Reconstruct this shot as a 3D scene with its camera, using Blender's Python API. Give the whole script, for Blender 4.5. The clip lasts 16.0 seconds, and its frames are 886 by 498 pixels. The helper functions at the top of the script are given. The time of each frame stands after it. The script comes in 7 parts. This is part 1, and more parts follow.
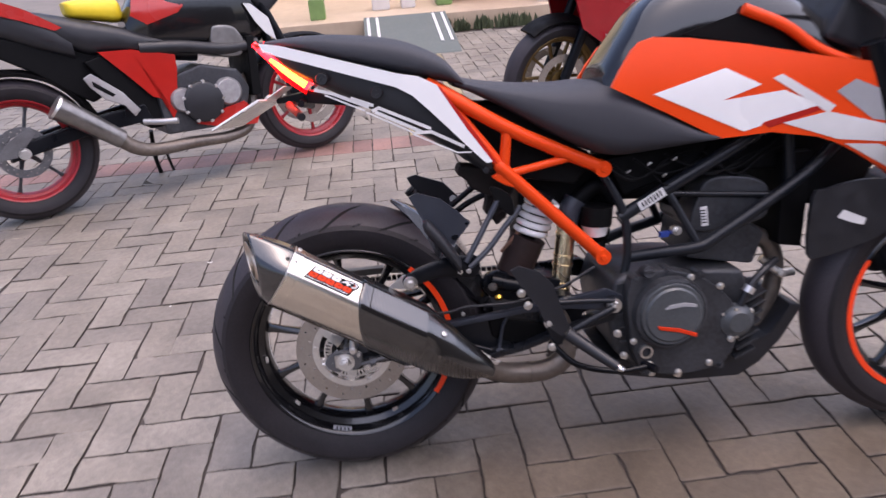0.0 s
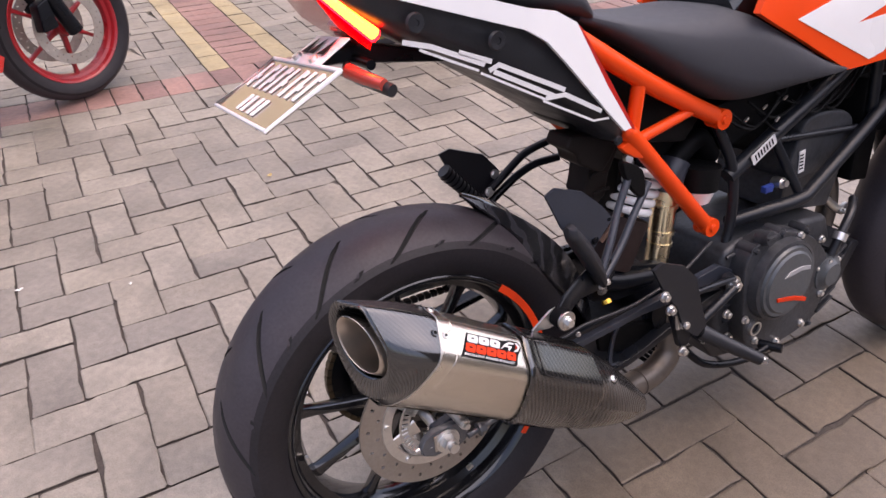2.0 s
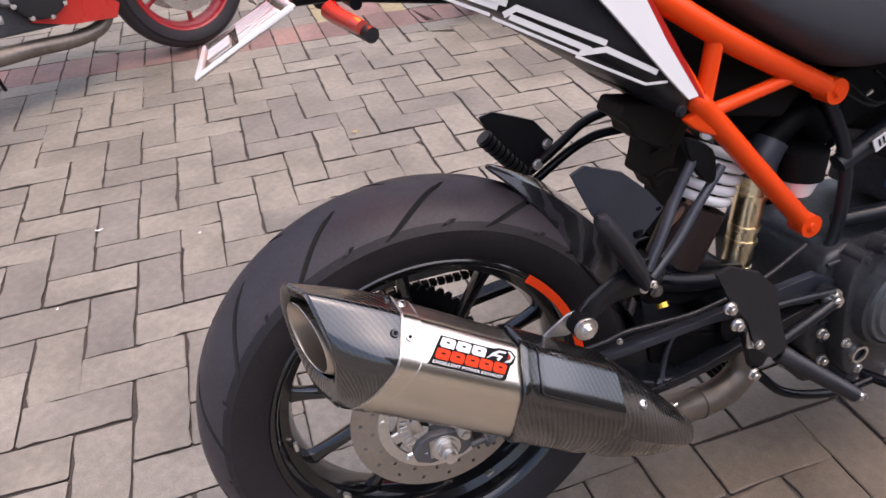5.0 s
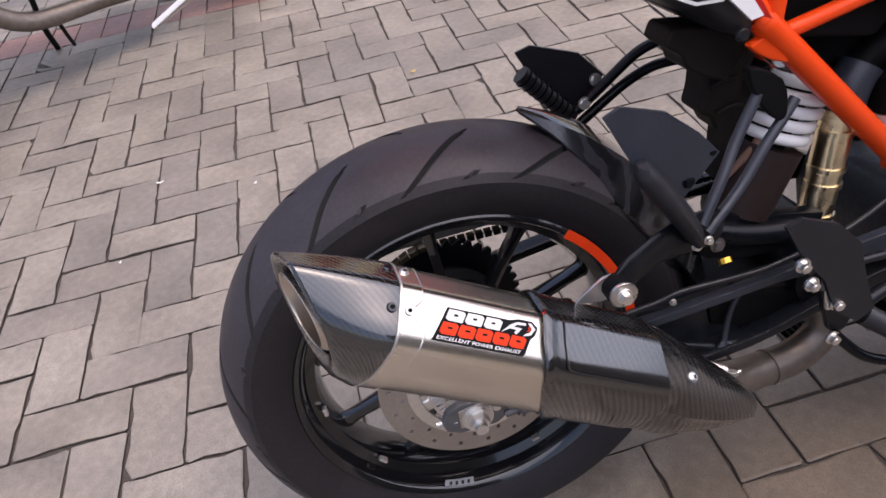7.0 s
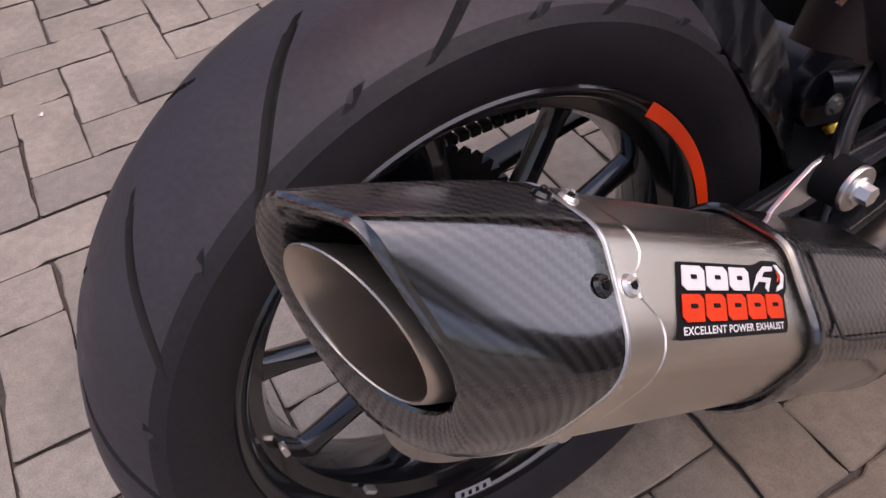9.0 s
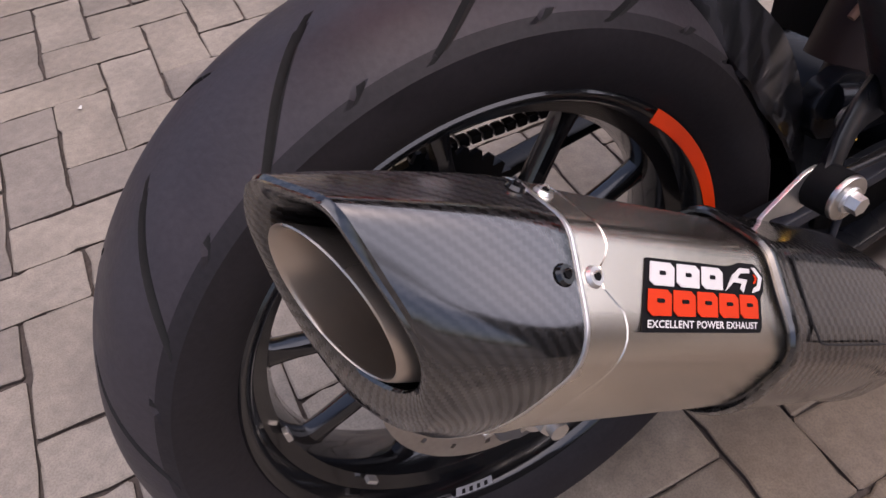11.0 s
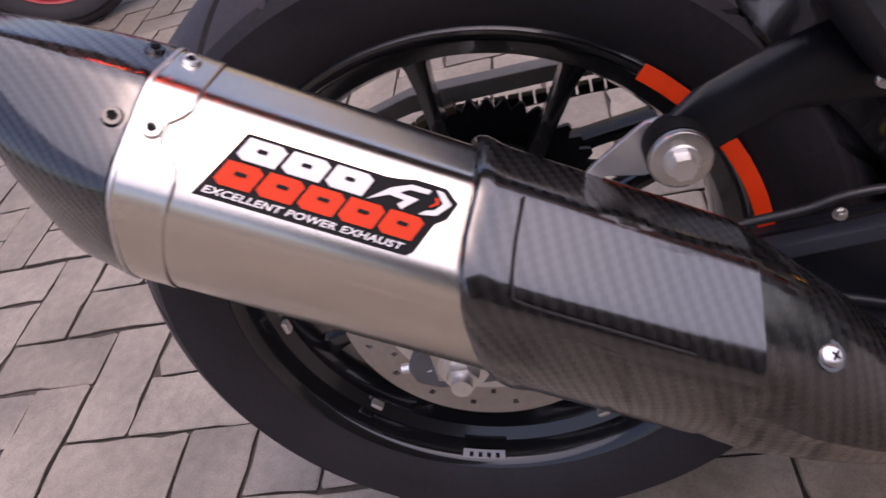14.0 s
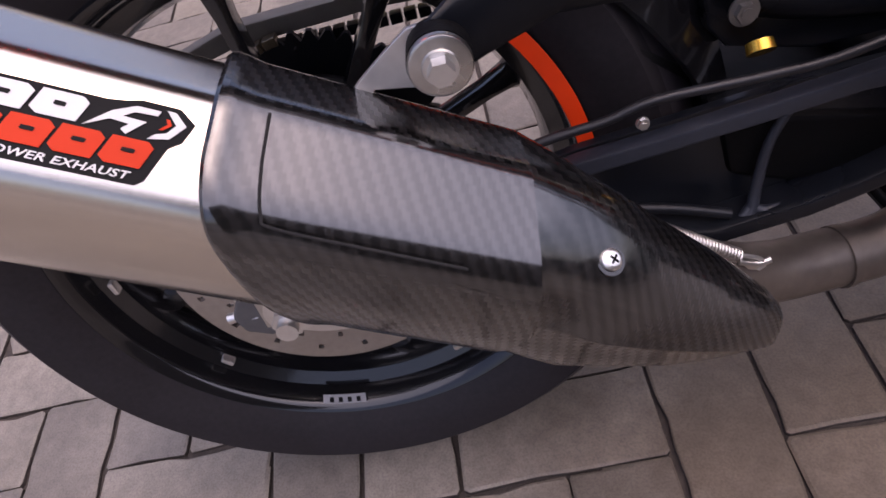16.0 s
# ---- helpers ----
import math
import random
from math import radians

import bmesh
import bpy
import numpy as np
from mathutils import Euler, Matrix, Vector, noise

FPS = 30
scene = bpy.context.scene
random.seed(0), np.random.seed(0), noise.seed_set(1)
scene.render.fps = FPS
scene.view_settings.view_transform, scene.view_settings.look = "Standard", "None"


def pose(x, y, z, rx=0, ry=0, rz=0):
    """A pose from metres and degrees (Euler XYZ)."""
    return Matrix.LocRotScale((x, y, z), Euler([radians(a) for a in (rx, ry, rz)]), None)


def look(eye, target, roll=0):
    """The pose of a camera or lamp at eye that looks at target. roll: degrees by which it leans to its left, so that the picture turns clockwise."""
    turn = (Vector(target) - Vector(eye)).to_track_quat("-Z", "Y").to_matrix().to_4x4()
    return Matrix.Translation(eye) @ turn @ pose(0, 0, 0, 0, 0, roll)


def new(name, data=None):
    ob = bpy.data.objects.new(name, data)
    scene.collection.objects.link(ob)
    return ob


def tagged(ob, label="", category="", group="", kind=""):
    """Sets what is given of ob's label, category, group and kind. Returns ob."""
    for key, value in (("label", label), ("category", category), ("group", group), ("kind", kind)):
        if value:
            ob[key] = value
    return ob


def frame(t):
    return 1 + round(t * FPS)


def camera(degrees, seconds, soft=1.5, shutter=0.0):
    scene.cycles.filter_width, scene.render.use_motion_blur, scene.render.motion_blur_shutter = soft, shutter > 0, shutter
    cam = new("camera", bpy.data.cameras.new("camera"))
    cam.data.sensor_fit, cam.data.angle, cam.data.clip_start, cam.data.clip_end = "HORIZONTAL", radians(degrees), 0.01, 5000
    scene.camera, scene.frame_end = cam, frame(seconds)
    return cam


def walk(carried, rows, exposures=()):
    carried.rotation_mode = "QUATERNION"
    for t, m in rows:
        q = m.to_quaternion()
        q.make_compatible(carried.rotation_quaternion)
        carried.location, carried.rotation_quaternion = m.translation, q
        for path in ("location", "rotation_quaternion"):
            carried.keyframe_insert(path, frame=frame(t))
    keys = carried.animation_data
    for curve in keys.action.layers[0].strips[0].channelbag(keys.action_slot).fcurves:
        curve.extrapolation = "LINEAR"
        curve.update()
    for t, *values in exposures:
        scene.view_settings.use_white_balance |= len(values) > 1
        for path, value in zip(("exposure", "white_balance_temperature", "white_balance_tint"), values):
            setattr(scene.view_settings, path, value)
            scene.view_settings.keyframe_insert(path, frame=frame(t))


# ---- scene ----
cam = camera(65.0, 16.0, 1.5, 0.4)
PATH = [
    (0, (0.115, -1.279, 1.148), (0.251, 0.512, 0.267), -4.4),
    (0.5, (0.014, -0.977, 1.105), (0.215, 0.767, 0.147), -5.5),
    (1, (-0.101, -0.797, 1.077), (0.336, 0.842, 0.017), -2.1),
    (1.5, (-0.289, -0.671, 1.105), (0.492, 0.81, 0.011), -1.9),
    (2, (-0.347, -0.652, 1.102), (0.478, 0.783, -0.02), -0.4),
    (2.5, (-0.346, -0.625, 1.085), (0.49, 0.784, -0.063), 0.1),
    (3, (-0.347, -0.645, 1.1), (0.494, 0.748, -0.063), 0.5),
    (3.5, (-0.345, -0.645, 1.097), (0.498, 0.752, -0.06), 0.9),
    (4, (-0.31, -0.635, 1.085), (0.443, 0.811, -0.073), -0.0),
    (4.2, (-0.278, -0.631, 1.076), (0.419, 0.844, -0.08), -0.1),
    (6.3, (-0.072, -0.558, 1.0), (0.143, 0.963, -0.281), -10.0),
    (6.5, (-0.072, -0.558, 1.002), (0.135, 0.955, -0.29), -10.0),
    (7, (-0.075, -0.549, 0.999), (0.112, 0.947, -0.314), -10.5),
    (7.5, (-0.164, -0.411, 0.934), (0.144, 0.967, -0.483), -6.3),
    (8, (-0.19, -0.255, 0.805), (0.38, 0.933, -0.699), -5.7),
    (8.5, (-0.187, -0.252, 0.793), (0.425, 0.892, -0.729), -3.9),
    (11, (-0.172, -0.277, 0.799), (0.364, 0.926, -0.707), -4.6),
    (11.5, (-0.164, -0.274, 0.793), (0.356, 0.931, -0.716), -5.9),
    (12, (-0.102, -0.347, 0.799), (0.252, 0.944, -0.686), -6.6),
    (12.5, (-0.003, -0.381, 0.784), (0.124, 0.924, -0.727), -9.4),
    (13, (0.075, -0.369, 0.721), (0.013, 1.001, -0.735), -12.1),
    (13.5, (0.079, -0.379, 0.724), (-0.345, 1.048, -0.613), -20.2),
    (14, (0.097, -0.378, 0.718), (-0.342, 1.055, -0.607), -21.0),
    (14.5, (0.141, -0.369, 0.691), (-0.093, 1.024, -0.725), -19.4),
    (15, (0.142, -0.366, 0.685), (-0.087, 1.0, -0.758), -21.0),
    (15.5, (0.142, -0.367, 0.682), (-0.08, 0.982, -0.779), -20.5),
    (16, (0.151, -0.375, 0.681), (-0.066, 0.952, -0.799), -19.9),
]
walk(cam, [(t, look(eye, target, roll)) for t, eye, target, roll in PATH],
     [(0, 0.97, 6450, 24), (1.5, 1.12, 6900, 24), (3.5, 1.12, 6900, 19), (7, 0.92, 6650, 20), (8.0, 0.82, 6850, 26), (11, 0.72, 6950, 25), (13.5, 0.72, 6850, 30), (14.5, 0.66, 6650, 31), (16, 0.64, 6650, 31)])

# ---- world and light ----
SUN_HIGH, SUN_ROUND = 72, 113
world = bpy.data.worlds.new("sky")
scene.world = world
world.use_nodes = True
wn, wl = world.node_tree.nodes, world.node_tree.links
sky = wn.new("ShaderNodeTexSky")
sky.sky_type, sky.sun_disc = "NISHITA", False
sky.sun_elevation, sky.sun_rotation = radians(SUN_HIGH), radians(SUN_ROUND)
sky.air_density, sky.dust_density, sky.ozone_density = 1.0, 4.0, 1.0
wl.new(sky.outputs[0], wn["Background"].inputs[0])
wn["Background"].inputs[1].default_value = 0.13

sun = new("sun", bpy.data.lights.new("sun", "SUN"))
sun.data.energy, sun.data.angle, sun.data.color = 1.5, radians(118), (0.935, 0.962, 1.0)
# the sky's rotation turns clockwise from +y
sun.matrix_world = look((0, 0, 0), (-math.sin(radians(SUN_ROUND)) * math.cos(radians(SUN_HIGH)), -math.cos(radians(SUN_ROUND)) * math.cos(radians(SUN_HIGH)), -math.sin(radians(SUN_HIGH))))

# ---- materials ----
def material(name, color, rough=0.5, metal=0.0, vary=0.12, grain=60.0, bump=0.15, coat=0.0, rough_vary=0.1, depth=0.002, spec=0.5):
    """A surface with stains at a large scale, grain at a small one and fine relief."""
    m = bpy.data.materials.new(name)
    m.use_nodes = True
    n, l = m.node_tree.nodes, m.node_tree.links
    b = n["Principled BSDF"]
    tc = n.new("ShaderNodeTexCoord")
    big, small = n.new("ShaderNodeTexNoise"), n.new("ShaderNodeTexNoise")
    big.inputs["Scale"].default_value, small.inputs["Scale"].default_value = grain * 0.12, grain
    big.inputs["Detail"].default_value = small.inputs["Detail"].default_value = 4
    for t in (big, small):
        l.new(tc.outputs["Object"], t.inputs["Vector"])
    mix = n.new("ShaderNodeMath")
    mix.operation = "ADD"
    l.new(big.outputs["Fac"], mix.inputs[0])
    l.new(small.outputs["Fac"], mix.inputs[1])
    ramp = n.new("ShaderNodeMapRange")
    ramp.inputs["From Min"].default_value, ramp.inputs["From Max"].default_value = 0.6, 1.4
    ramp.inputs["To Min"].default_value, ramp.inputs["To Max"].default_value = 1 - vary, 1 + vary
    l.new(mix.outputs[0], ramp.inputs[0])
    mul = n.new("ShaderNodeVectorMath")
    mul.operation = "SCALE"
    mul.inputs[0].default_value = color
    l.new(ramp.outputs[0], mul.inputs["Scale"])
    l.new(mul.outputs[0], b.inputs["Base Color"])
    rr = n.new("ShaderNodeMapRange")
    rr.inputs["From Min"].default_value, rr.inputs["From Max"].default_value = 0.3, 0.7
    rr.inputs["To Min"].default_value, rr.inputs["To Max"].default_value = max(0.02, rough - rough_vary), min(1, rough + rough_vary)
    l.new(big.outputs["Fac"], rr.inputs[0])
    l.new(rr.outputs[0], b.inputs["Roughness"])
    b.inputs["Metallic"].default_value = metal
    b.inputs["Coat Weight"].default_value = coat
    b.inputs["Coat Roughness"].default_value = 0.06
    b.inputs["Specular IOR Level"].default_value = spec
    if bump:
        bp = n.new("ShaderNodeBump")
        bp.inputs["Strength"].default_value, bp.inputs["Distance"].default_value = bump, depth
        l.new(small.outputs["Fac"], bp.inputs["Height"])
        l.new(bp.outputs[0], b.inputs["Normal"])
    return m


# centre of the brown patch that holds both mud and painted shade
MUD_SHADE_SPOT = (0.70, -0.18, 0.0)


def paver_material(name, color, island):
    """Worn concrete: tint varies from block to block, with stains, pores and pale rubbed patches."""
    m = material(name, color, 0.58, 0, 0.26, 48.0, 0.6, rough_vary=0.12, depth=0.004, spec=0.5)
    n, l = m.node_tree.nodes, m.node_tree.links
    b = n["Principled BSDF"]
    src = b.inputs["Base Color"].links[0].from_socket
    if island:
        rnd = n.new("ShaderNodeNewGeometry").outputs["Random Per Island"]
    else:
        rnd = n.new("ShaderNodeObjectInfo").outputs["Random"]
    tint = n.new("ShaderNodeValToRGB")
    e = tint.color_ramp.elements
    e[0].color, e[1].color = (0.80, 0.79, 0.80, 1), (1.12, 1.10, 1.08, 1)
    mid = tint.color_ramp.elements.new(0.45)
    mid.color = (1.0, 0.97, 0.93, 1)
    l.new(rnd, tint.inputs[0])
    mm = n.new("ShaderNodeMix")
    mm.data_type, mm.blend_type = "RGBA", "MULTIPLY"
    mm.inputs[0].default_value = 1.0
    l.new(src, mm.inputs[6])
    l.new(tint.outputs[0], mm.inputs[7])
    geo = n.new("ShaderNodeNewGeometry")
    stain = n.new("ShaderNodeTexNoise")
    stain.inputs["Scale"].default_value, stain.inputs["Detail"].default_value, stain.inputs["Roughness"].default_value = 3.2, 5, 0.65
    l.new(geo.outputs["Position"], stain.inputs["Vector"])
    sr = n.new("ShaderNodeMapRange")
    sr.inputs["From Min"].default_value, sr.inputs["From Max"].default_value = 0.35, 0.65
    sr.inputs["To Min"].default_value, sr.inputs["To Max"].default_value = 0.74, 1.14
    l.new(stain.outputs["Fac"], sr.inputs[0])
    sc = n.new("ShaderNodeVectorMath")
    sc.operation = "SCALE"
    l.new(mm.outputs[2], sc.inputs[0])
    l.new(sr.outputs[0], sc.inputs["Scale"])
    pores = n.new("ShaderNodeTexNoise")
    pores.inputs["Scale"].default_value, pores.inputs["Detail"].default_value = 420, 3
    l.new(geo.outputs["Position"], pores.inputs["Vector"])
    pr = n.new("ShaderNodeMapRange")
    pr.inputs["From Min"].default_value, pr.inputs["From Max"].default_value = 0.32, 0.6
    pr.inputs["To Min"].default_value, pr.inputs["To Max"].default_value = 0.80, 1.07
    l.new(pores.outputs["Fac"], pr.inputs[0])
    s2 = n.new("ShaderNodeVectorMath")
    s2.operation = "SCALE"
    l.new(sc.outputs[0], s2.inputs[0])
    l.new(pr.outputs[0], s2.inputs["Scale"])
    # brown mud and oil by the engine, plus the bike's shade painted into the tint; ragged outline
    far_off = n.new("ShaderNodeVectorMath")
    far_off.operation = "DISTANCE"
    far_off.inputs[1].default_value = MUD_SHADE_SPOT
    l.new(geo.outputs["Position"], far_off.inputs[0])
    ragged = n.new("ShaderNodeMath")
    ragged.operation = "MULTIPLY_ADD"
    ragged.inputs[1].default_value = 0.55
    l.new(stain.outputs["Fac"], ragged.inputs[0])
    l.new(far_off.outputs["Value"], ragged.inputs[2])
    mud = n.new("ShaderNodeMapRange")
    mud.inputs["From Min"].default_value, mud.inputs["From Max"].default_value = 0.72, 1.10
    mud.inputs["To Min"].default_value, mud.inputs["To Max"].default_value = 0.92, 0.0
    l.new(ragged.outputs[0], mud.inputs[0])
    soil_shade = n.new("ShaderNodeMix")
    soil_shade.data_type, soil_shade.blend_type = "RGBA", "MULTIPLY"
    soil_shade.inputs[7].default_value = (0.46, 0.39, 0.32, 1)
    l.new(mud.outputs[0], soil_shade.inputs[0])
    l.new(s2.outputs[0], soil_shade.inputs[6])
    l.new(soil_shade.outputs[2], b.inputs["Base Color"])
    return m


def carbon_material(name, cell, long, dark, pale):
    """Two-by-two twill of carbon tows under clear lacquer, laid along the mesh's UV metres."""
    m = bpy.data.materials.new(name)
    m.use_nodes = True
    n, l = m.node_tree.nodes, m.node_tree.links
    b = n["Principled BSDF"]
    uv = n.new("ShaderNodeUVMap")
    sep = n.new("ShaderNodeSeparateXYZ")
    l.new(uv.outputs[0], sep.inputs[0])

    def op(kind, a, c):
        q = n.new("ShaderNodeMath")
        q.operation = kind
        for i, v in enumerate((a, c)):
            if v is None:
                continue
            if isinstance(v, float):
                q.inputs[i].default_value = v
            else:
                l.new(v, q.inputs[i])
        return q.outputs[0]

    a, c = op("DIVIDE", sep.outputs[0], cell), op("DIVIDE", sep.outputs[1], cell * long)
    twill = op("FLOORED_MODULO", op("SUBTRACT", op("FLOOR", a, None), op("FLOOR", c, None)), 4.0)
    warp = op("LESS_THAN", twill, 1.5)
    mix = n.new("ShaderNodeMix")
    mix.data_type = "RGBA"
    mix.inputs[6].default_value, mix.inputs[7].default_value = (dark, dark * 0.95, dark * 0.95, 1), (pale, pale * 0.93, pale * 0.93, 1)
    l.new(warp, mix.inputs[0])
    l.new(mix.outputs[2], b.inputs["Base Color"])
    rr = n.new("ShaderNodeMapRange")
    rr.inputs["To Min"].default_value, rr.inputs["To Max"].default_value = 0.40, 0.30
    l.new(warp, rr.inputs[0])
    l.new(rr.outputs[0], b.inputs["Roughness"])
    gloss = n.new("ShaderNodeMapRange")
    gloss.inputs["To Min"].default_value, gloss.inputs["To Max"].default_value = 0.08, 0.28
    l.new(warp, gloss.inputs[0])
    l.new(gloss.outputs[0], b.inputs["Specular IOR Level"])
    arch = op("ADD", op("ABSOLUTE", op("SINE", op("MULTIPLY", a, math.pi), None), None), op("ABSOLUTE", op("SINE", op("MULTIPLY", c, math.pi), None), None))
    bp = n.new("ShaderNodeBump")
    bp.inputs["Strength"].default_value, bp.inputs["Distance"].default_value = 0.05, 0.0005
    l.new(arch, bp.inputs["Height"])
    l.new(bp.outputs[0], b.inputs["Normal"])
    b.inputs["Coat Weight"].default_value, b.inputs["Coat Roughness"].default_value, b.inputs["Coat IOR"].default_value = 1.0, 0.13, 1.92
    return m


def brushed_material(name, color, rough=0.24):
    """Steel brushed round the can, with faint blotches: glints run out along it."""
    m = material(name, color, rough, 1.0, 0.05, 30, 0.0, rough_vary=0.05)
    n, l = m.node_tree.nodes, m.node_tree.links
    b = n["Principled BSDF"]
    uv = n.new("ShaderNodeUVMap")
    mp = n.new("ShaderNodeMapping")
    mp.inputs["Scale"].default_value = (2600, 14, 1)
    l.new(uv.outputs[0], mp.inputs[0])
    t = n.new("ShaderNodeTexNoise")
    t.inputs["Scale"].default_value, t.inputs["Detail"].default_value = 1.0, 3
    l.new(mp.outputs[0], t.inputs["Vector"])
    bp = n.new("ShaderNodeBump")
    bp.inputs["Strength"].default_value, bp.inputs["Distance"].default_value = 0.12, 0.0003
    l.new(t.outputs["Fac"], bp.inputs["Height"])
    l.new(bp.outputs[0], b.inputs["Normal"])
    tangent = n.new("ShaderNodeTangent")
    tangent.direction_type = "UV_MAP"
    l.new(tangent.outputs[0], b.inputs["Tangent"])
    b.inputs["Anisotropic"].default_value = 0.75
    return m


def glow_material(name, color, strength):
    m = bpy.data.materials.new(name)
    m.use_nodes = True
    b = m.node_tree.nodes["Principled BSDF"]
    b.inputs["Base Color"].default_value = (*color, 1)
    b.inputs["Emission Color"].default_value = (*color, 1)
    b.inputs["Emission Strength"].default_value = strength
    b.inputs["Roughness"].default_value = 0.2
    return m


def streaked_material(name):
    """Gloss black plastic with its slanting grey reflections painted in as streaks."""
    m = material(name, (0.006, 0.006, 0.007), 0.2, 0, 0.2, 40, 0.03, coat=0.6, rough_vary=0.05)
    n, l = m.node_tree.nodes, m.node_tree.links
    uv = n.new("ShaderNodeUVMap")
    mp = n.new("ShaderNodeMapping")
    mp.inputs["Rotation"].default_value = (0, 0, radians(38))
    l.new(uv.outputs[0], mp.inputs[0])
    w = n.new("ShaderNodeTexWave")
    w.inputs["Scale"].default_value, w.inputs["Distortion"].default_value, w.inputs["Detail"].default_value, w.inputs["Detail Scale"].default_value = 9.0, 9.0, 3.0, 1.6
    l.new(mp.outputs[0], w.inputs["Vector"])
    ramp = n.new("ShaderNodeValToRGB")
    e = ramp.color_ramp.elements
    e[0].position, e[0].color = 0.45, (0.006, 0.006, 0.007, 1)
    e[1].position, e[1].color = 0.85, (0.026, 0.0255, 0.029, 1)
    l.new(w.outputs["Fac"], ramp.inputs[0])
    l.new(ramp.outputs[0], n["Principled BSDF"].inputs["Base Color"])
    return m


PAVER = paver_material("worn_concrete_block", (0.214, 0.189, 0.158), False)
PAVER_FAR = paver_material("worn_concrete_blocks", (0.214, 0.189, 0.158), True)
PAVER_RED = paver_material("red_concrete_block", (0.235, 0.135, 0.115), True)
PAVER_YELLOW = paver_material("ochre_concrete_block", (0.32, 0.26, 0.15), True)
SAND = material("joint_sand", (0.058, 0.046, 0.039), 0.95, 0, 0.35, 90, 0.8, depth=0.006)
RUBBER = material("tyre_rubber", (0.041, 0.035, 0.0400), 0.5, 0, 0.22, 220, 0.25, rough_vary=0.1, depth=0.001, spec=0.32)
# sidewalls: darker than the tread and less glossy
RUBBER_SIDE = material("clean_sidewall_rubber", (0.022, 0.0195, 0.0215), 0.52, 0, 0.22, 220, 0.2, rough_vary=0.1, depth=0.001, spec=0.18)
# near-black in place of the shade inside tread cuts and the shield slot
GROOVE_SHADE = material("groove_rubber", (0.008, 0.0075, 0.0075), 0.85, 0, 0.2, 200, 0.2)
GLOSS_BLACK = material("gloss_black_paint", (0.006, 0.006, 0.007), 0.16, 0, 0.2, 40, 0.03, coat=0.6, rough_vary=0.05)
SATIN_BLACK = material("satin_black_metal", (0.0032, 0.0040, 0.006), 0.30, 0, 0.25, 80, 0.15, rough_vary=0.1, spec=0.22)
PLASTIC = material("black_plastic", (0.010, 0.0105, 0.0135), 0.45, 0, 0.25, 300, 0.25, rough_vary=0.1, depth=0.0008)
PLASTIC_DARK = material("matt_black_plastic", (0.0026, 0.0026, 0.0030), 0.6, 0, 0.3, 200, 0.2, spec=0.13)
VINYL = material("grained_seat_vinyl", (0.031, 0.032, 0.039), 0.72, 0, 0.15, 900, 0.5, rough_vary=0.06, depth=0.0008)
ORANGE = material("orange_paint", (0.76, 0.060, 0.006), 0.38, 0, 0.05, 20, 0.02, rough_vary=0.05, spec=0.22)
ORANGE_DECAL = material("orange_rim_tape", (0.95, 0.060, 0.006), 0.4, 0, 0.05, 60, 0.02)
WHITE = material("white_plastic_panel", (0.78, 0.77, 0.76), 0.32, 0, 0.03, 25, 0.02, coat=0.3)
WHITE_TAPE = material("white_decal", (0.62, 0.61, 0.60), 0.4, 0, 0.05, 40, 0.0)
GREY_TAPE = material("grey_decal", (0.30, 0.30, 0.31), 0.4, 0, 0.08, 40, 0.0)
BLACK_TAPE = material("black_sticker", (0.006, 0.006, 0.007), 0.45, 0, 0.1, 60, 0.0, spec=0.08)
RED_TAPE = material("red_sticker", (0.58, 0.040, 0.010), 0.45, 0, 0.06, 60, 0.0, spec=0.1)
RED_PAINT = material("red_paint", (0.40, 0.018, 0.012), 0.25, 0, 0.08, 20, 0.02, coat=0.5)
RED_RIM = material("red_rim_paint", (0.30, 0.012, 0.016), 0.35, 0, 0.15, 40, 0.05)
DARK_RED = material("dark_red_paint", (0.38, 0.008, 0.014), 0.25, 0, 0.1, 20, 0.02, coat=0.5)
YELLOW = material("yellow_plastic", (0.75, 0.55, 0.02), 0.4, 0, 0.08, 40, 0.02)
BLUE_PLASTIC = material("blue_plastic", (0.02, 0.045, 0.22), 0.4, 0, 0.1, 80, 0.05)
STEEL = material("zinc_plated_steel", (0.74, 0.72, 0.69), 0.36, 1.0, 0.12, 120, 0.08)
DISC_STEEL = material("brake_disc_steel", (0.40, 0.36, 0.32), 0.42, 0.85, 0.12, 160, 0.12)
BRUSHED = brushed_material("brushed_steel", (0.76, 0.70, 0.61), 0.25)
SATIN_STEEL = material("satin_washer_steel", (0.54, 0.52, 0.49), 0.30, 1.0, 0.15, 160, 0.08)
CAST = material("dark_cast_alloy", (0.038, 0.040, 0.045), 0.44, 0.3, 0.45, 110, 0.35, rough_vary=0.08)
COVER = material("graphite_engine_paint", (0.070, 0.077, 0.083), 0.38, 0.2, 0.22, 140, 0.1)
GOLD = material("bronzed_pipe", (0.95, 0.80, 0.54), 0.26, 1.0, 0.18, 60, 0.05)
PIPE = material("heat_stained_pipe", (0.17, 0.145, 0.125), 0.45, 0.7, 0.3, 60, 0.15, rough_vary=0.15)
BRASS = material("brass_cap", (0.85, 0.48, 0.07), 0.22, 0.9, 0.15, 120, 0.1)
BRASSY = material("worn_chain_steel", (0.13, 0.10, 0.065), 0.38, 0.9, 0.35, 120, 0.1)
OUTLET = material("bare_outlet_steel", (0.58, 0.50, 0.42), 0.36, 0.9, 0.12, 60, 0.05)
BRIGHT_CAST = material("bright_cast_alloy", (0.34, 0.33, 0.33), 0.38, 0.6, 0.35, 40, 0.25)
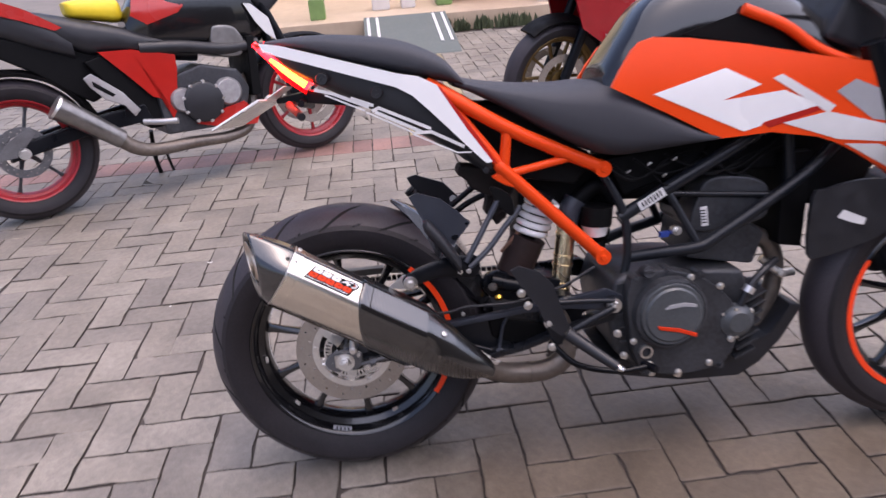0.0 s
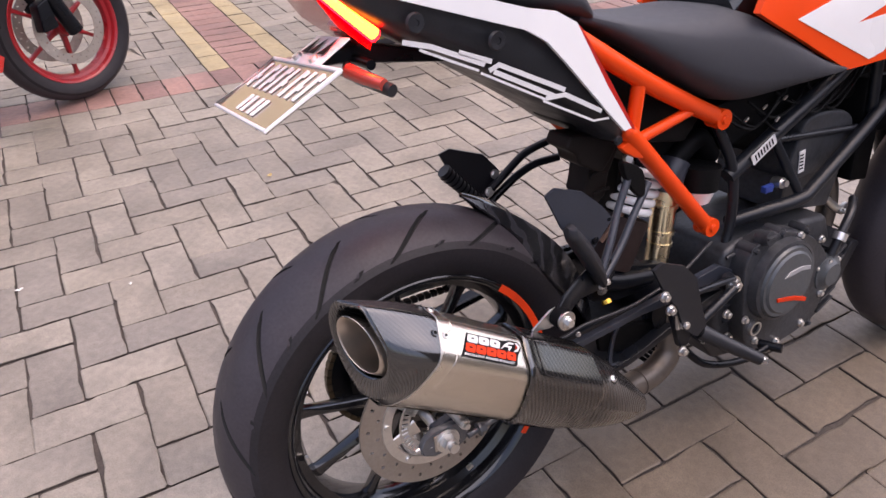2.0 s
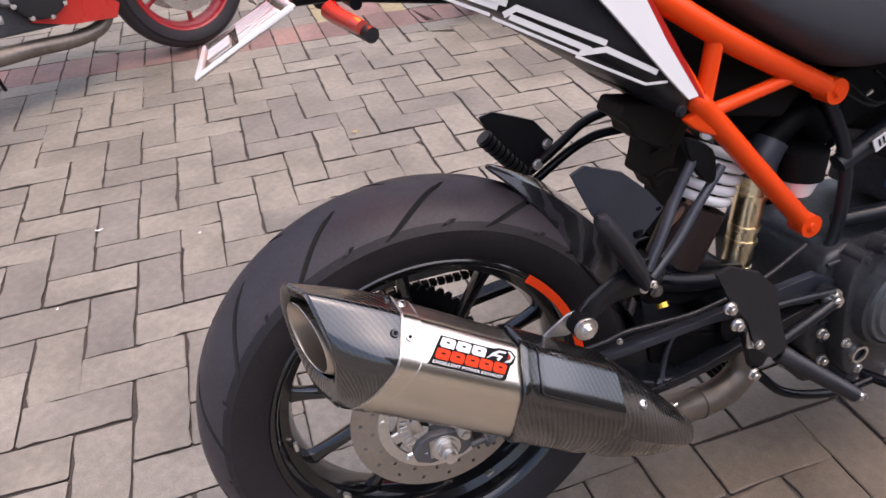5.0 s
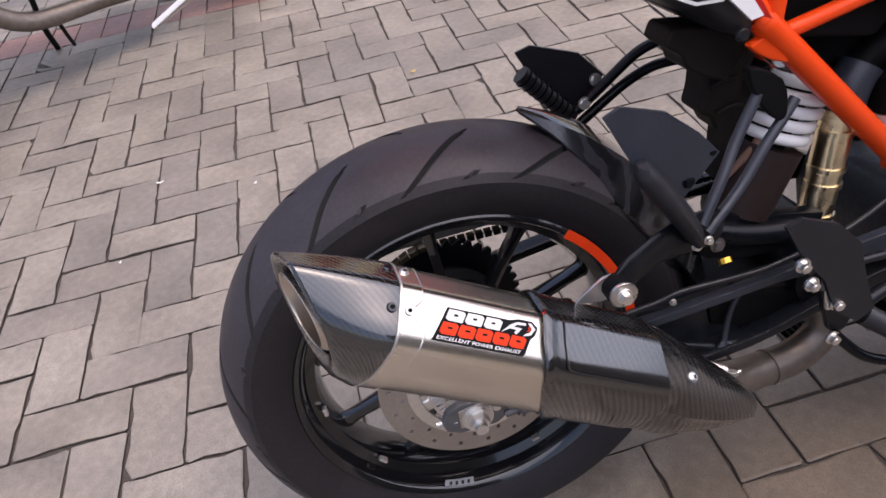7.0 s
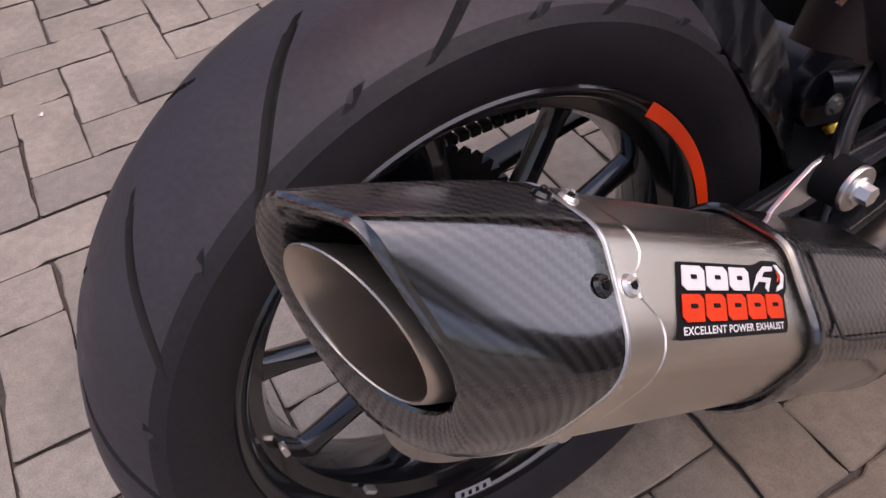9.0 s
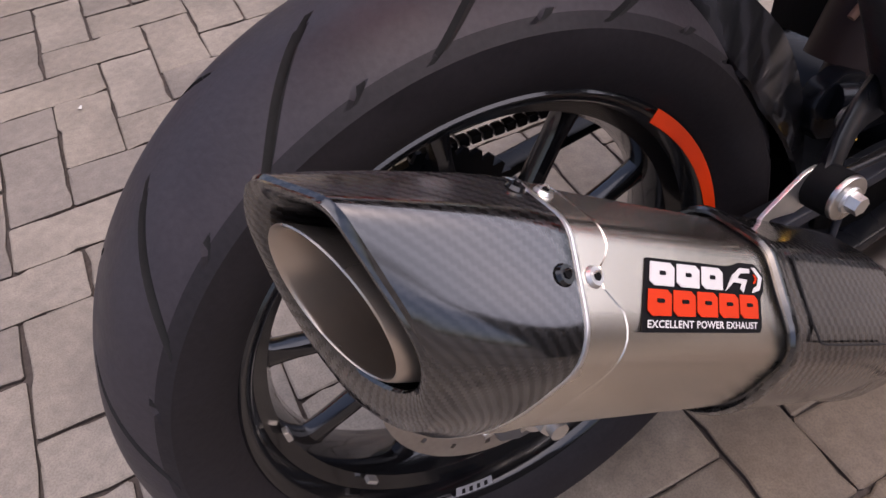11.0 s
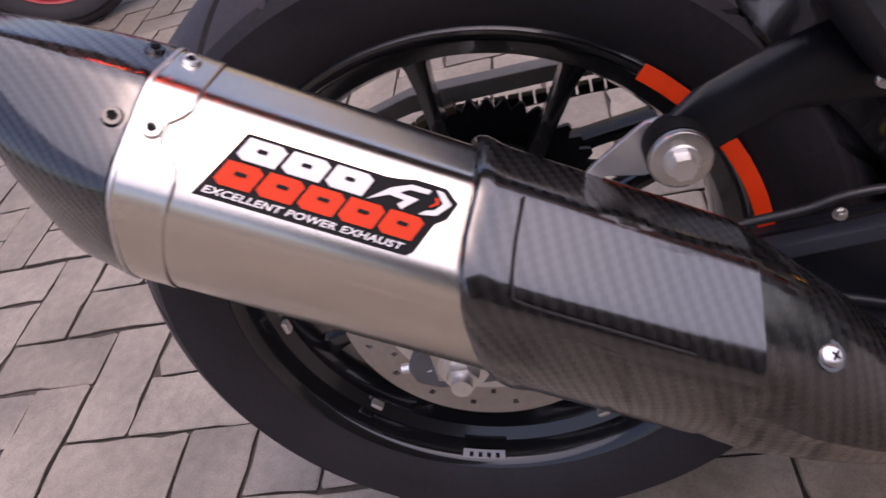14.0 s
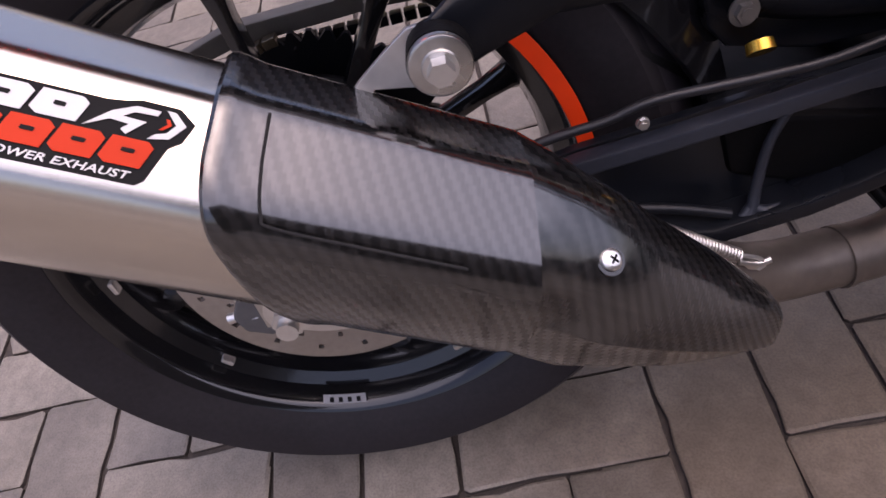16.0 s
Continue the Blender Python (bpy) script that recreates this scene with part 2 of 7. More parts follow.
CAST_GREY = material("grey_cast_alloy", (0.13, 0.13, 0.135), 0.45, 0.5, 0.25, 60, 0.2)
GUARD = material("grey_moulded_plastic", (0.021, 0.025, 0.035), 0.40, 0, 0.15, 300, 0.25, depth=0.0008)
GUARD_GREY = material("dusty_grey_plastic", (0.15, 0.142, 0.125), 0.5, 0, 0.2, 60, 0.15, spec=0.25)
MUDDY = material("muddy_black_plastic", (0.014, 0.0105, 0.0090), 0.6, 0, 0.35, 40, 0.2, spec=0.15)
BRONZE = material("dull_bronze_rim", (0.16, 0.10, 0.03), 0.45, 0.6, 0.25, 60, 0.1)
EARTH = material("packed_earth", (0.17, 0.15, 0.13), 0.9, 0, 0.2, 3, 0.3, depth=0.02)
FRAME = material("frame_paint", (0.008, 0.0095, 0.013), 0.34, 0, 0.3, 60, 0.15, rough_vary=0.1, spec=0.35)
DULL_STEEL = material("dull_grey_steel", (0.22, 0.21, 0.20), 0.38, 0.8, 0.3, 30, 0.1, rough_vary=0.12)
SMOKED = material("smoked_gloss_plastic", (0.030, 0.024, 0.019), 0.14, 0, 0.5, 14, 0.02, coat=1.0, rough_vary=0.06, spec=0.8)
BROWN_STRIP = material("dried_mud", (0.14, 0.075, 0.050), 0.8, 0, 0.3, 60, 0.4)
STREAKED = streaked_material("streaked_gloss_plastic")
RUST = material("brown_canister", (0.022, 0.0135, 0.0120), 0.5, 0.0, 0.2, 60, 0.1, spec=0.2)
CARBON = carbon_material("carbon_twill", 0.0020, 2.0, 0.0030, 0.0078)
CARBON_CAP = carbon_material("carbon_twill_square", 0.0019, 1.0, 0.0030, 0.0100)
PLATE = material("plate_enamel", (0.20, 0.165, 0.115), 0.18, 0, 0.15, 60, 0.05, coat=0.8)
TAIL_GLOW = glow_material("tail_lamp_lit", (1.0, 0.005, 0.004), 21.0)
AMBER_GLOW = glow_material("amber_lamp_lit", (1.0, 0.21, 0.015), 9.0)
LENS_RED = material("red_lens", (0.45, 0.02, 0.01), 0.15, 0, 0.1, 40, 0.0, coat=0.6)
AMBER = material("amber_lens", (0.42, 0.055, 0.038), 0.2, 0, 0.08, 40, 0.0, coat=0.5)
SILVER = material("silver_paint", (0.45, 0.44, 0.43), 0.35, 0.7, 0.12, 60, 0.08)
LEAF = material("dry_leaf", (0.42, 0.30, 0.12), 0.7, 0, 0.2, 200, 0.2)
PAPER = material("white_litter", (0.72, 0.70, 0.66), 0.7, 0, 0.08, 200, 0.1)
PLASTER = material("cream_plaster", (0.74, 0.62, 0.38), 0.8, 0, 0.12, 12, 0.2)
STEP_TILE = material("peach_floor_tile", (0.48, 0.36, 0.25), 0.5, 0, 0.15, 10, 0.1)
GREEN_PAINT = material("green_paint", (0.16, 0.26, 0.08), 0.6, 0, 0.15, 20, 0.1)
MAROON = material("maroon_wood", (0.22, 0.06, 0.035), 0.5, 0, 0.2, 14, 0.1)
WHITEWASH = material("whitewashed_post", (0.62, 0.58, 0.54), 0.8, 0, 0.1, 12, 0.2)
RAMP = material("grey_green_rubber", (0.10, 0.115, 0.105), 0.7, 0, 0.15, 40, 0.2)
WEED = material("weed_leaf", (0.07, 0.085, 0.04), 0.7, 0, 0.3, 60, 0.1)

# dark, so that the added wall throws little light back
SHADE_WALL = material("weathered_wall", (0.085, 0.075, 0.062), 0.85, 0, 0.3, 6, 0.4)


# ---- building helpers ----
def finish(me, mat, smooth=40):
    me.materials.append(mat)
    me.polygons.foreach_set("use_smooth", [True] * len(me.polygons))
    me.set_sharp_from_angle(angle=radians(smooth))
    me.update()


def part(name, bm, mat, parent=None, label="", smooth=40):
    """Links a bmesh as one mesh object, under a thing or a part."""
    bmesh.ops.recalc_face_normals(bm, faces=bm.faces[:])
    me = bpy.data.meshes.new(name)
    bm.to_mesh(me)
    bm.free()
    finish(me, mat, smooth)
    ob = new(name, me)
    wn_mod = ob.modifiers.new("WeightedNormal", "WEIGHTED_NORMAL")
    wn_mod.keep_sharp, wn_mod.weight = True, 50
    if parent is not None:
        ob.parent = parent
    if label:
        tagged(ob, label)
    return ob


def join(*bms):
    out = bmesh.new()
    for b in bms:
        me = bpy.data.meshes.new("tmp")
        b.to_mesh(me)
        b.free()
        out.from_mesh(me)
        bpy.data.meshes.remove(me)
    return out


def bevel(bm, w, seg=2, angle=35):
    es = [e for e in bm.edges if len(e.link_faces) == 2 and e.calc_face_angle(0) > radians(angle)]
    if es and w > 0:
        bmesh.ops.bevel(bm, geom=es, offset=w, segments=seg, affect="EDGES", profile=0.5, clamp_overlap=True)
    return bm


def box(cx, cy, cz, sx, sy, sz, b=0.002, rot=None):
    bm = bmesh.new()
    bmesh.ops.create_cube(bm, size=1, matrix=Matrix.Diagonal((sx, sy, sz, 1)))
    bevel(bm, b)
    m = Matrix.Translation((cx, cy, cz))
    if rot is not None:
        m = m @ rot
    bmesh.ops.transform(bm, matrix=m, verts=bm.verts)
    return bm


def frame_of(d):
    d = Vector(d).normalized()
    s = Vector((0, 0, 1)) if abs(d.z) < 0.9 else Vector((1, 0, 0))
    u = d.cross(s).normalized()
    return d, u, d.cross(u).normalized()


def cyl(p0, p1, r0, r1=None, seg=20, b=0.0):
    r1 = r0 if r1 is None else r1
    p0, p1 = Vector(p0), Vector(p1)
    d, u, v = frame_of(p1 - p0)
    bm = bmesh.new()
    rings = []
    for p, r in ((p0, r0), (p1, r1)):
        rings.append([bm.verts.new(p + r * (math.cos(2 * math.pi * i / seg) * u + math.sin(2 * math.pi * i / seg) * v)) for i in range(seg)])
    for i in range(seg):
        j = (i + 1) % seg
        bm.faces.new((rings[0][i], rings[0][j], rings[1][j], rings[1][i]))
    bm.faces.new(rings[0][::-1])
    bm.faces.new(rings[1])
    if b:
        bevel(bm, b, 2, 50)
    return bm


def smooth_path(pts, steps=8):
    pts = [Vector(p) for p in pts]
    if len(pts) < 3:
        return pts
    ext = [2 * pts[0] - pts[1]] + pts + [2 * pts[-1] - pts[-2]]
    out = []
    for i in range(1, len(ext) - 2):
        a, b, c, d = ext[i - 1:i + 3]
        for k in range(steps):
            t = k / steps
            out.append(0.5 * (2 * b + (c - a) * t + (2 * a - 5 * b + 4 * c - d) * t * t + (3 * b - a - 3 * c + d) * t ** 3))
    return out + [pts[-1]]


def tube(pts, r, seg=14, steps=8, curved=True, caps=True):
    """A bar or pipe along points; r: one radius, or one for each end."""
    path = smooth_path(pts, steps) if curved else [Vector(p) for p in pts]
    ra, rb = (r, r) if isinstance(r, (int, float)) else r
    bm = bmesh.new()
    rings, u = [], None
    for i, p in enumerate(path):
        d = (path[min(i + 1, len(path) - 1)] - path[max(i - 1, 0)]).normalized()
        if u is None:
            _, u, v = frame_of(d)
        u = (u - d * u.dot(d)).normalized()
        v = d.cross(u)
        rr = ra + (rb - ra) * i / (len(path) - 1)
        rings.append([bm.verts.new(p + rr * (math.cos(2 * math.pi * k / seg) * u + math.sin(2 * math.pi * k / seg) * v)) for k in range(seg)])
    for a, b in zip(rings, rings[1:]):
        for k in range(seg):
            j = (k + 1) % seg
            bm.faces.new((a[k], a[j], b[j], b[k]))
    if caps:
        bm.faces.new(rings[0][::-1])
        bm.faces.new(rings[-1])
    return bm


def prism(outline, y0, y1, b=0.004, seg=2):
    """A side outline (x, z) given thickness from y0 to y1."""
    bm = bmesh.new()
    a = [bm.verts.new((x, y0, z)) for x, z in outline]
    c = [bm.verts.new((x, y1, z)) for x, z in outline]
    n = len(a)
    bm.faces.new(a)
    bm.faces.new(c[::-1])
    for i in range(n):
        j = (i + 1) % n
        bm.faces.new((a[i], c[i], c[j], a[j]))
    bmesh.ops.recalc_face_normals(bm, faces=bm.faces[:])
    return bevel(bm, b, seg)


def round_outline(pts, steps=5):
    """A closed outline rounded through its points."""
    n = len(pts)
    out = []
    for i in range(n):
        a, b, c, d = (Vector((*pts[(i + k) % n], 0)) for k in (-1, 0, 1, 2))
        for k in range(steps):
            t = k / steps
            q = 0.5 * (2 * b + (c - a) * t + (2 * a - 5 * b + 4 * c - d) * t * t + (3 * b - a - 3 * c + d) * t ** 3)
            out.append((q.x, q.y))
    return out


def shell(outline, yf, thick=0.006, cuts=3):
    """A curved sheet: a side outline (x, z) laid on the surface y = yf(x, z), with thickness towards the middle."""
    bm = bmesh.new()
    f = bm.faces.new([bm.verts.new((x, 0, z)) for x, z in outline])
    bmesh.ops.triangulate(bm, faces=[f])
    for _ in range(cuts):
        long = [e for e in bm.edges if e.calc_length() > 0.018]
        if not long:
            break
        bmesh.ops.subdivide_edges(bm, edges=long, cuts=1)
        bmesh.ops.triangulate(bm, faces=bm.faces[:])
    r = bmesh.ops.extrude_face_region(bm, geom=bm.faces[:])
    back = {v for v in r["geom"] if isinstance(v, bmesh.types.BMVert)}
    for v in bm.verts:
        y = yf(v.co.x, v.co.z)
        v.co.y = y + math.copysign(thick, -y) if v in back else y
    return bm


def loft(rings, closed=True, caps=True, uv=None):
    """Skins rings of equal point count. uv: a function of (ring, point) that gives metres."""
    bm = bmesh.new()
    vs = [[bm.verts.new(p) for p in r] for r in rings]
    lay = bm.loops.layers.uv.new("UVMap") if uv else None
    n = len(rings[0])
    for i in range(len(rings) - 1):
        for k in range(n if closed else n - 1):
            j = (k + 1) % n
            f = bm.faces.new((vs[i][k], vs[i][j], vs[i + 1][j], vs[i + 1][k]))
            if uv:
                for lp, (a, c) in zip(f.loops, ((i, k), (i, k + 1), (i + 1, k + 1), (i + 1, k))):
                    lp[lay].uv = uv(a, c)
    if caps:
        bm.faces.new(vs[0][::-1])
        bm.faces.new(vs[-1])
    return bm


def lathe(profile, c, seg=96, ang0=0.0, ang1=360.0, close=True):
    """Turns a profile of (y, radius) about the wheel's axis, which runs along y through c."""
    full = abs(ang1 - ang0) > 359.9
    bm = bmesh.new()
    rings = []
    m = seg if full else seg + 1
    for i in range(m):
        a = radians(ang0 + (ang1 - ang0) * i / seg)
        rings.append([bm.verts.new((c[0] + r * math.cos(a), c[1] + y, c[2] + r * math.sin(a))) for y, r in profile])
    k = len(profile)
    for i in range(seg):
        a, b = rings[i], rings[(i + 1) % m]
        for q in range(k if close else k - 1):
            w = (q + 1) % k
            bm.faces.new((a[q], b[q], b[w], a[w]))
    if not full and close:
        bm.faces.new(rings[0])
        bm.faces.new(rings[-1][::-1])
    return bm


def bolt(p, d, r=0.008, h=0.006, washer=1.5, hexagon=True):
    """A hexagon bolt head on a washer."""
    p = Vector(p)
    d = Vector(d).normalized()
    w = cyl(p, p + d * h * 0.3, r * washer, seg=20)
    if hexagon:
        return join(w, cyl(p + d * h * 0.3, p + d * h, r, r * 0.95, seg=6, b=r * 0.1), cyl(p + d * h, p + d * h * 1.12, r * 0.55, seg=12))
    return join(w, cyl(p + d * h * 0.3, p + d * h, r, r * 0.8, seg=18, b=r * 0.12), cyl(p + d * h * 0.99, p + d * h * 1.02, r * 0.4, seg=6))


def strokes(lines, width, place):
    """Flat strokes drawn along polylines in a 2D plane; place turns (u, v) into a point."""
    bm = bmesh.new()
    h = width / 2
    for ln in lines:
        pts = [Vector((*p, 0)) for p in ln]
        L, R = [], []
        for i, p in enumerate(pts):
            d0 = (p - pts[i - 1]).normalized() if i else (pts[1] - p).normalized()
            d1 = (pts[i + 1] - p).normalized() if i < len(pts) - 1 else d0
            n0, n1 = Vector((-d0.y, d0.x, 0)), Vector((-d1.y, d1.x, 0))
            m = (n0 + n1).normalized()
            s = h / max(0.4, m.dot(n0))
            L.append(p + m * s)
            R.append(p - m * s)
        for i in range(len(pts) - 1):
            bm.faces.new([bm.verts.new(place(q.x, q.y)) for q in (L[i], R[i], R[i + 1], L[i + 1])])
    return bm


def lettering(body, place, bold=0.0):
    """Letters of the built-in font, filled and thickened, laid by place(u, v), where u and v run from 0 to 1 over the text."""
    cu = bpy.data.curves.new("letters", "FONT")
    cu.body, cu.size, cu.resolution_u, cu.offset = body, 1.0, 3, bold
    cu.space_character = 1.0 + bold * 2.2
    ob = bpy.data.objects.new("letters", cu)
    me = ob.to_mesh()
    bm = bmesh.new()
    bm.from_mesh(me)
    ob.to_mesh_clear()
    bpy.data.objects.remove(ob)
    bpy.data.curves.remove(cu)
    xs, ys = [v.co.x for v in bm.verts], [v.co.y for v in bm.verts]
    for v in bm.verts:
        v.co = place((v.co.x - min(xs)) / (max(xs) - min(xs)), (v.co.y - min(ys)) / (max(ys) - min(ys)))
    return bm


def thing(name, label, category, m, group="", kind=""):
    e = new(name)
    e.empty_display_size = 0.1
    e.matrix_world = m
    return tagged(e, label, category, group, kind)


# ---- the orange motorcycle: x towards its front, right side at minus y, wheels on z = 0 ----
LEAN_LEFT = 8.7
bike = thing("motorcycle", "orange, white and black naked motorcycle parked on its stand", "motorcycle", pose(0, 0, 0.0012, -LEAN_LEFT))
WC = (0.001, 0.009, 0.3035)


PITCHES, COLUMNS = 14, 60


def tread_shift(y, half):
    """The angle by which the tread's slanting cuts run on towards the shoulder."""
    return 0.42 * math.asin(min(1.0, abs(y) / half)) / (math.pi / 2)


def tread_cut(col, y):
    """Depth of the tread pattern in a column of the sheared grid."""
    side = math.asin(min(1.0, abs(y) / 0.073)) / (math.pi / 2)
    c = (col + (0 if y < 0 else COLUMNS // 2)) % COLUMNS
    if 0.10 < side < 0.80 and (c in (0, 1, 2, 3) if 0.18 < side < 0.72 else c in (1, 2)):
        return 0.0050
    if 0.66 < side < 0.76 and 28 <= c <= 31:
        return 0.0030
    return 0.0


def tyre_mesh(c, half, R, rim, treaded, seg):
    prof = []
    n = 84 if treaded else 14
    for i in range(n + 1):
        q = -1 + 2 * i / n
        y = half * math.sin(q * math.pi / 2 * 0.97)
        crown = R - (R - rim) * 0.44 * (abs(y) / half) ** 2.6
        prof.append((y, crown))
    right = [(-half * 0.985, R - (R - rim) * 0.62), (-half * 0.90, R - (R - rim) * 0.82), (-half * 0.76, rim + 0.002), (-half * 0.66, rim - 0.006)]
    left = [(-y, r) for y, r in right]
    full = right[::-1] + prof + left
    bm = bmesh.new()
    rings = []
    for i in range(seg):
        ring = []
        for y, r in full:
            a = 2 * math.pi * i / seg + (tread_shift(y, half) if treaded else 0)
            rr = r - (tread_cut(i, y) if treaded and r > rim + 0.03 else 0)
            ring.append(bm.verts.new((c[0] + rr * math.cos(a), c[1] + y, c[2] + rr * math.sin(a))))
        rings.append(ring)
    k = len(full)
    for i in range(seg):
        a, b = rings[i], rings[(i + 1) % seg]
        for q in range(k - 1):
            f = bm.faces.new((a[q], b[q], b[q + 1], a[q + 1]))
            # shade in the cuts is painted on with the near-black material
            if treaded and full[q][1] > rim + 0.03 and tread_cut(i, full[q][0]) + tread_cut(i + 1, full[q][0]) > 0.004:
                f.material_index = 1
            elif full[q][1] < R - (R - rim) * 0.34:
                f.material_index = 2
    return bm


def rim_mesh(c, half, rim):
    h = half
    prof = [(-h, rim + 0.004), (-h - 0.003, rim), (-h, rim - 0.006), (-h + 0.006, rim - 0.010), (-h * 0.62, rim - 0.014), (-h * 0.5, rim - 0.026), (-h * 0.2, rim - 0.032),
            (h * 0.2, rim - 0.032), (h * 0.5, rim - 0.026), (h * 0.62, rim - 0.014), (h - 0.006, rim - 0.010), (h, rim - 0.006), (h + 0.003, rim), (h, rim + 0.004), (h * 0.6, rim - 0.004), (-h * 0.6, rim - 0.004)]
    return lathe(prof, c, 128)


def spoke_mesh(c, ang, r0, r1, w0, w1, t, y=0.0):
    """A tapered cast spoke with a hollow back, flaring where it meets the rim."""
    bm = bmesh.new()
    rings = []
    for q, wf in ((0.0, 1.0), (0.15, 0.86), (0.5, 0.7), (0.82, 0.78), (0.94, 1.1), (1.0, 1.7)):
        r = r0 + (r1 - r0) * q
        w = w0 + (w1 - w0) * q
        w *= wf
        th = t * (1 - 0.25 * q)
        rings.append([Vector((r, y + s * th, z * w)) for s, z in ((-1, 0.5), (-1.25, 0), (-1, -0.5), (0.2, -0.62), (1, -0.3), (1, 0.3), (0.2, 0.62))])
    bm.free()
    bm = loft(rings)
    m = Matrix.Translation(c) @ Matrix.Rotation(-radians(ang), 4, "Y")
    bmesh.ops.transform(bm, matrix=m, verts=bm.verts)
    return bm


def holed_disc(c, y, r_out, r_in, t, holes):
    """A brake disc with real drilled rows: rings of cells, some left open."""
    bm = bmesh.new()
    seg = holes * 8
    radii = [r_in, r_in + (r_out - r_in) * 0.22, r_in + (r_out - r_in) * 0.36, r_in + (r_out - r_in) * 0.60, r_in + (r_out - r_in) * 0.74, r_out]
    vs = [[bm.verts.new((c[0] + r * math.cos(2 * math.pi * i / seg), c[1] + y, c[2] + r * math.sin(2 * math.pi * i / seg))) for r in radii] for i in range(seg)]
    for i in range(seg):
        for k in range(5):
            if (k == 1 and i % 8 == 0) or (k == 3 and i % 8 == 4):
                continue
            j = (i + 1) % seg
            bm.faces.new((vs[i][k], vs[j][k], vs[j][k + 1], vs[i][k + 1]))
    r = bmesh.ops.extrude_face_region(bm, geom=bm.faces[:])
    bmesh.ops.translate(bm, verts=[v for v in r["geom"] if isinstance(v, bmesh.types.BMVert)], vec=(0, t, 0))
    return bm


def build_wheel(owner, name, c, half, R, rim, treaded, spokes, first, rim_mat, tyre_mat, label, seg, spoke_mat=None):
    wheel = part(name, rim_mesh(c, half * 0.74, rim), rim_mat, owner, label)
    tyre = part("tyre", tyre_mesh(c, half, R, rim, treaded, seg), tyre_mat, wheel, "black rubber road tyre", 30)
    tyre.data.materials.append(GROOVE_SHADE)
    tyre.data.materials.append(RUBBER_SIDE)
    part("hub", lathe([(-0.055, 0.012), (-0.055, 0.034), (-0.040, 0.040), (-0.02, 0.036), (0.02, 0.036), (0.05, 0.045), (0.055, 0.03), (0.055, 0.012)], c, 40), rim_mat, wheel)
    for i in range(spokes):
        part("spoke", spoke_mesh(c, first + 360 * i / spokes, 0.034, rim - 0.026, 0.021, 0.0145, 0.012), spoke_mat or rim_mat, wheel)
    return wheel


rear = build_wheel(bike, "rear_wheel", WC, 0.072, 0.304, 0.218, True, 10, 202.0, GLOSS_BLACK, RUBBER, "gloss black ten-spoke rear wheel", 840)
arc = lathe([(-0.0578, 0.2085), (-0.0584, 0.2095), (-0.0584, 0.2195), (-0.0578, 0.2205)], WC, 60, 50.0, -38.0)
part("rim_decal", arc, ORANGE_DECAL, rear, "orange reflective rim stripe")
part("rim_label", lathe([(-0.0496, 0.1990), (-0.0501, 0.1990), (-0.0532, 0.2080), (-0.0527, 0.2080)], WC, 10, 250.6, 262.2), GREY_TAPE, rear, "small pale rim label")
for k in range(4):
    a0 = 252.4 + 2.4 * k
    part("label_bar", lathe([(-0.0508, 0.2015), (-0.0512, 0.2015), (-0.0530, 0.2065), (-0.0526, 0.2065)], WC, 3, a0, a0 + 1.1), BLACK_TAPE, rear)
disc = part("brake_disc", holed_disc(WC, -0.071, 0.120, 0.082, 0.004, 18), DISC_STEEL, rear, "drilled rear brake disc")
for k in range(6):
    part("disc_arm", spoke_mesh((WC[0], WC[1] - 0.068, WC[2]), 20 + 60 * k, 0.03, 0.088, 0.024, 0.018, 0.002), STEEL, rear)
part("disc_carrier", lathe([(-0.0735, 0.0715), (-0.0735, 0.0855), (-0.0705, 0.0860), (-0.0705, 0.0710)], WC, 72), STEEL, rear, "pale machined disc carrier")
for k in range(6):
    a1 = radians(50 + 60 * k)
    part("carrier_rivet", cyl((WC[0] + 0.0785 * math.cos(a1), WC[1] - 0.0725, WC[2] + 0.0785 * math.sin(a1)), (WC[0] + 0.0785 * math.cos(a1), WC[1] - 0.0765, WC[2] + 0.0785 * math.sin(a1)), 0.0052, 0.0046, 14, 0.0006), STEEL, rear)
slots = [box(0, 0, 0, 0.012, 0.003, 0.0035, 0, Matrix.Rotation(-2 * math.pi * k / 44, 4, "Y") @ Matrix.Translation((0.053, 0, 0))) for k in range(44)]
abs_ring = join(*slots, lathe([(-0.0015, 0.045), (-0.0015, 0.048), (0.0015, 0.048), (0.0015, 0.045)], (0, 0, 0), 60), lathe([(-0.0015, 0.058), (-0.0015, 0.061), (0.0015, 0.061), (0.0015, 0.058)], (0, 0, 0), 60))
bmesh.ops.translate(abs_ring, verts=abs_ring.verts, vec=(WC[0], WC[1] - 0.078, WC[2]))
part("sensor_ring", abs_ring, STEEL, rear, "slotted speed sensor ring")
for a0 in (202, 240, 310):
    a1 = radians(a0 - 17)
    part("balance_weight", box(0.19 * math.cos(a1), WC[1] - 0.034, WC[2] + 0.19 * math.sin(a1), 0.012, 0.008, 0.005, 0.001, Matrix.Rotation(-a1 + math.pi / 2, 4, "Y")), STEEL, rear)
teeth = []
for k in range(43):
    a1 = 2 * math.pi * k / 43
    teeth.append((0.101 * math.cos(a1), WC[2] + 0.101 * math.sin(a1)))
    teeth.append((0.110 * math.cos(a1 + 0.05), WC[2] + 0.110 * math.sin(a1 + 0.05)))
    teeth.append((0.110 * math.cos(a1 + 0.09), WC[2] + 0.110 * math.sin(a1 + 0.09)))
spr = bmesh.new()
outer = [spr.verts.new((x, 0.092, z)) for x, z in teeth]
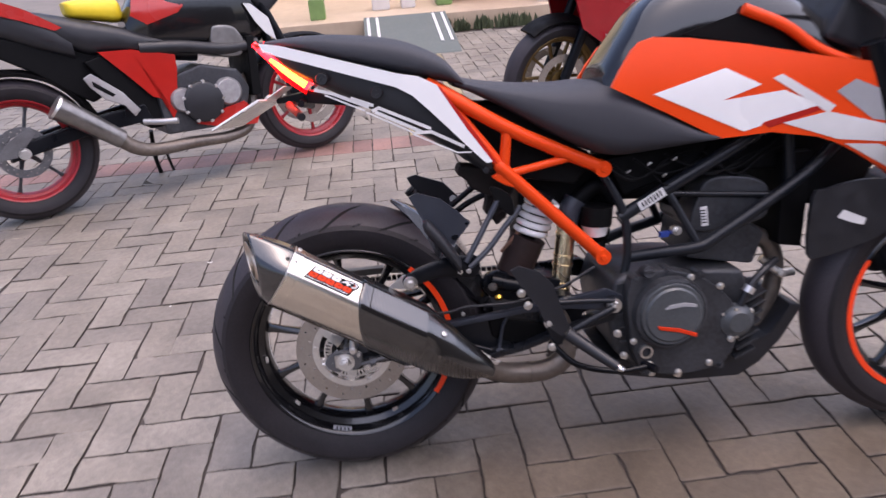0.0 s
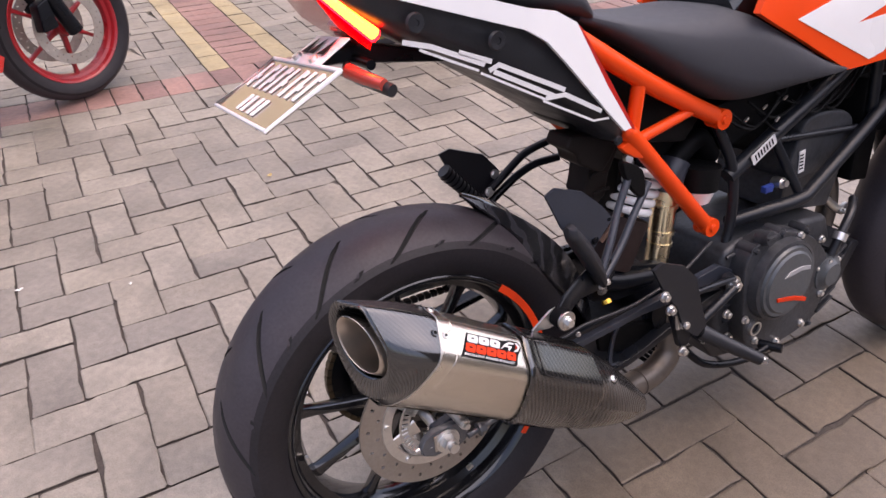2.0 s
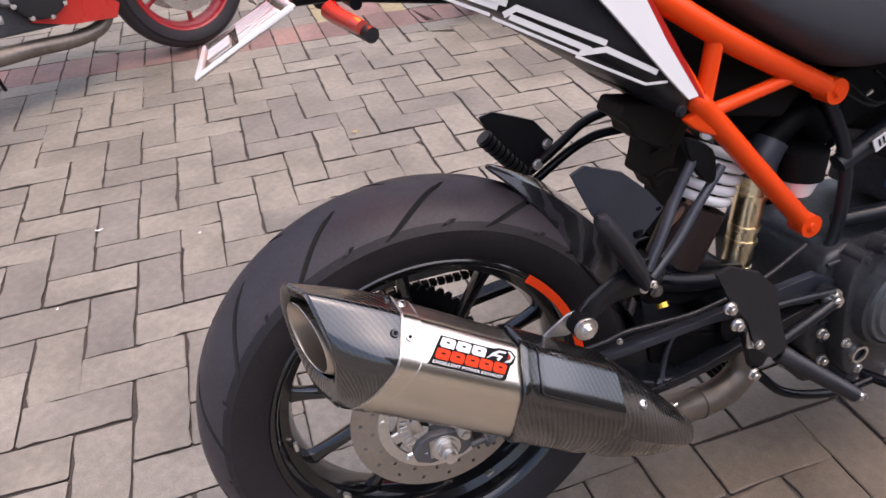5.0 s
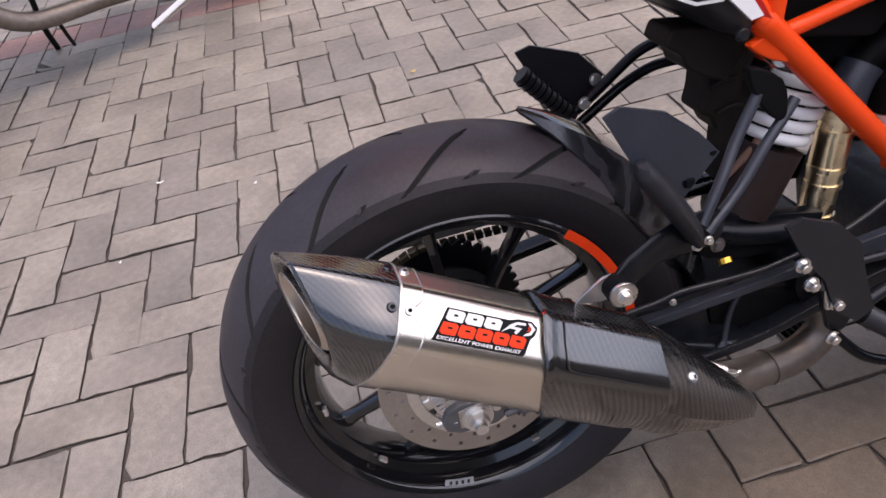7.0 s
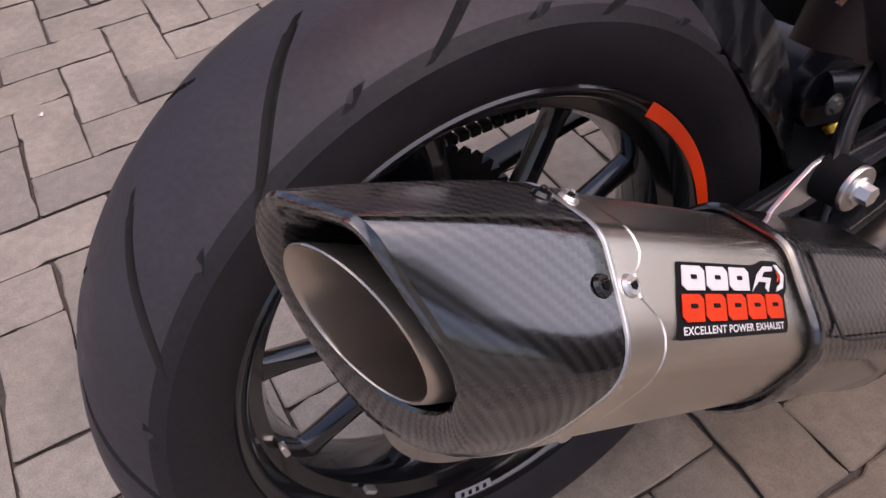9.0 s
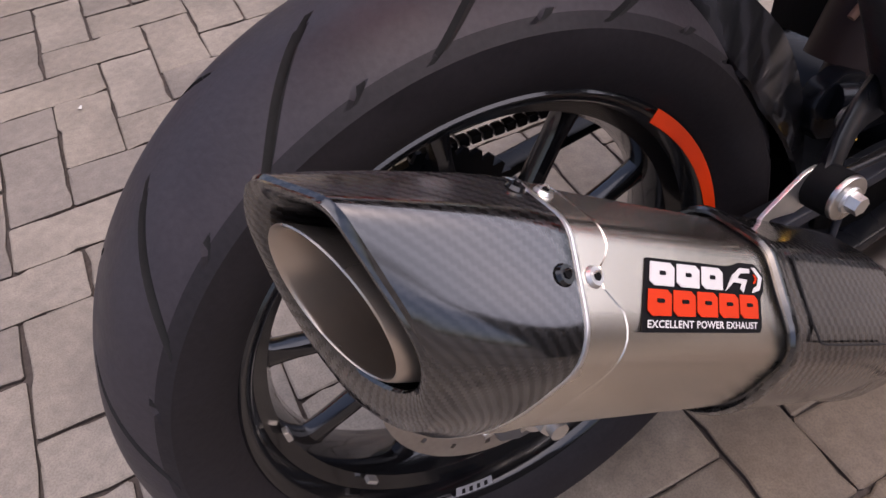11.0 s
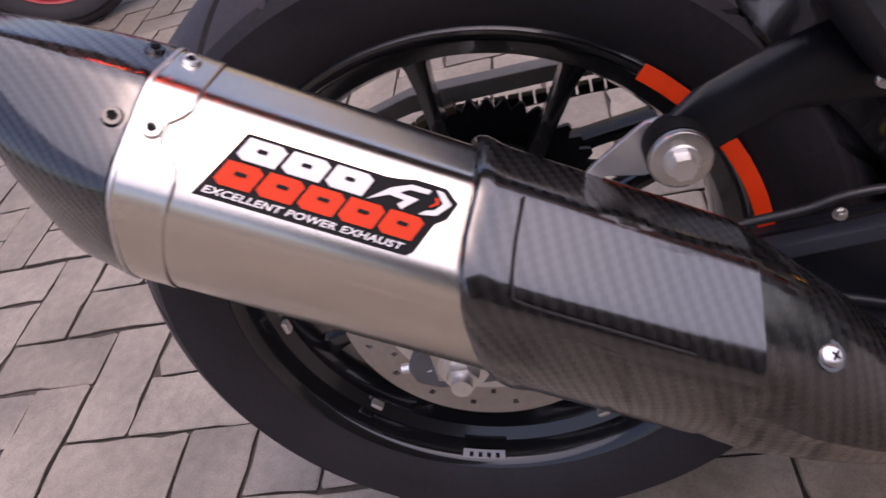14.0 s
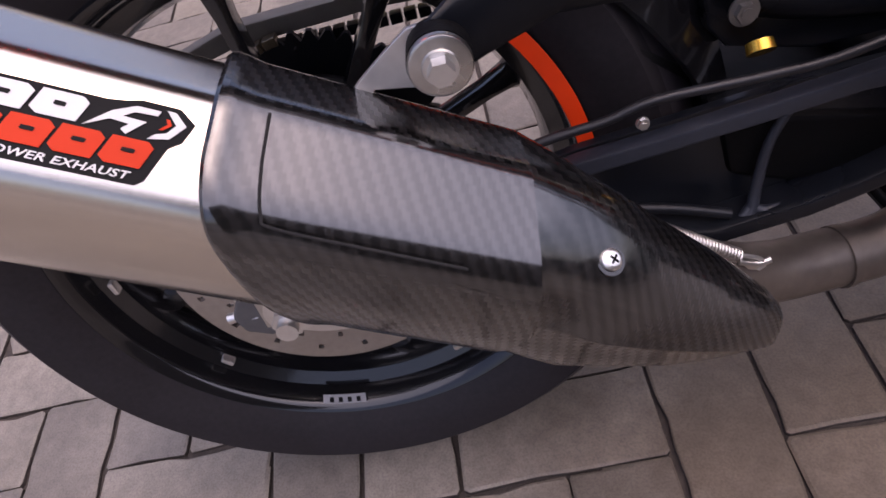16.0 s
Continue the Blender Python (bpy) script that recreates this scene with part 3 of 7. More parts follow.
inner = [spr.verts.new((0.062 * math.cos(2 * math.pi * i / len(teeth)), 0.092, WC[2] + 0.062 * math.sin(2 * math.pi * i / len(teeth)))) for i in range(len(teeth))]
for i in range(len(teeth)):
    j = (i + 1) % len(teeth)
    spr.faces.new((outer[i], outer[j], inner[j], inner[i]))
ex = bmesh.ops.extrude_face_region(spr, geom=spr.faces[:])
bmesh.ops.translate(spr, verts=[v for v in ex["geom"] if isinstance(v, bmesh.types.BMVert)], vec=(0, 0.006, 0))
part("sprocket_carrier", lathe([(0.045, 0.02), (0.050, 0.070), (0.062, 0.078), (0.080, 0.072), (0.082, 0.02)], WC, 48), PLASTIC_DARK, rear)
part("sprocket", spr, SATIN_BLACK, rear, "toothed rear sprocket")

links = []
for k in range(26):
    a1 = radians(98 + 7.4 * k)
    links.append(box(0, 0, 0, 0.0125, 0.013, 0.0085, 0.0012, Matrix.Translation((WC[0] + 0.1075 * math.cos(a1), 0.095, WC[2] + 0.1075 * math.sin(a1))) @ Matrix.Rotation(math.pi / 2 - a1, 4, "Y")))
part("sprocket_chain", join(*links), BRASSY, rear, "worn brassy chain links on the sprocket")

# swingarm and its fittings
upper = [(-0.030, 0.298), (-0.026, 0.326), (0.02, 0.338), (0.11, 0.352), (0.20, 0.364), (0.25, 0.367), (0.31, 0.372), (0.37, 0.378), (0.545, 0.398), (0.59, 0.372), (0.57, 0.345), (0.47, 0.362), (0.37, 0.3655), (0.31, 0.3595), (0.25, 0.3545), (0.20, 0.351), (0.11, 0.338), (0.03, 0.318)]
lower = [(-0.030, 0.300), (0.02, 0.308), (0.10, 0.310), (0.20, 0.298), (0.284, 0.282), (0.346, 0.290), (0.376, 0.296), (0.47, 0.327), (0.57, 0.352), (0.56, 0.325), (0.46, 0.306), (0.376, 0.282), (0.346, 0.275), (0.284, 0.268), (0.19, 0.284), (0.08, 0.292), (0.0, 0.290)]
swing = part("swingarm", prism(upper, -0.124, -0.110, 0.003), GUARD, bike, "black lattice swingarm")
part("lower_beam", prism(lower, -0.124, -0.094, 0.004), FRAME, swing)
part("web", prism([(0.02, 0.32), (0.20, 0.355), (0.37, 0.368), (0.55, 0.365), (0.46, 0.315), (0.346, 0.282), (0.284, 0.274), (0.10, 0.302)], -0.096, -0.088, 0.001), FRAME, swing)
part("rib", tube([(0.306, -0.118, 0.278), (0.311, -0.114, 0.287), (0.315, -0.110, 0.303), (0.323, -0.108, 0.335), (0.338, -0.108, 0.362)], (0.0048, 0.0030), 10), GUARD, swing)
part("rib", tube([(0.292, -0.116, 0.276), (0.302, -0.116, 0.280), (0.311, -0.113, 0.288)], 0.0040, 10), GUARD, swing)
part("rib", tube([(0.311, -0.113, 0.288), (0.318, -0.116, 0.284), (0.330, -0.116, 0.284)], 0.0040, 10), GUARD, swing)
part("rib", tube([(0.296, -0.114, 0.286), (0.26, -0.110, 0.298), (0.215, -0.108, 0.310)], 0.0042, 10), FRAME, swing)
part("left_beam", prism(upper, 0.096, 0.128, 0.006), SATIN_BLACK, swing)
part("cross_tube", cyl((0.45, -0.11, 0.345), (0.45, 0.11, 0.345), 0.045, seg=24), SATIN_BLACK, swing)
part("brake_hose", tube([(0.110, -0.130, 0.372), (0.150, -0.128, 0.382), (0.180, -0.126, 0.387), (0.217, -0.124, 0.389), (0.248, -0.124, 0.395), (0.313, -0.124, 0.393), (0.362, -0.124, 0.395), (0.45, -0.124, 0.416), (0.52, -0.12, 0.45)], 0.0031, 12), PLASTIC, swing, "black rubber brake hose")
part("hose_bolt", bolt((0.240, -0.118, 0.378), (0, -1, 0), 0.0036, 0.004, 1.2), STEEL, swing)
part("chain_guard", prism([(-0.16, 0.40), (-0.05, 0.428), (0.08, 0.428), (0.20, 0.415), (0.20, 0.402), (0.08, 0.412), (-0.05, 0.410), (-0.16, 0.388)], 0.095, 0.118, 0.003), GUARD_GREY, swing, "grey chain guard")
chain = []
for k in range(46):
    x = -0.02 + k * 0.0125
    chain.append(box(x, 0.098, 0.402 - 0.07 * x * 0.3, 0.0105, 0.012, 0.009, 0.001))
part("chain", join(*chain), SATIN_BLACK, swing, "dark drive chain")
part("axle", join(cyl((-0.012, -0.160, 0.310), (-0.012, 0.14, 0.306), 0.0075, seg=18), bolt((-0.012, -0.139, 0.310), (0, -1, 0), 0.0125, 0.013, 1.25)), STEEL, swing, "bright axle bolt and nut")
part("axle_adjuster", join(prism([(-0.050, 0.298), (-0.054, 0.312), (-0.046, 0.326), (-0.030, 0.334), (0.012, 0.331), (0.024, 0.322), (0.024, 0.300), (0.010, 0.290), (-0.034, 0.290)], -0.138, -0.126, 0.003), cyl((0.02, -0.140, 0.303), (0.085, -0.138, 0.312), 0.0045, seg=10), bolt((0.038, -0.140, 0.305), (1, 0, 0.1), 0.0085, 0.012, 1.2)), CAST_GREY, swing, "grey metal chain adjuster")
part("caliper_bolt", join(cyl((0.008, -0.120, 0.343), (0.008, -0.158, 0.343), 0.0085, 0.0080, 18, 0.001), bolt((0.008, -0.158, 0.343), (0, -1, 0), 0.0055, 0.007, 1.3)), STEEL, swing, "bright caliper bolt")
part("axle_washer", cyl((-0.012, -0.137, 0.310), (-0.012, -0.1405, 0.310), 0.0195, 0.0188, 28, 0.0008), STEEL, swing, "bright axle washer")
part("axle_shim", prism([(-0.033, 0.300), (-0.033, 0.326), (-0.014, 0.330), (-0.014, 0.293)], -0.1395, -0.137, 0.0006), SATIN_STEEL, swing)
part("speed_sensor", join(box(0.050, -0.112, 0.352, 0.030, 0.012, 0.012, 0.003), cyl((0.042, -0.098, 0.348), (0.042, -0.118, 0.348), 0.006, seg=14)), PLASTIC, swing, "black wheel speed sensor")
part("sensor_lead", tube([(0.058, -0.116, 0.345), (0.085, -0.128, 0.352), (0.12, -0.136, 0.362), (0.17, -0.138, 0.372)], 0.0025, 8), PLASTIC_DARK, swing)
part("adjuster_cap", join(cyl((-0.036, -0.130, 0.310), (-0.052, -0.130, 0.308), 0.0085, 0.0070, 6, 0.001), cyl((-0.052, -0.130, 0.308), (-0.060, -0.130, 0.3075), 0.004, seg=10)), STEEL, swing)
for px, pz in ((-0.018, 0.296), (0.016, 0.322), (0.060, 0.326), (0.090, 0.318)):
    part("bracket_bolt", bolt((px, -0.131, pz), (0, -1, 0), 0.0050, 0.007, 1.4), STEEL, swing)
cal = prism([(0.035, 0.378), (0.045, 0.412), (0.080, 0.425), (0.125, 0.412), (0.130, 0.385), (0.100, 0.366), (0.060, 0.362)], -0.128, -0.098, 0.005)
part("brake_caliper", cal, SATIN_BLACK, swing, "black rear brake caliper")
for px, pz in ((0.060, 0.395), (0.108, 0.395), (0.066, 0.316)):
    part("caliper_bolt", bolt((px, -0.129, pz), (0, -1, 0), 0.006, 0.006, 1.25), STEEL, swing)

# the swingarm sits a little nearer the middle
swing.location = (0.0, 0.012, -0.003)

# exhaust: s runs along the can from its outlet to the front, h upwards across it
MH, MY = 0.405, -0.196
CAN_AX = Vector((math.cos(radians(-33.52)) * math.cos(radians(2.21)), math.sin(radians(2.21)), math.sin(radians(-33.52)) * math.cos(radians(2.21))))
CAN_OUT = Vector((0, 0, 1)).cross(CAN_AX).normalized() * -1
CAN_UP = CAN_AX.cross(CAN_OUT).normalized()
CAN_UP = CAN_UP if CAN_UP.z > 0 else -CAN_UP
CAN_AT = Vector((-0.0388, -0.1985, 0.4888))


def mf(s, h, y):
    """A point of the silencer: s along it, h across it upwards, y outwards when smaller."""
    return CAN_AT + CAN_AX * (s + 0.28) + CAN_UP * (h - MH) + CAN_OUT * (MY - y)


CORNERS = [(-0.0085, 0.0660), (0.0335, 0.0665), (0.0700, 0.0352), (0.0500, -0.0170), (0.0120, -0.0580), (-0.012, -0.057), (-0.028, -0.026), (-0.028, 0.034)]
SOFTNESS = [0.013, 0.0075, 0.016, 0.026, 0.026, 0.016, 0.016, 0.016]
CORE = (0.020, 0.004)


def rounded(corners, soft, steps=6):
    out = []
    n = len(corners)
    for i in range(n):
        p0, p1, p2 = (Vector((*corners[(i + k) % n], 0)) for k in (-1, 0, 1))
        a, b = p1 + (p0 - p1).normalized() * soft[i], p1 + (p2 - p1).normalized() * soft[i]
        for k in range(steps + 1):
            t = k / steps
            q = a * (1 - t) ** 2 + p1 * 2 * t * (1 - t) + b * t * t
            out.append((q.x, q.y))
        c = p2 + (p1 - p2).normalized() * soft[(i + 1) % n]
        out += [tuple(b.lerp(c, k / 6)[:2]) for k in range(1, 6)]
    return out


SECTION = rounded(CORNERS, SOFTNESS)
GIRTH = [0.0]
for i in range(len(SECTION)):
    p, q = SECTION[i], SECTION[(i + 1) % len(SECTION)]
    GIRTH.append(GIRTH[-1] + math.hypot(q[0] - p[0], q[1] - p[1]))


def can_ring(sf, scale, push=0.0):
    """A ring of the can's section, shrunk towards its core and pushed out; sf gives s from (d, e)."""
    out = []
    for d, e in SECTION:
        d, e = CORE[0] + (d - CORE[0]) * scale, CORE[1] + (e - CORE[1]) * scale
        L = math.hypot(d - CORE[0], e - CORE[1])
        d, e = d + (d - CORE[0]) * push / L, e + (e - CORE[1]) * push / L
        out.append(mf(sf(d, e), MH + e, MY - d))
    return out


def sleeve(stations, caps=False):
    """stations: (function s(d, e), scale, push, u)."""
    rings = [can_ring(f, sc, pu) for f, sc, pu, u in stations]
    return loft(rings, True, caps, lambda i, k: (stations[i][3], GIRTH[k]))


def outlet_s(d, e):
    """The slanted plane in which the end cap is cut."""
    return -0.412 - 0.70 * e + 0.45 * d


CAN_END = -0.3540
exhaust = part("muffler", sleeve([((lambda s: lambda d, e: s)(s), 1.0, 0.0, s) for s in (CAN_END + 0.0005, -0.31, -0.26, -0.15)]), BRUSHED, bike, "brushed steel silencer can", 25)


def band_front(d, e):
    """The band's front edge, cut back round the rivet on the outer facet and swept forward over the flanks."""
    v = ((d - 0.0335) * 0.0365 + (0.0665 - e) * 0.0313) / 0.0481
    return CAN_END + 0.0195 - 0.0075 * math.exp(-((v - 0.0200) / 0.0085) ** 4) + 0.003 * math.exp(-((v - 0.040) / 0.012) ** 2)


band = [(lambda d, e: CAN_END + 0.0006, 0.0002), (lambda d, e: CAN_END + 0.0010, 0.0008), (lambda d, e: band_front(d, e) - 0.0012, 0.0009), (lambda d, e: band_front(d, e) - 0.0006, 0.0013), (band_front, 0.0010), (lambda d, e: band_front(d, e) + 0.0003, 0.0001)]
part("end_band", sleeve([(f, 1.0, pu, -0.354 + 0.004 * k) for k, (f, pu) in enumerate(band)]), BRUSHED, exhaust, "riveted steel band", 25)
part("band_lip", sleeve([((lambda s: lambda d, e: s)(CAN_END + q), 1.0, pu, q) for q, pu in ((-0.0012, 0.0004), (-0.0009, 0.0013), (0.0, 0.0016), (0.0009, 0.0013), (0.0012, 0.0004))]), STEEL, exhaust, "bright rolled edge of the can")
# the cap narrows from the can's section to its slanted mouth
MOUTH = rounded([(-0.020, 0.0440), (0.0215, 0.0570), (0.0500, 0.0190), (0.0370, -0.0290), (0.0080, -0.0500), (-0.014, -0.0480), (-0.031, -0.018), (-0.035, 0.020)], [0.010, 0.007, 0.016, 0.018, 0.018, 0.012, 0.014, 0.014])
INNER = rounded([(-0.016, 0.0400), (0.0185, 0.0520), (0.0462, 0.0165), (0.0330, -0.0120), (0.0090, -0.0250), (-0.010, -0.0235), (-0.0245, -0.008), (-0.0275, 0.016)], [0.010, 0.008, 0.014, 0.014, 0.012, 0.010, 0.012, 0.012])


def cap_ring(near, far, q, sf, push=0.0):
    """A ring between two outlines of equal point count."""
    out = []
    for (d0, e0), (d1, e1) in zip(near, far):
        d, e = d0 + (d1 - d0) * q, e0 + (e1 - e0) * q
        L = math.hypot(d - CORE[0], e - CORE[1])
        d, e = d + (d - CORE[0]) * push / L, e + (e - CORE[1]) * push / L
        out.append(mf(sf(d, e), MH + e, MY - d))
    return out


rings, us = [], []
for f in (0.0, 0.02, 0.12, 0.26, 0.42, 0.58, 0.74, 0.88, 0.97):
    rings.append(cap_ring(SECTION, MOUTH, f ** 1.45, (lambda f: lambda d, e: CAN_END - 0.001 + (outlet_s(d, e) - CAN_END + 0.001) * f)(f), 0.0004 if f == 0.0 else 0.0012))
    us.append(-0.3545 - 0.080 * f)
for q, add in ((0.03, 0.0006), (0.16, -0.0010), (0.40, -0.0012), (0.70, -0.0004), (0.92, 0.0012), (1.0, 0.0030)):
    rings.append(cap_ring(MOUTH, INNER, q, (lambda add: lambda d, e: outlet_s(d, e) + add)(add)))
    us.append(us[-1] - 0.0032)
for add in (0.009, 0.05):
    rings.append(cap_ring(INNER, INNER, 0.0, (lambda add: lambda d, e: outlet_s(d, e) + add)(add), -0.0012))
    us.append(us[-1] - 0.006)
part("end_cap", loft(rings, True, False, lambda i, k: (us[i], GIRTH[k])), CARBON_CAP, exhaust, "carbon fibre end cap with slanted outlet", 32)
PIPE_D, PIPE_E = 0.0074, 0.0096
rings = []
for r, add in ((0.0268, 0.085), (0.0268, 0.012), (0.0269, 0.000), (0.0272, -0.0022), (0.0278, -0.0030), (0.0285, -0.0022), (0.0288, 0.002), (0.0288, 0.06)):
    ring = []
    for k in range(72):
        a1 = 2 * math.pi * k / 72
        d, e = r * 0.99 * math.cos(a1) + PIPE_D, r * 0.97 * math.sin(a1) + PIPE_E
        ring.append(mf(outlet_s(d, e) + add, MH + e, MY - d))
    rings.append(ring)
part("outlet_pipe", loft(rings, True, False), OUTLET, exhaust, "plain steel outlet pipe")
part("outlet_baffle", loft([[mf(outlet_s(PIPE_D, PIPE_E) + 0.075, MH + r * 0.97 * math.sin(2 * math.pi * k / 40) + PIPE_E, MY - PIPE_D - r * 0.99 * math.cos(2 * math.pi * k / 40)) for k in range(40)] for r in (0.0284, 0.012)], True, True), OUTLET, exhaust)


def shield_back(d, e):
    low = max(0.0, 0.055 - e) / 0.085
    return -0.219 + 0.045 * low ** 1.5


st = [(lambda d, e: shield_back(d, e) + 0.005, 1.0, 0.0008, -0.219), (lambda d, e: shield_back(d, e) + 0.0006, 1.0, 0.0022, -0.2185), (shield_back, 1.0, 0.0038, -0.218), (lambda d, e: shield_back(d, e) + 0.0016, 1.0, 0.0055, -0.2165), (lambda d, e: shield_back(d, e) + 0.0045, 1.0, 0.0062, -0.214), (lambda d, e: shield_back(d, e) + 0.0085, 1.0, 0.0058, -0.210), (lambda d, e: shield_back(d, e) + 0.016, 1.0, 0.0045, -0.203)]
def shield_step(e):
    return -0.060 - 0.35 * max(0.0, e)


for q in (0.15, 0.35, 0.6, 0.85, 0.99):
    st.append(((lambda q: lambda d, e: (shield_back(d, e) + 0.016) * (1 - q) + shield_step(e) * q)(q), 1.0, 0.0045, -0.203 + 0.135 * q))
# the shield's nose: the faceted section turns round and narrows towards the pipe: s, top, bottom, outer half width
NOSE = [(-0.058, 0.0680, -0.0565, 0.0525), (-0.045, 0.0645, -0.0552, 0.0512), (-0.028, 0.0605, -0.0530, 0.0500), (-0.008, 0.0540, -0.0495, 0.0470), (0.014, 0.0475, -0.0455, 0.0430), (0.036, 0.0415, -0.0405, 0.0380),
        (0.056, 0.0355, -0.0315, 0.0325), (0.073, 0.0295, -0.0215, 0.0265), (0.086, 0.0250, -0.0125, 0.0210), (0.094, 0.0205, -0.0065, 0.0160), (0.0985, 0.0165, -0.0030, 0.0110), (0.1000, 0.0130, -0.0010, 0.0070)]
rings = [can_ring(f, sc, pu) for f, sc, pu, u in st]
us = [q[3] for q in st]
crease = len(rings) - 1
for i, (s0, top, low, wide) in enumerate(NOSE):
    q = min(1.0, (i + 1.0) / 3)
    ring = []
    for d, e in SECTION:
        fe = top / 0.0690 if e > 0 else low / -0.058
        fd = wide / 0.0517 if d > CORE[0] else 0.35 + 0.65 * wide / 0.0535
        a1 = math.atan2(e / 0.064, (d - CORE[0]) / (0.0517 if d > CORE[0] else 0.046))
        rd = (wide * 0.955 if d > CORE[0] else 0.046 * fd) * math.cos(a1)
        re = (top if e > 0 else -low) * math.sin(a1)
        d1, e1 = CORE[0] + (d - CORE[0]) * fd, e * fe
        h = q if e > 0 else q * 0.45
        ring.append(mf(s0, MH + e1 * (1 - h) + re * h, MY - (d1 * (1 - h) + (CORE[0] + rd) * h)))
    rings.append(ring)
    us.append(s0)
shield = part("heat_shield", loft(rings, True, True, lambda i, k: (us[i], GIRTH[k])), CARBON, exhaust, "carbon fibre heat shield", 30)
for ed in shield.data.edges:
    if all(v // len(SECTION) == crease for v in ed.vertices):
        ed.use_edge_sharp = True


B0, C0 = Vector((0.0335, 0.0665, 0)), Vector((0.0700, 0.0352, 0))
FACET = (C0 - B0).length
FN = Vector((B0.y - C0.y, C0.x - B0.x, 0)).normalized()


def on_facet(u, v, lift=0.0008):
    """A point on the can's upper outer facet: u along the can, v down across it."""
    q = B0 + (C0 - B0) * (v / FACET) + FN * lift
    return mf(u, MH + q.y, MY - q.x)


# a dark line stands in for the shade of the slot
part("shield_slot", tube([on_facet(u, v * FACET, 0.0048) for u, v in ((-0.198, 0.03), (-0.197, 0.5), (-0.194, 0.86), (-0.188, 0.95), (-0.15, 0.96), (-0.11, 0.96))], 0.0007, 6), GROOVE_SHADE, exhaust)


def sticker(pts, lift, name, mat, label=""):
    bm = bmesh.new()
    bm.faces.new([bm.verts.new(on_facet(u, v, lift)) for u, v in pts])
    bmesh.ops.triangulate(bm, faces=bm.faces[:])
    r = bmesh.ops.extrude_face_region(bm, geom=bm.faces[:])
    back = on_facet(0, 0, 0) - on_facet(0, 0, 0.0003)
    bmesh.ops.translate(bm, verts=[v for v in r["geom"] if isinstance(v, bmesh.types.BMVert)], vec=back)
    return part(name, bm, mat, exhaust, label)


SX0, SV0, SV1 = -0.3250, 0.0095, 0.0460


def skewed(x, y):
    """Sticker metres to the facet; the sticker leans with its height."""
    return SX0 + 1.05 * x + 0.32 * (SV1 - y), SV0 + 0.82 * (y - SV0)


outline = [(0.001, SV0), (0.056, SV0), (0.061, SV0 - 0.001), (0.066, SV0 - 0.003), (0.079, SV0 - 0.003), (0.0865, SV0 + 0.003), (0.0865, SV0 + 0.0125), (0.0835, SV0 + 0.0165), (0.0835, SV1 - 0.003), (0.0815, SV1), (0.0, SV1)]
sticker([skewed(*q) for q in outline], 0.0006, "maker_sticker", BLACK_TAPE, "black, white and red maker sticker")


def letters(body, x0, x1, top, bottom, bold, mat, label):
    part("sticker_letters", lettering(body, lambda u, v: on_facet(*skewed(x0 + (x1 - x0) * u, bottom + (top - bottom) * v), 0.0013), bold), mat, exhaust, label)




def mark(x0, x1, y0, y1, name, mat, label=""):
    """A plain block of the maker's mark with clipped corners, on the sticker."""
    w, h = x1 - x0, y1 - y0
    pts = [(x0, y0), (x1 - 0.2 * w, y0), (x1, y0 + 0.2 * h), (x1, y1), (x0 + 0.2 * w, y1), (x0, y1 - 0.2 * h)]
    sticker([skewed(x, SV0 + y) for x, y in pts], 0.0013 + (0.0004 if mat is BLACK_TAPE else 0), name, mat, label)


for k in range(3):
    mark(0.003 + 0.0170 * k, 0.0185 + 0.0170 * k, 0.0020, 0.0140, "sticker_mark", WHITE_TAPE, "white maker mark")
    mark(0.0088 + 0.0170 * k, 0.0125 + 0.0170 * k, 0.0065, 0.0086, "mark_slot", BLACK_TAPE)
for k in range(5):
    mark(0.0025 + 0.0157 * k, 0.0170 + 0.0157 * k, 0.0158, 0.0288, "sticker_mark", RED_TAPE, "orange-red maker mark")
    mark(0.0078 + 0.0157 * k, 0.0122 + 0.0157 * k, 0.0205, 0.0225, "mark_slot", BLACK_TAPE)
letters("EXCELLENT POWER EXHAUST", 0.0025, 0.0785, SV0 + 0.0308, SV0 + 0.0346, 0.02, WHITE_TAPE, "small white sticker letters")
for pts in (((0.0545, 0.0145), (0.0600, 0.0050), (0.0660, 0.0005), (0.0740, 0.0005), (0.0740, 0.0030), (0.0665, 0.0035), (0.0640, 0.0065), (0.0720, 0.0070), (0.0685, 0.0145), (0.0660, 0.0125), (0.0675, 0.0095), (0.0610, 0.0090)),
            ((0.0755, -0.0005), (0.0785, -0.0005), (0.0845, 0.0050), (0.0820, 0.0125), (0.0755, 0.0145), (0.0770, 0.0115), (0.0800, 0.0100), (0.0812, 0.0055))):
    sticker([skewed(x, SV0 + y) for x, y in pts], 0.0013, "sticker_emblem", WHITE_TAPE)
sticker([skewed(x, SV0 + y) for x, y in ((0.0770, 0.0035), (0.0782, 0.0035), (0.0800, 0.0060), (0.0782, 0.0090), (0.0770, 0.0090), (0.0785, 0.0060))], 0.0013, "sticker_emblem", RED_TAPE)


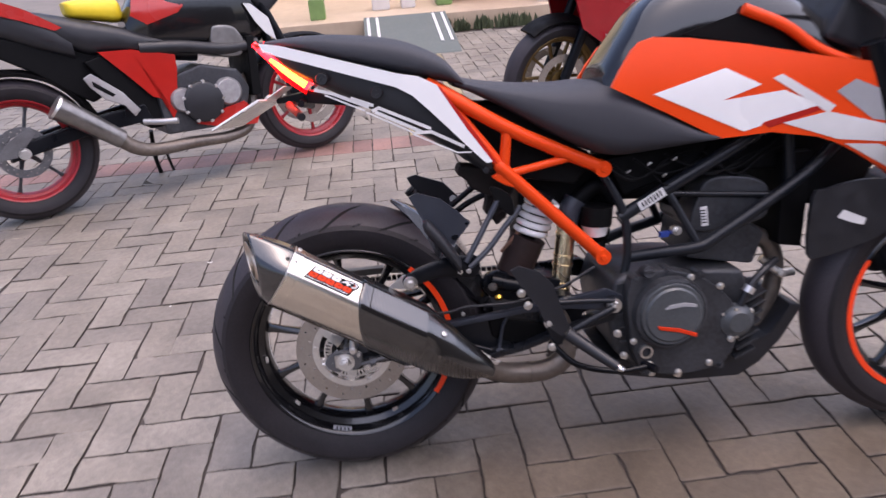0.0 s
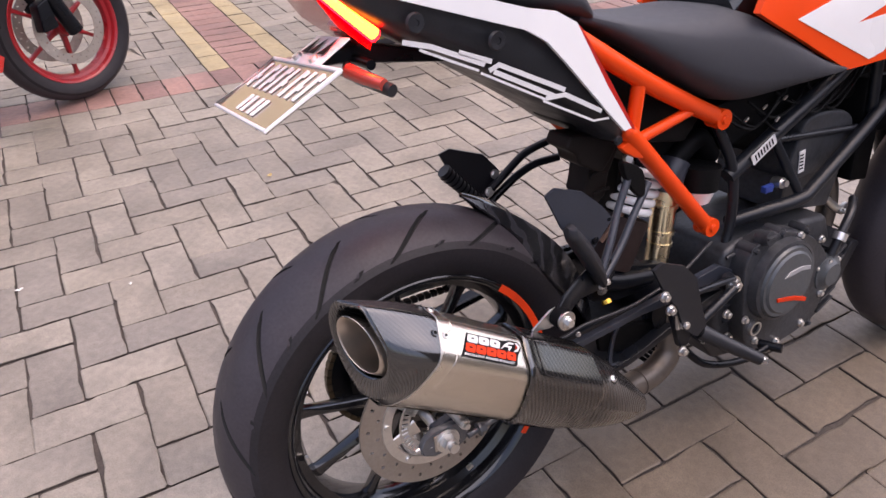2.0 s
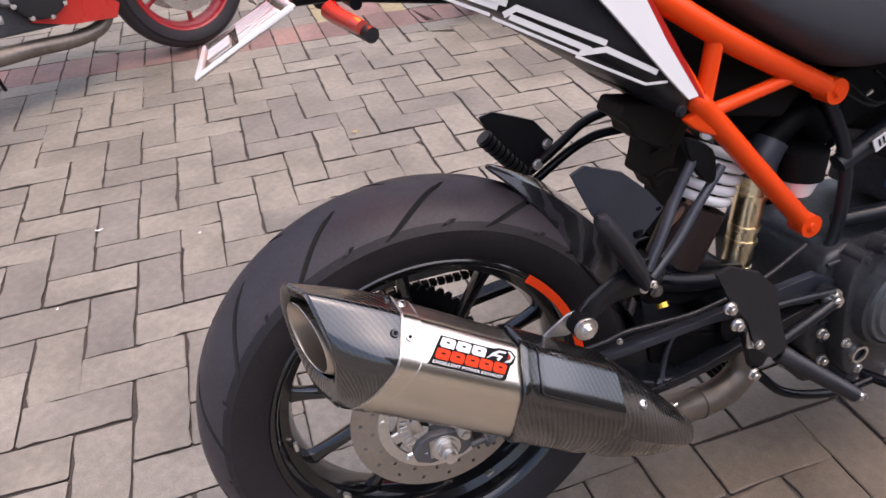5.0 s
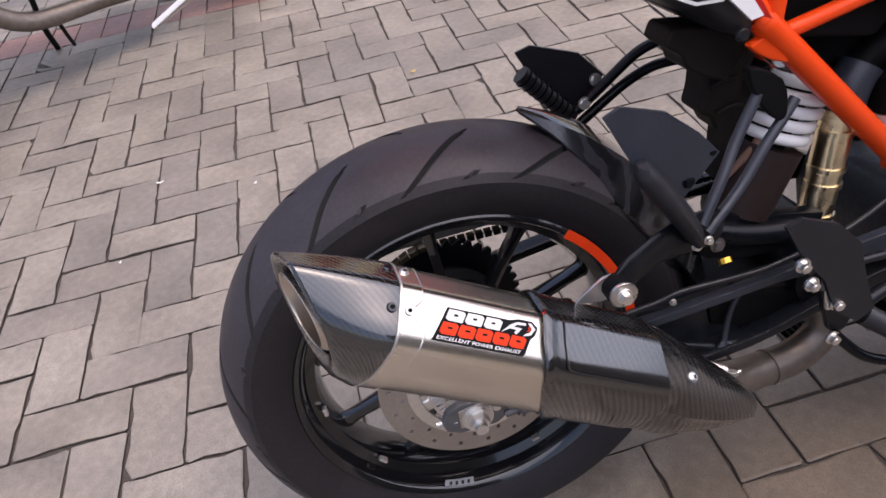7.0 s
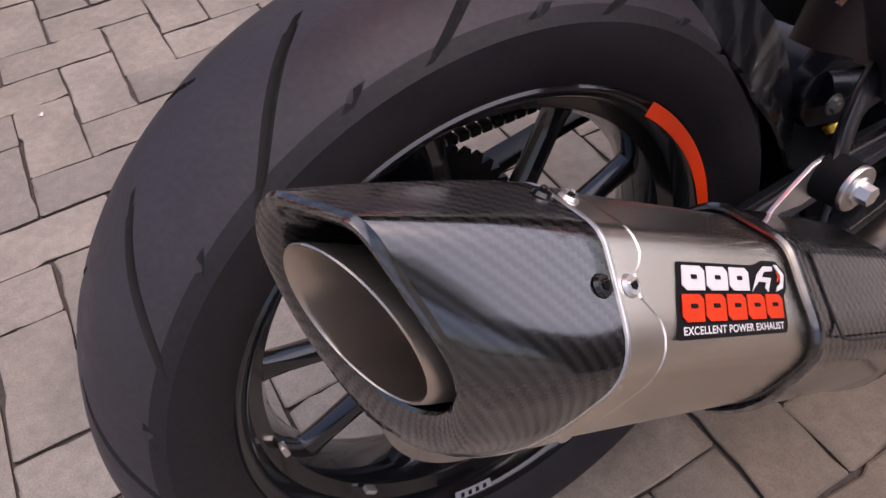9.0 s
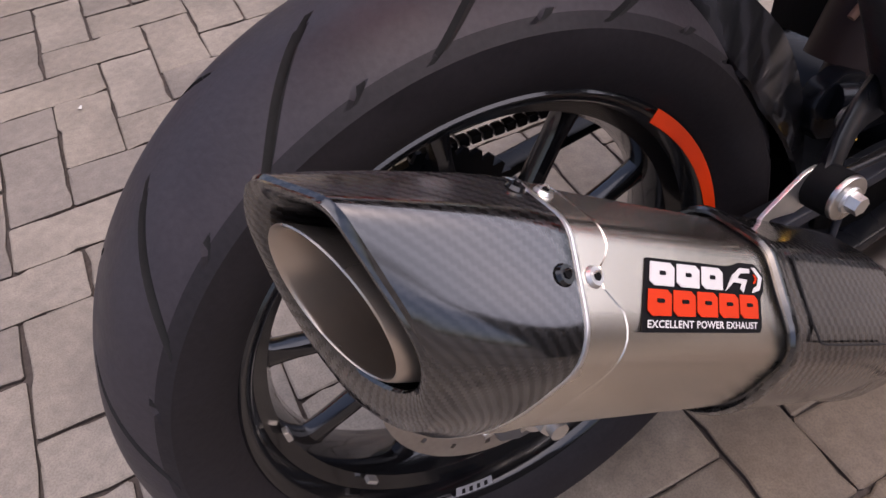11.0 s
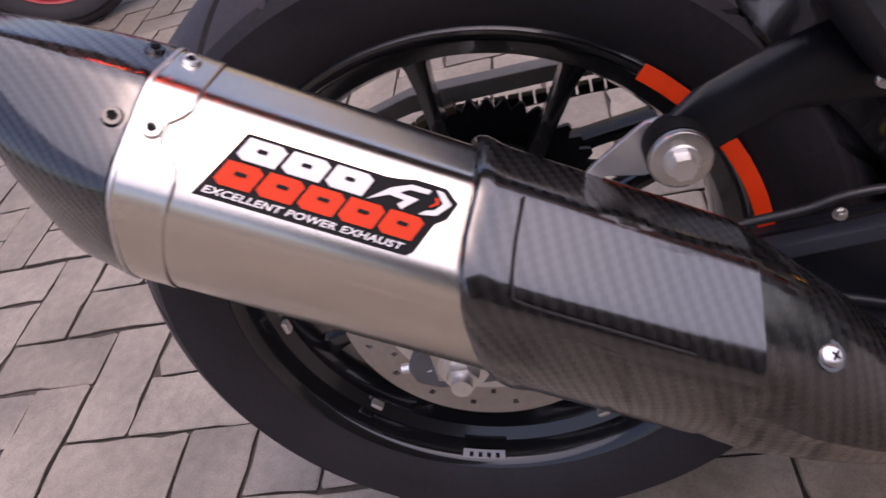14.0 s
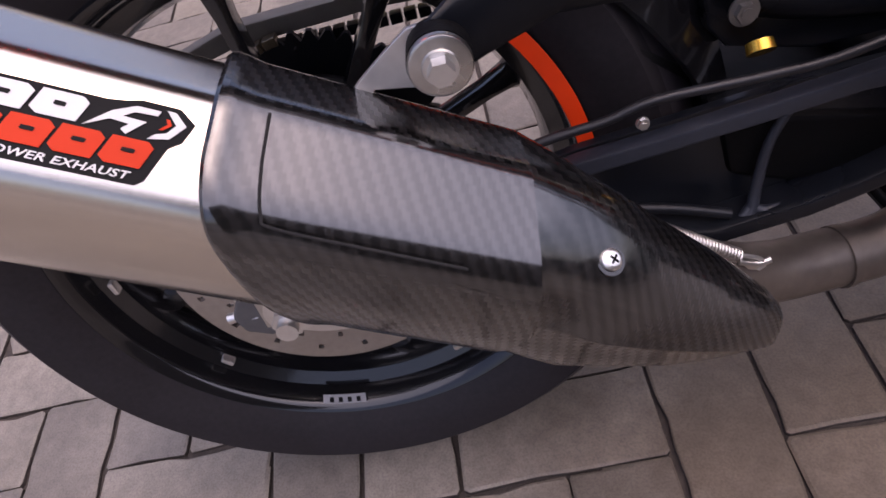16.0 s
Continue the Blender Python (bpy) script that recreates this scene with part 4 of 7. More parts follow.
fdir = (on_facet(0, 0, 1) - on_facet(0, 0, 0)).normalized()
for u, v, mat, nm in ((-0.3465, 0.0195, STEEL, "rivet"), (-0.3615, 0.0195, GLOSS_BLACK, "cap_bolt"), (-0.3465, -0.012, STEEL, "rivet"), (-0.3615, -0.012, GLOSS_BLACK, "cap_bolt")):
    dd = fdir if v > 0 else (mf(0, 1, 0) - mf(0, 0, 0))
    p = on_facet(u, v, 0.0010 if mat is STEEL else 0.0006) if v > 0 else mf(u, MH + 0.0672, MY - 0.009)
    part(nm, join(cyl(p, p + dd * 0.0016, 0.0044, 0.0036, 20), lathe([(0, 0.0016), (0.0006, 0.0016), (0.0006, 0.0022), (0, 0.0022)], tuple(p + dd * 0.0016), 10)), mat, exhaust)
    part(nm + "_socket", cyl(p + dd * 0.0016, p + dd * 0.0021, 0.0019, seg=6), PLASTIC_DARK, exhaust)
SB = mf(-0.0405, MH + 0.0465, MY - 0.0525)
part("shield_washer", cyl(SB - fdir * 0.006, SB + fdir * 0.0008, 0.0080, 0.0074, 24), GLOSS_BLACK, exhaust)
part("shield_bolt", join(cyl(SB + fdir * 0.0006, SB + fdir * 0.0020, 0.0056, 0.0052, 22), cyl(SB + fdir * 0.0020, SB + fdir * 0.0038, 0.0052, 0.0030, 22)), STEEL, exhaust, "bright cross-head screw")
part("screw_slot", join(*[box(0, 0, 0, 0.0048, 0.0010, 0.0006, 0, (Matrix.Translation(SB + fdir * 0.0038) @ fdir.to_track_quat("Z", "Y").to_matrix().to_4x4() @ Matrix.Rotation(q, 4, "Z"))) for q in (0.4, 0.4 + math.pi / 2)]), PLASTIC_DARK, exhaust)
part("tail_pipe", tube([mf(-0.10, MH - 0.01, -0.19), (0.21, -0.165, 0.315), (0.30, -0.125, 0.245), (0.36, -0.108, 0.225), (0.415, -0.100, 0.222), (0.452, -0.094, 0.243), (0.458, -0.088, 0.285), (0.45, -0.075, 0.36)], 0.0225, 20), PIPE, exhaust, "heat-stained exhaust pipe")
c0, c1 = Vector((0.236, -0.150, 0.326)), Vector((0.283, -0.150, 0.290))
ax, u1, v1 = frame_of(c1 - c0)
coils = [c0.lerp(c1, k / 240) + 0.0042 * (math.cos(k * math.pi / 5) * u1 + math.sin(k * math.pi / 5) * v1) for k in range(241)]
part("pipe_spring", tube(coils, 0.0009, 6, 1), STEEL, exhaust, "small coiled retaining spring")
part("spring_hook", tube([c1, (0.290, -0.150, 0.287), (0.297, -0.150, 0.283), (0.300, -0.150, 0.277), (0.296, -0.150, 0.274)], 0.0014, 8), STEEL, exhaust)
part("pipe_clamp", join(tube([(0.284, -0.149, 0.283), (0.296, -0.150, 0.279), (0.304, -0.150, 0.280)], 0.0022, 8), box(0.292, -0.146, 0.276, 0.016, 0.004, 0.007, 0.001, Matrix.Rotation(radians(20), 4, "Y"))), STEEL, exhaust)
part("pipe_joint", tube([(0.370, -0.107, 0.2235), (0.376, -0.106, 0.2230)], 0.0237, 20, curved=False), PIPE, exhaust)
# hanger that carries the can
part("hanger_plate", prism([(0.078, 0.466), (0.0985, 0.4855), (0.113, 0.4957), (0.1245, 0.503), (0.133, 0.504), (0.143, 0.499), (0.147, 0.491), (0.141, 0.480), (0.122, 0.476), (0.104, 0.4795), (0.086, 0.460)], -0.190, -0.187, 0.0006), STEEL, exhaust, "bare steel hanger plate")
part("rubber_bush", cyl((0.136, -0.190, 0.491), (0.136, -0.207, 0.492), 0.0142, 0.0142, 28, 0.002), PLASTIC_DARK, exhaust, "black rubber bush")
washer = part("hanger_washer", lathe([(-0.2070, 0.0004), (-0.2105, 0.0004), (-0.2105, 0.0120), (-0.2100, 0.0133), (-0.2090, 0.0138), (-0.2070, 0.0138)], (0.136, 0.0, 0.492), 40, close=False), SATIN_STEEL, exhaust, "large satin steel washer")
part("hanger_bolt", join(cyl((0.136, -0.2105, 0.492), (0.136, -0.2120, 0.492), 0.0080, 0.0076, seg=28), cyl((0.136, -0.2120, 0.492), (0.136, -0.2185, 0.492), 0.0060, 0.0056, 6, 0.0007)), STEEL, exhaust, "bright hexagon hanger bolt")

# passenger peg brackets
hang_arm = part("peg_bracket", tube([(0.334, -0.108, 0.622), (0.322, -0.112, 0.603), (0.300, -0.120, 0.570), (0.276, -0.134, 0.536), (0.250, -0.146, 0.500)], 0.0058, 12), GUARD, bike, "black passenger footrest bracket")
part("stay", tube([(0.372, -0.106, 0.592), (0.359, -0.110, 0.578), (0.334, -0.118, 0.554), (0.300, -0.130, 0.519), (0.256, -0.145, 0.488)], 0.0058, 12), GUARD, hang_arm)
part("bracket_plate", prism(round_outline([(0.314, 0.640), (0.350, 0.620), (0.358, 0.585), (0.350, 0.576), (0.331, 0.595), (0.317, 0.620)], 3), -0.116, -0.104, 0.003), PLASTIC_DARK, hang_arm)
part("bracket_arm", loft([[Vector((x + r * math.cos(2 * math.pi * k / 16) * 0.7, y, z + r * math.sin(2 * math.pi * k / 16))) for k in range(16)] for x, y, z, r in ((0.262, -0.140, 0.490, 0.024), (0.225, -0.150, 0.496, 0.023), (0.190, -0.165, 0.500, 0.018), (0.152, -0.184, 0.496, 0.017), (0.136, -0.194, 0.492, 0.014))]), SATIN_BLACK, hang_arm)
part("heel_guard", shell([(0.150, 0.643), (0.166, 0.650), (0.210, 0.634), (0.242, 0.606), (0.264, 0.580), (0.244, 0.558), (0.228, 0.540), (0.200, 0.560), (0.176, 0.590)], lambda x, z: -0.150 - 0.12 * (x - 0.2) * (z - 0.6), 0.005), GUARD, hang_arm, "matt black heel guard")
for p in ((0.257, -0.146, 0.581), (0.232, -0.149, 0.556)):
    part("guard_bolt", bolt(p, (0, -1, 0.1), 0.0045, 0.004, 1.5, False), SATIN_BLACK, hang_arm)
part("passenger_peg", loft([[Vector((x, y, z)) + Vector((0.35 * r * math.sin(a1) * 0.6, r * math.cos(a1), r * math.sin(a1))) for a1 in (2 * math.pi * k / 12 for k in range(12))] for x, y, z, r in ((0.172, -0.163, 0.592, 0.006), (0.178, -0.165, 0.588, 0.014), (0.200, -0.164, 0.558, 0.0165), (0.226, -0.160, 0.518, 0.0165), (0.238, -0.158, 0.496, 0.013))]), PLASTIC, hang_arm, "folded black passenger footrest")
for p in ((0.236, -0.160, 0.487), (0.254, -0.152, 0.484)):
    part("peg_bolt", bolt(p, (0, -1, 0), 0.0042, 0.005, 1.2), STEEL, hang_arm)
left_arm = part("peg_bracket", tube([(0.228, 0.133, 0.530), (0.261, 0.130, 0.5538), (0.2842, 0.130, 0.5701), (0.3109, 0.128, 0.589), (0.335, 0.122, 0.600), (0.368, 0.112, 0.610)], 0.0070, 12), SATIN_BLACK, bike, "black passenger footrest bracket")
part("stay", tube([(0.222, 0.135, 0.506), (0.2319, 0.132, 0.5119), (0.2871, 0.130, 0.5473), (0.3177, 0.128, 0.562), (0.340, 0.122, 0.570), (0.375, 0.110, 0.575)], 0.0070, 12), SATIN_BLACK, left_arm)
part("heel_guard", prism([(0.158, 0.622), (0.179, 0.627), (0.243, 0.602), (0.275, 0.565), (0.253, 0.538), (0.232, 0.524), (0.205, 0.540), (0.176, 0.585)], 0.146, 0.151, 0.002), PLASTIC, left_arm, "matt black heel guard")
part("passenger_peg", tube([(0.160, 0.138, 0.596), (0.190, 0.136, 0.560), (0.224, 0.134, 0.523)], (0.0125, 0.0105), 12), PLASTIC, left_arm, "folded ribbed passenger footrest")
for k in range(9):
    q = Vector((0.164, 0.138, 0.591)).lerp(Vector((0.216, 0.1345, 0.532)), k / 8)
    part("peg_rib", cyl(q, q + Vector((0.0015, 0, -0.0017)), 0.0138 - 0.0002 * k, seg=14), PLASTIC_DARK, left_arm)
for p in ((0.262, 0.144, 0.562), (0.238, 0.126, 0.541)):
    part("guard_bolt", bolt(p, (0, -1, 0.2), 0.0060, 0.005, 1.4), STEEL, left_arm)


# hugger over the tyre: a smoked top that runs to a point, with gloss black flanks below a sharp ridge
def hugger_ring(q, ws):
    """Points across the hugger at q of its length; w beyond 1 runs down the flank."""
    a1 = radians(69 - 61 * q)
    half = 0.005 + 0.058 * min(1, q / 0.50) ** 0.8
    grown = min(1, q * 2.4)
    drop = 0.045 * grown - 0.030 * max(0.0, q - 0.62) / 0.38
    outer = []
    for w in ws:
        over = max(0.0, abs(w) - 1.0)
        y = math.copysign(half * min(abs(w), 1.0) + 0.012 * over * grown, w)
        r = 0.319 + 0.008 * (1 - q) - 0.004 * min(abs(w), 1.0) ** 2 - drop * over
        outer.append(Vector((r * math.cos(a1), y + 0.009, 0.3035 + r * math.sin(a1))))
    inner = [p - Vector((math.cos(a1), 0, math.sin(a1))) * 0.003 + Vector((0, -0.001 * w, 0)) for p, w in zip(outer, ws)]
    return outer + inner[::-1]


TOP = [-1 + k / 4 for k in range(9)]
along = [i / 20 for i in range(21)]
hugger = part("hugger", loft([hugger_ring(q, TOP) for q in along if q < 0.66], True, True), SMOKED, bike, "glossy smoked rear wheel hugger", 25)
part("hugger_front", loft([hugger_ring(q, TOP) for q in along if q > 0.64], True, True, lambda i, k: (i * 0.016, (k if k < 9 else 17 - k) * 0.015)), CARBON, hugger, "dark woven front of the hugger", 25)
for side in (-1, 1):
    for q0, q1, mat, words in ((-0.01, 0.66, STREAKED, "glossy black hugger flank with grey streaks"), (0.64, 1.01, GLOSS_BLACK, "")):
        bm = loft([hugger_ring(q, [side * (1.0 + k / 4) for k in range(5)]) for q in along if q0 < q < q1], True, True, lambda i, k: (i * 0.017, (k if k < 5 else 9 - k) * 0.012))
        bmesh.ops.recalc_face_normals(bm, faces=bm.faces)
        part("hugger_flank", bm, mat, hugger, words, 25)

# frame tubes
fr = [tube([(0.548, -0.070, 0.642), (0.593, -0.078, 0.545), (0.598, -0.080, 0.44), (0.565, -0.085, 0.36)], 0.0092, 12),
      tube([(0.585, -0.074, 0.536), (0.70, -0.080, 0.597), (0.851, -0.086, 0.677), (0.95, -0.085, 0.735)], 0.0140, 14),
      tube([(0.672, -0.080, 0.580), (0.906, -0.092, 0.556)], 0.0065, 10, curved=False),
      tube([(0.688, -0.080, 0.580), (0.742, -0.108, 0.470)], 0.0085, 12, curved=False),
      tube([(0.600, -0.072, 0.446), (0.66, -0.092, 0.456), (0.735, -0.112, 0.466), (0.78, -0.112, 0.485), (0.954, -0.102, 0.585), (1.06, -0.085, 0.665)], 0.0125, 14),
      tube([(0.93, -0.09, 0.725), (0.945, -0.09, 0.575)], 0.010, 12, curved=False)]
fl = []
for b in fr:
    c = b.copy()
    bmesh.ops.scale(c, verts=c.verts, vec=(1, -1, 1))
    fl.append(c)
trellis = part("frame", join(*fr, *fl), FRAME, bike, "dark steel trellis frame")
sd = Vector((0.258, 0, 0.136)).normalized()
p = Vector((0.648, -0.0925, 0.5715))
part("frame_label", box(p.x, p.y, p.z + 0.002, 0.060, 0.002, 0.020, 0.0005, Matrix.Rotation(-math.atan2(0.136, 0.258), 4, "Y")), WHITE_TAPE, trellis, "white printed frame label")
for k in range(7):
    q = p + sd * (-0.022 + 0.007 * k)
    part("label_bar", box(q.x, q.y - 0.0014, q.z + 0.003, 0.003, 0.0006, 0.012, 0, Matrix.Rotation(-math.atan2(0.136, 0.258), 4, "Y")), BLACK_TAPE, trellis)

orange = []
for sg in (-1, 1):
    w, n = 0.095 * sg, 0.073 * sg
    orange += [tube([(0.205, 0.086 * sg, 0.846), (0.351, w, 0.751), (0.450, 0.084 * sg, 0.697), (0.548, n, 0.647)], 0.0140, 16, 6),
               tube([(0.222, 0.088 * sg, 0.836), (0.290, 0.092 * sg, 0.745), (0.350, w, 0.660)], 0.0110, 14, 6),
               tube([(0.335, w, 0.678), (0.360, w, 0.650), (0.545, n, 0.459)], 0.0135, 16, 6),
               tube([(0.355, w, 0.742), (0.345, w, 0.668)], 0.0105, 14, 6),
               tube([(0.350, w, 0.657), (0.405, 0.089 * sg, 0.664), (0.478, 0.081 * sg, 0.674)], 0.0085, 12, 6),
               cyl((0.550, n + 0.014 * sg, 0.645), (0.550, n - 0.014 * sg, 0.645), 0.0165, seg=24, b=0.002), cyl((0.547, n + 0.014 * sg, 0.457), (0.547, n - 0.014 * sg, 0.457), 0.0165, seg=24, b=0.002)]
orange.append(prism([(0.318, 0.656), (0.336, 0.664), (0.352, 0.652), (0.366, 0.628), (0.345, 0.636), (0.330, 0.645)], -0.104, -0.090, 0.004))
sub = part("subframe", join(*orange), ORANGE, bike, "bright orange tubular subframe")
for px, pz in ((0.550, 0.645), (0.547, 0.457)):
    part("subframe_bolt", bolt((px, -0.0875, pz), (0, -1, 0), 0.0065, 0.003, 1.2, False), ORANGE, sub)

# engine and what stands round it
case = prism([(0.565, 0.410), (0.600, 0.422), (0.700, 0.418), (0.843, 0.402), (0.875, 0.330), (0.830, 0.205), (0.730, 0.180), (0.619, 0.190), (0.560, 0.245), (0.545, 0.350)], -0.105, 0.11, 0.012, 3)
engine = part("engine", case, CAST, bike, "dark cast engine block")
cov = round_outline([(0.582, 0.400), (0.630, 0.432), (0.700, 0.424), (0.765, 0.388), (0.812, 0.335), (0.822, 0.270), (0.800, 0.212), (0.740, 0.190), (0.660, 0.192), (0.605, 0.222), (0.585, 0.300)], 4)
part("side_cover", prism(cov, -0.138, -0.100, 0.006), CAST, engine, "ribbed dark side cover")
part("clutch_cover", lathe([(0.0, 0.0005), (-0.014, 0.0005), (-0.014, 0.056), (-0.010, 0.060), (-0.010, 0.066), (0.0, 0.071)], (0.668, -0.151, 0.341), 64, close=False), COVER, engine, "round graphite clutch cover")
part("clutch_rim", lathe([(-0.153, 0.068), (-0.157, 0.070), (-0.155, 0.076), (-0.130, 0.080), (-0.130, 0.068)], (0.668, 0.0, 0.341), 64), CAST, engine)
part("cover_badge", prism([(0.634, 0.322), (0.636, 0.314), (0.680, 0.303), (0.716, 0.288), (0.718, 0.296), (0.682, 0.311)], -0.1672, -0.1645, 0.0005), RED_TAPE, engine, "red raised badge bar")
part("cover_lettering", prism([(0.648, 0.357), (0.660, 0.366), (0.690, 0.368), (0.715, 0.362), (0.715, 0.355), (0.690, 0.360), (0.665, 0.358)], -0.1672, -0.1645, 0.0004), GREY_TAPE, engine, "pale illegible cover lettering")
for k, a0 in enumerate(range(0, 360, 36)):
    a1 = radians(a0 + 12)
    part("cover_bolt", bolt((0.702 + 0.113 * math.cos(a1), -0.138, 0.304 + 0.108 * math.sin(a1)), (0, -1, 0), 0.0055, 0.007, 1.4), STEEL, engine)
part("engine_bolt", bolt((0.552, -0.134, 0.367), (0, -1, 0), 0.0105, 0.014, 1.5), STEEL, engine, "bright swingarm pivot bolt")
for p in ((0.563, -0.120, 0.296), (0.578, -0.115, 0.240), (0.64, -0.112, 0.19), (0.70, -0.11, 0.178)):
    part("engine_bolt", bolt(p, (0, -1, 0), 0.0065, 0.010, 1.3), STEEL, engine)
part("oil_cap", join(cyl((0.622, -0.125, 0.430), (0.622, -0.147, 0.436), 0.015, 0.012, 18, 0.002), box(0.622, -0.147, 0.437, 0.022, 0.008, 0.006, 0.002)), CAST, engine)
part("oil_window", join(lathe([(-0.142, 0.0105), (-0.145, 0.0105), (-0.145, 0.0145), (-0.138, 0.0145)], (0.618, 0, 0.255), 28)), STEEL, engine, "bright ring of the oil window")
for k in range(7):
    z = 0.215 + 0.022 * k
    part("fin", box(0.845 + 0.003 * k, -0.085, z, 0.05, 0.09, 0.005, 0.0015, Matrix.Rotation(radians(-25), 4, "Y")), CAST, engine)
pump = part("water_pump", lathe([(0.0, 0.0005), (-0.022, 0.0005), (-0.022, 0.022), (-0.014, 0.030), (-0.012, 0.036), (0.0, 0.038)], (0.818, -0.128, 0.300), 40, close=False), COVER, engine, "round coolant pump cover")
for k in range(3):
    a1 = radians(30 + 120 * k)
    part("pump_bolt", bolt((0.818 + 0.036 * math.cos(a1), -0.134, 0.300 + 0.036 * math.sin(a1)), (0, -1, 0), 0.0045, 0.006, 1.3), STEEL, pump)
part("coolant_hose", tube([(0.825, -0.135, 0.335), (0.845, -0.135, 0.375), (0.880, -0.125, 0.405), (0.915, -0.105, 0.415)], 0.0080, 14), PLASTIC, pump, "black coolant hose")
part("hose_clamp", cyl((0.838, -0.136, 0.362), (0.846, -0.135, 0.374), 0.0125, seg=18, b=0.001), STEEL, pump)
for px, pz in ((0.600, 0.415), (0.665, 0.428), (0.735, 0.412), (0.620, 0.205), (0.785, 0.200)):
    part("engine_boss", join(cyl((px, -0.105, pz), (px, -0.136, pz), 0.011, 0.010, 16, 0.001), bolt((px, -0.136, pz), (0, -1, 0), 0.0050, 0.006, 1.3)), CAST, engine)
for k in range(5):
    part("case_rib", tube([(0.566 + 0.002 * k, -0.106, 0.400 - 0.033 * k), (0.590, -0.1075, 0.404 - 0.034 * k)], 0.0030, 8, curved=False), CAST, engine)
part("rear_brake_cylinder", join(cyl((0.398, -0.142, 0.430), (0.404, -0.146, 0.372), 0.0105, 0.0115, 18, 0.001), box(0.392, -0.146, 0.402, 0.026, 0.010, 0.012, 0.002)), CAST_GREY, engine, "grey brake cylinder")
part("cylinder", prism([(0.730, 0.430), (0.742, 0.500), (0.840, 0.520), (0.905, 0.470), (0.880, 0.40)], -0.078, 0.078, 0.008), CAST, engine, "black cylinder barrel")
part("cylinder_head", prism(round_outline([(0.742, 0.490), (0.748, 0.560), (0.768, 0.598), (0.817, 0.604), (0.880, 0.590), (0.905, 0.560), (0.890, 0.500)], 4), -0.086, 0.086, 0.01), CAST, engine, "black cylinder head cover")
part("engine_label", box(0.763, -0.0875, 0.523, 0.015, 0.002, 0.042, 0.0003, Matrix.Rotation(radians(-6), 4, "Y")), WHITE_TAPE, engine, "white printed engine label")
for k in range(5):
    part("label_bar", box(0.763 - 0.001 * k, -0.0887, 0.510 + 0.0065 * k, 0.010, 0.0005, 0.003, 0), BLACK_TAPE, engine)
part("spark_plug_cap", join(cyl((0.700, -0.082, 0.500), (0.700, -0.10, 0.502), 0.010, seg=16), cyl((0.700, -0.1, 0.502), (0.700, -0.108, 0.503), 0.006, seg=12)), STEEL, engine)
part("bash_plate", prism([(0.536, 0.232), (0.574, 0.180), (0.717, 0.148), (0.851, 0.142), (0.900, 0.170), (0.948, 0.222), (0.992, 0.296), (0.965, 0.304), (0.920, 0.240), (0.84, 0.205), (0.60, 0.215)], -0.094, 0.094, 0.006), PLASTIC, engine, "black belly pan")
part("header_pipe", tube([(0.89, -0.03, 0.46), (0.945, -0.03, 0.42), (0.955, -0.03, 0.33), (0.90, -0.03, 0.21), (0.80, -0.04, 0.165)], 0.02, 16), PIPE, engine, "heat-stained header pipe")
part("header_clamp", join(tube([(0.915, -0.045, 0.40), (0.955, -0.055, 0.365), (0.99, -0.05, 0.36)], 0.009, 10), bolt((0.955, -0.064, 0.365), (0, -1, 0), 0.006, 0.008)), STEEL, engine)
part("intake_duct", tube([(0.735, 0.0, 0.56), (0.67, -0.01, 0.585), (0.60, 0, 0.59)], 0.032, 18), PLASTIC_DARK, engine)
part("airbox", prism([(0.360, 0.662), (0.545, 0.652), (0.600, 0.560), (0.585, 0.470), (0.535, 0.455), (0.500, 0.520), (0.400, 0.615)], -0.014, 0.07, 0.01), PLASTIC_DARK, bike, "black airbox")
part("battery_cover", prism([(0.240, 0.800), (0.262, 0.705), (0.268, 0.690), (0.332, 0.6520), (0.357, 0.6535), (0.370, 0.640), (0.50, 0.612), (0.545, 0.665), (0.360, 0.790)], -0.056, 0.040, 0.006), PLASTIC_DARK, bike, "black side cover")
part("under_seat_loom", prism([(0.56, 0.66), (0.75, 0.685), (0.95, 0.69), (1.10, 0.66), (1.16, 0.60), (1.10, 0.50), (0.98, 0.52), (0.93, 0.60), (0.80, 0.61), (0.68, 0.60), (0.60, 0.575)], -0.06, 0.06, 0.01), PLASTIC_DARK, bike)
rng = random.Random(5)
for k in range(9):
    x0, z0 = 0.56 + 0.035 * rng.random() + 0.03 * k, 0.655 - 0.03 * rng.random()
    part("cable", tube([(x0 - 0.02, -0.075, z0 + 0.01), (x0 + 0.03, -0.082 - 0.01 * rng.random(), z0 - 0.035 + 0.02 * rng.random()), (x0 + 0.10, -0.078, z0 - 0.015 + 0.03 * rng.random()), (x0 + 0.15, -0.06, z0 + 0.02)], 0.0020 + 0.0012 * rng.random(), 8, 5), PLASTIC_DARK, bike)
for p in ((0.60, -0.088, 0.635), (0.645, -0.086, 0.646), (0.70, -0.082, 0.650), (0.675, -0.09, 0.620)):
    part("cable_clip", box(*p, 0.010, 0.004, 0.004, 0.001, Matrix.Rotation(radians(-30), 4, "Y")), STEEL, bike)
part("connector", join(box(0.676, -0.088, 0.494, 0.020, 0.012, 0.012, 0.002), box(0.690, -0.086, 0.496, 0.010, 0.008, 0.008, 0.001)), BLUE_PLASTIC, bike, "small blue cable connector")
part("radiator", prism([(0.930, 0.640), (0.995, 0.640), (0.985, 0.430), (0.930, 0.440)], -0.085, 0.085, 0.006), PLASTIC_DARK, bike, "black radiator")
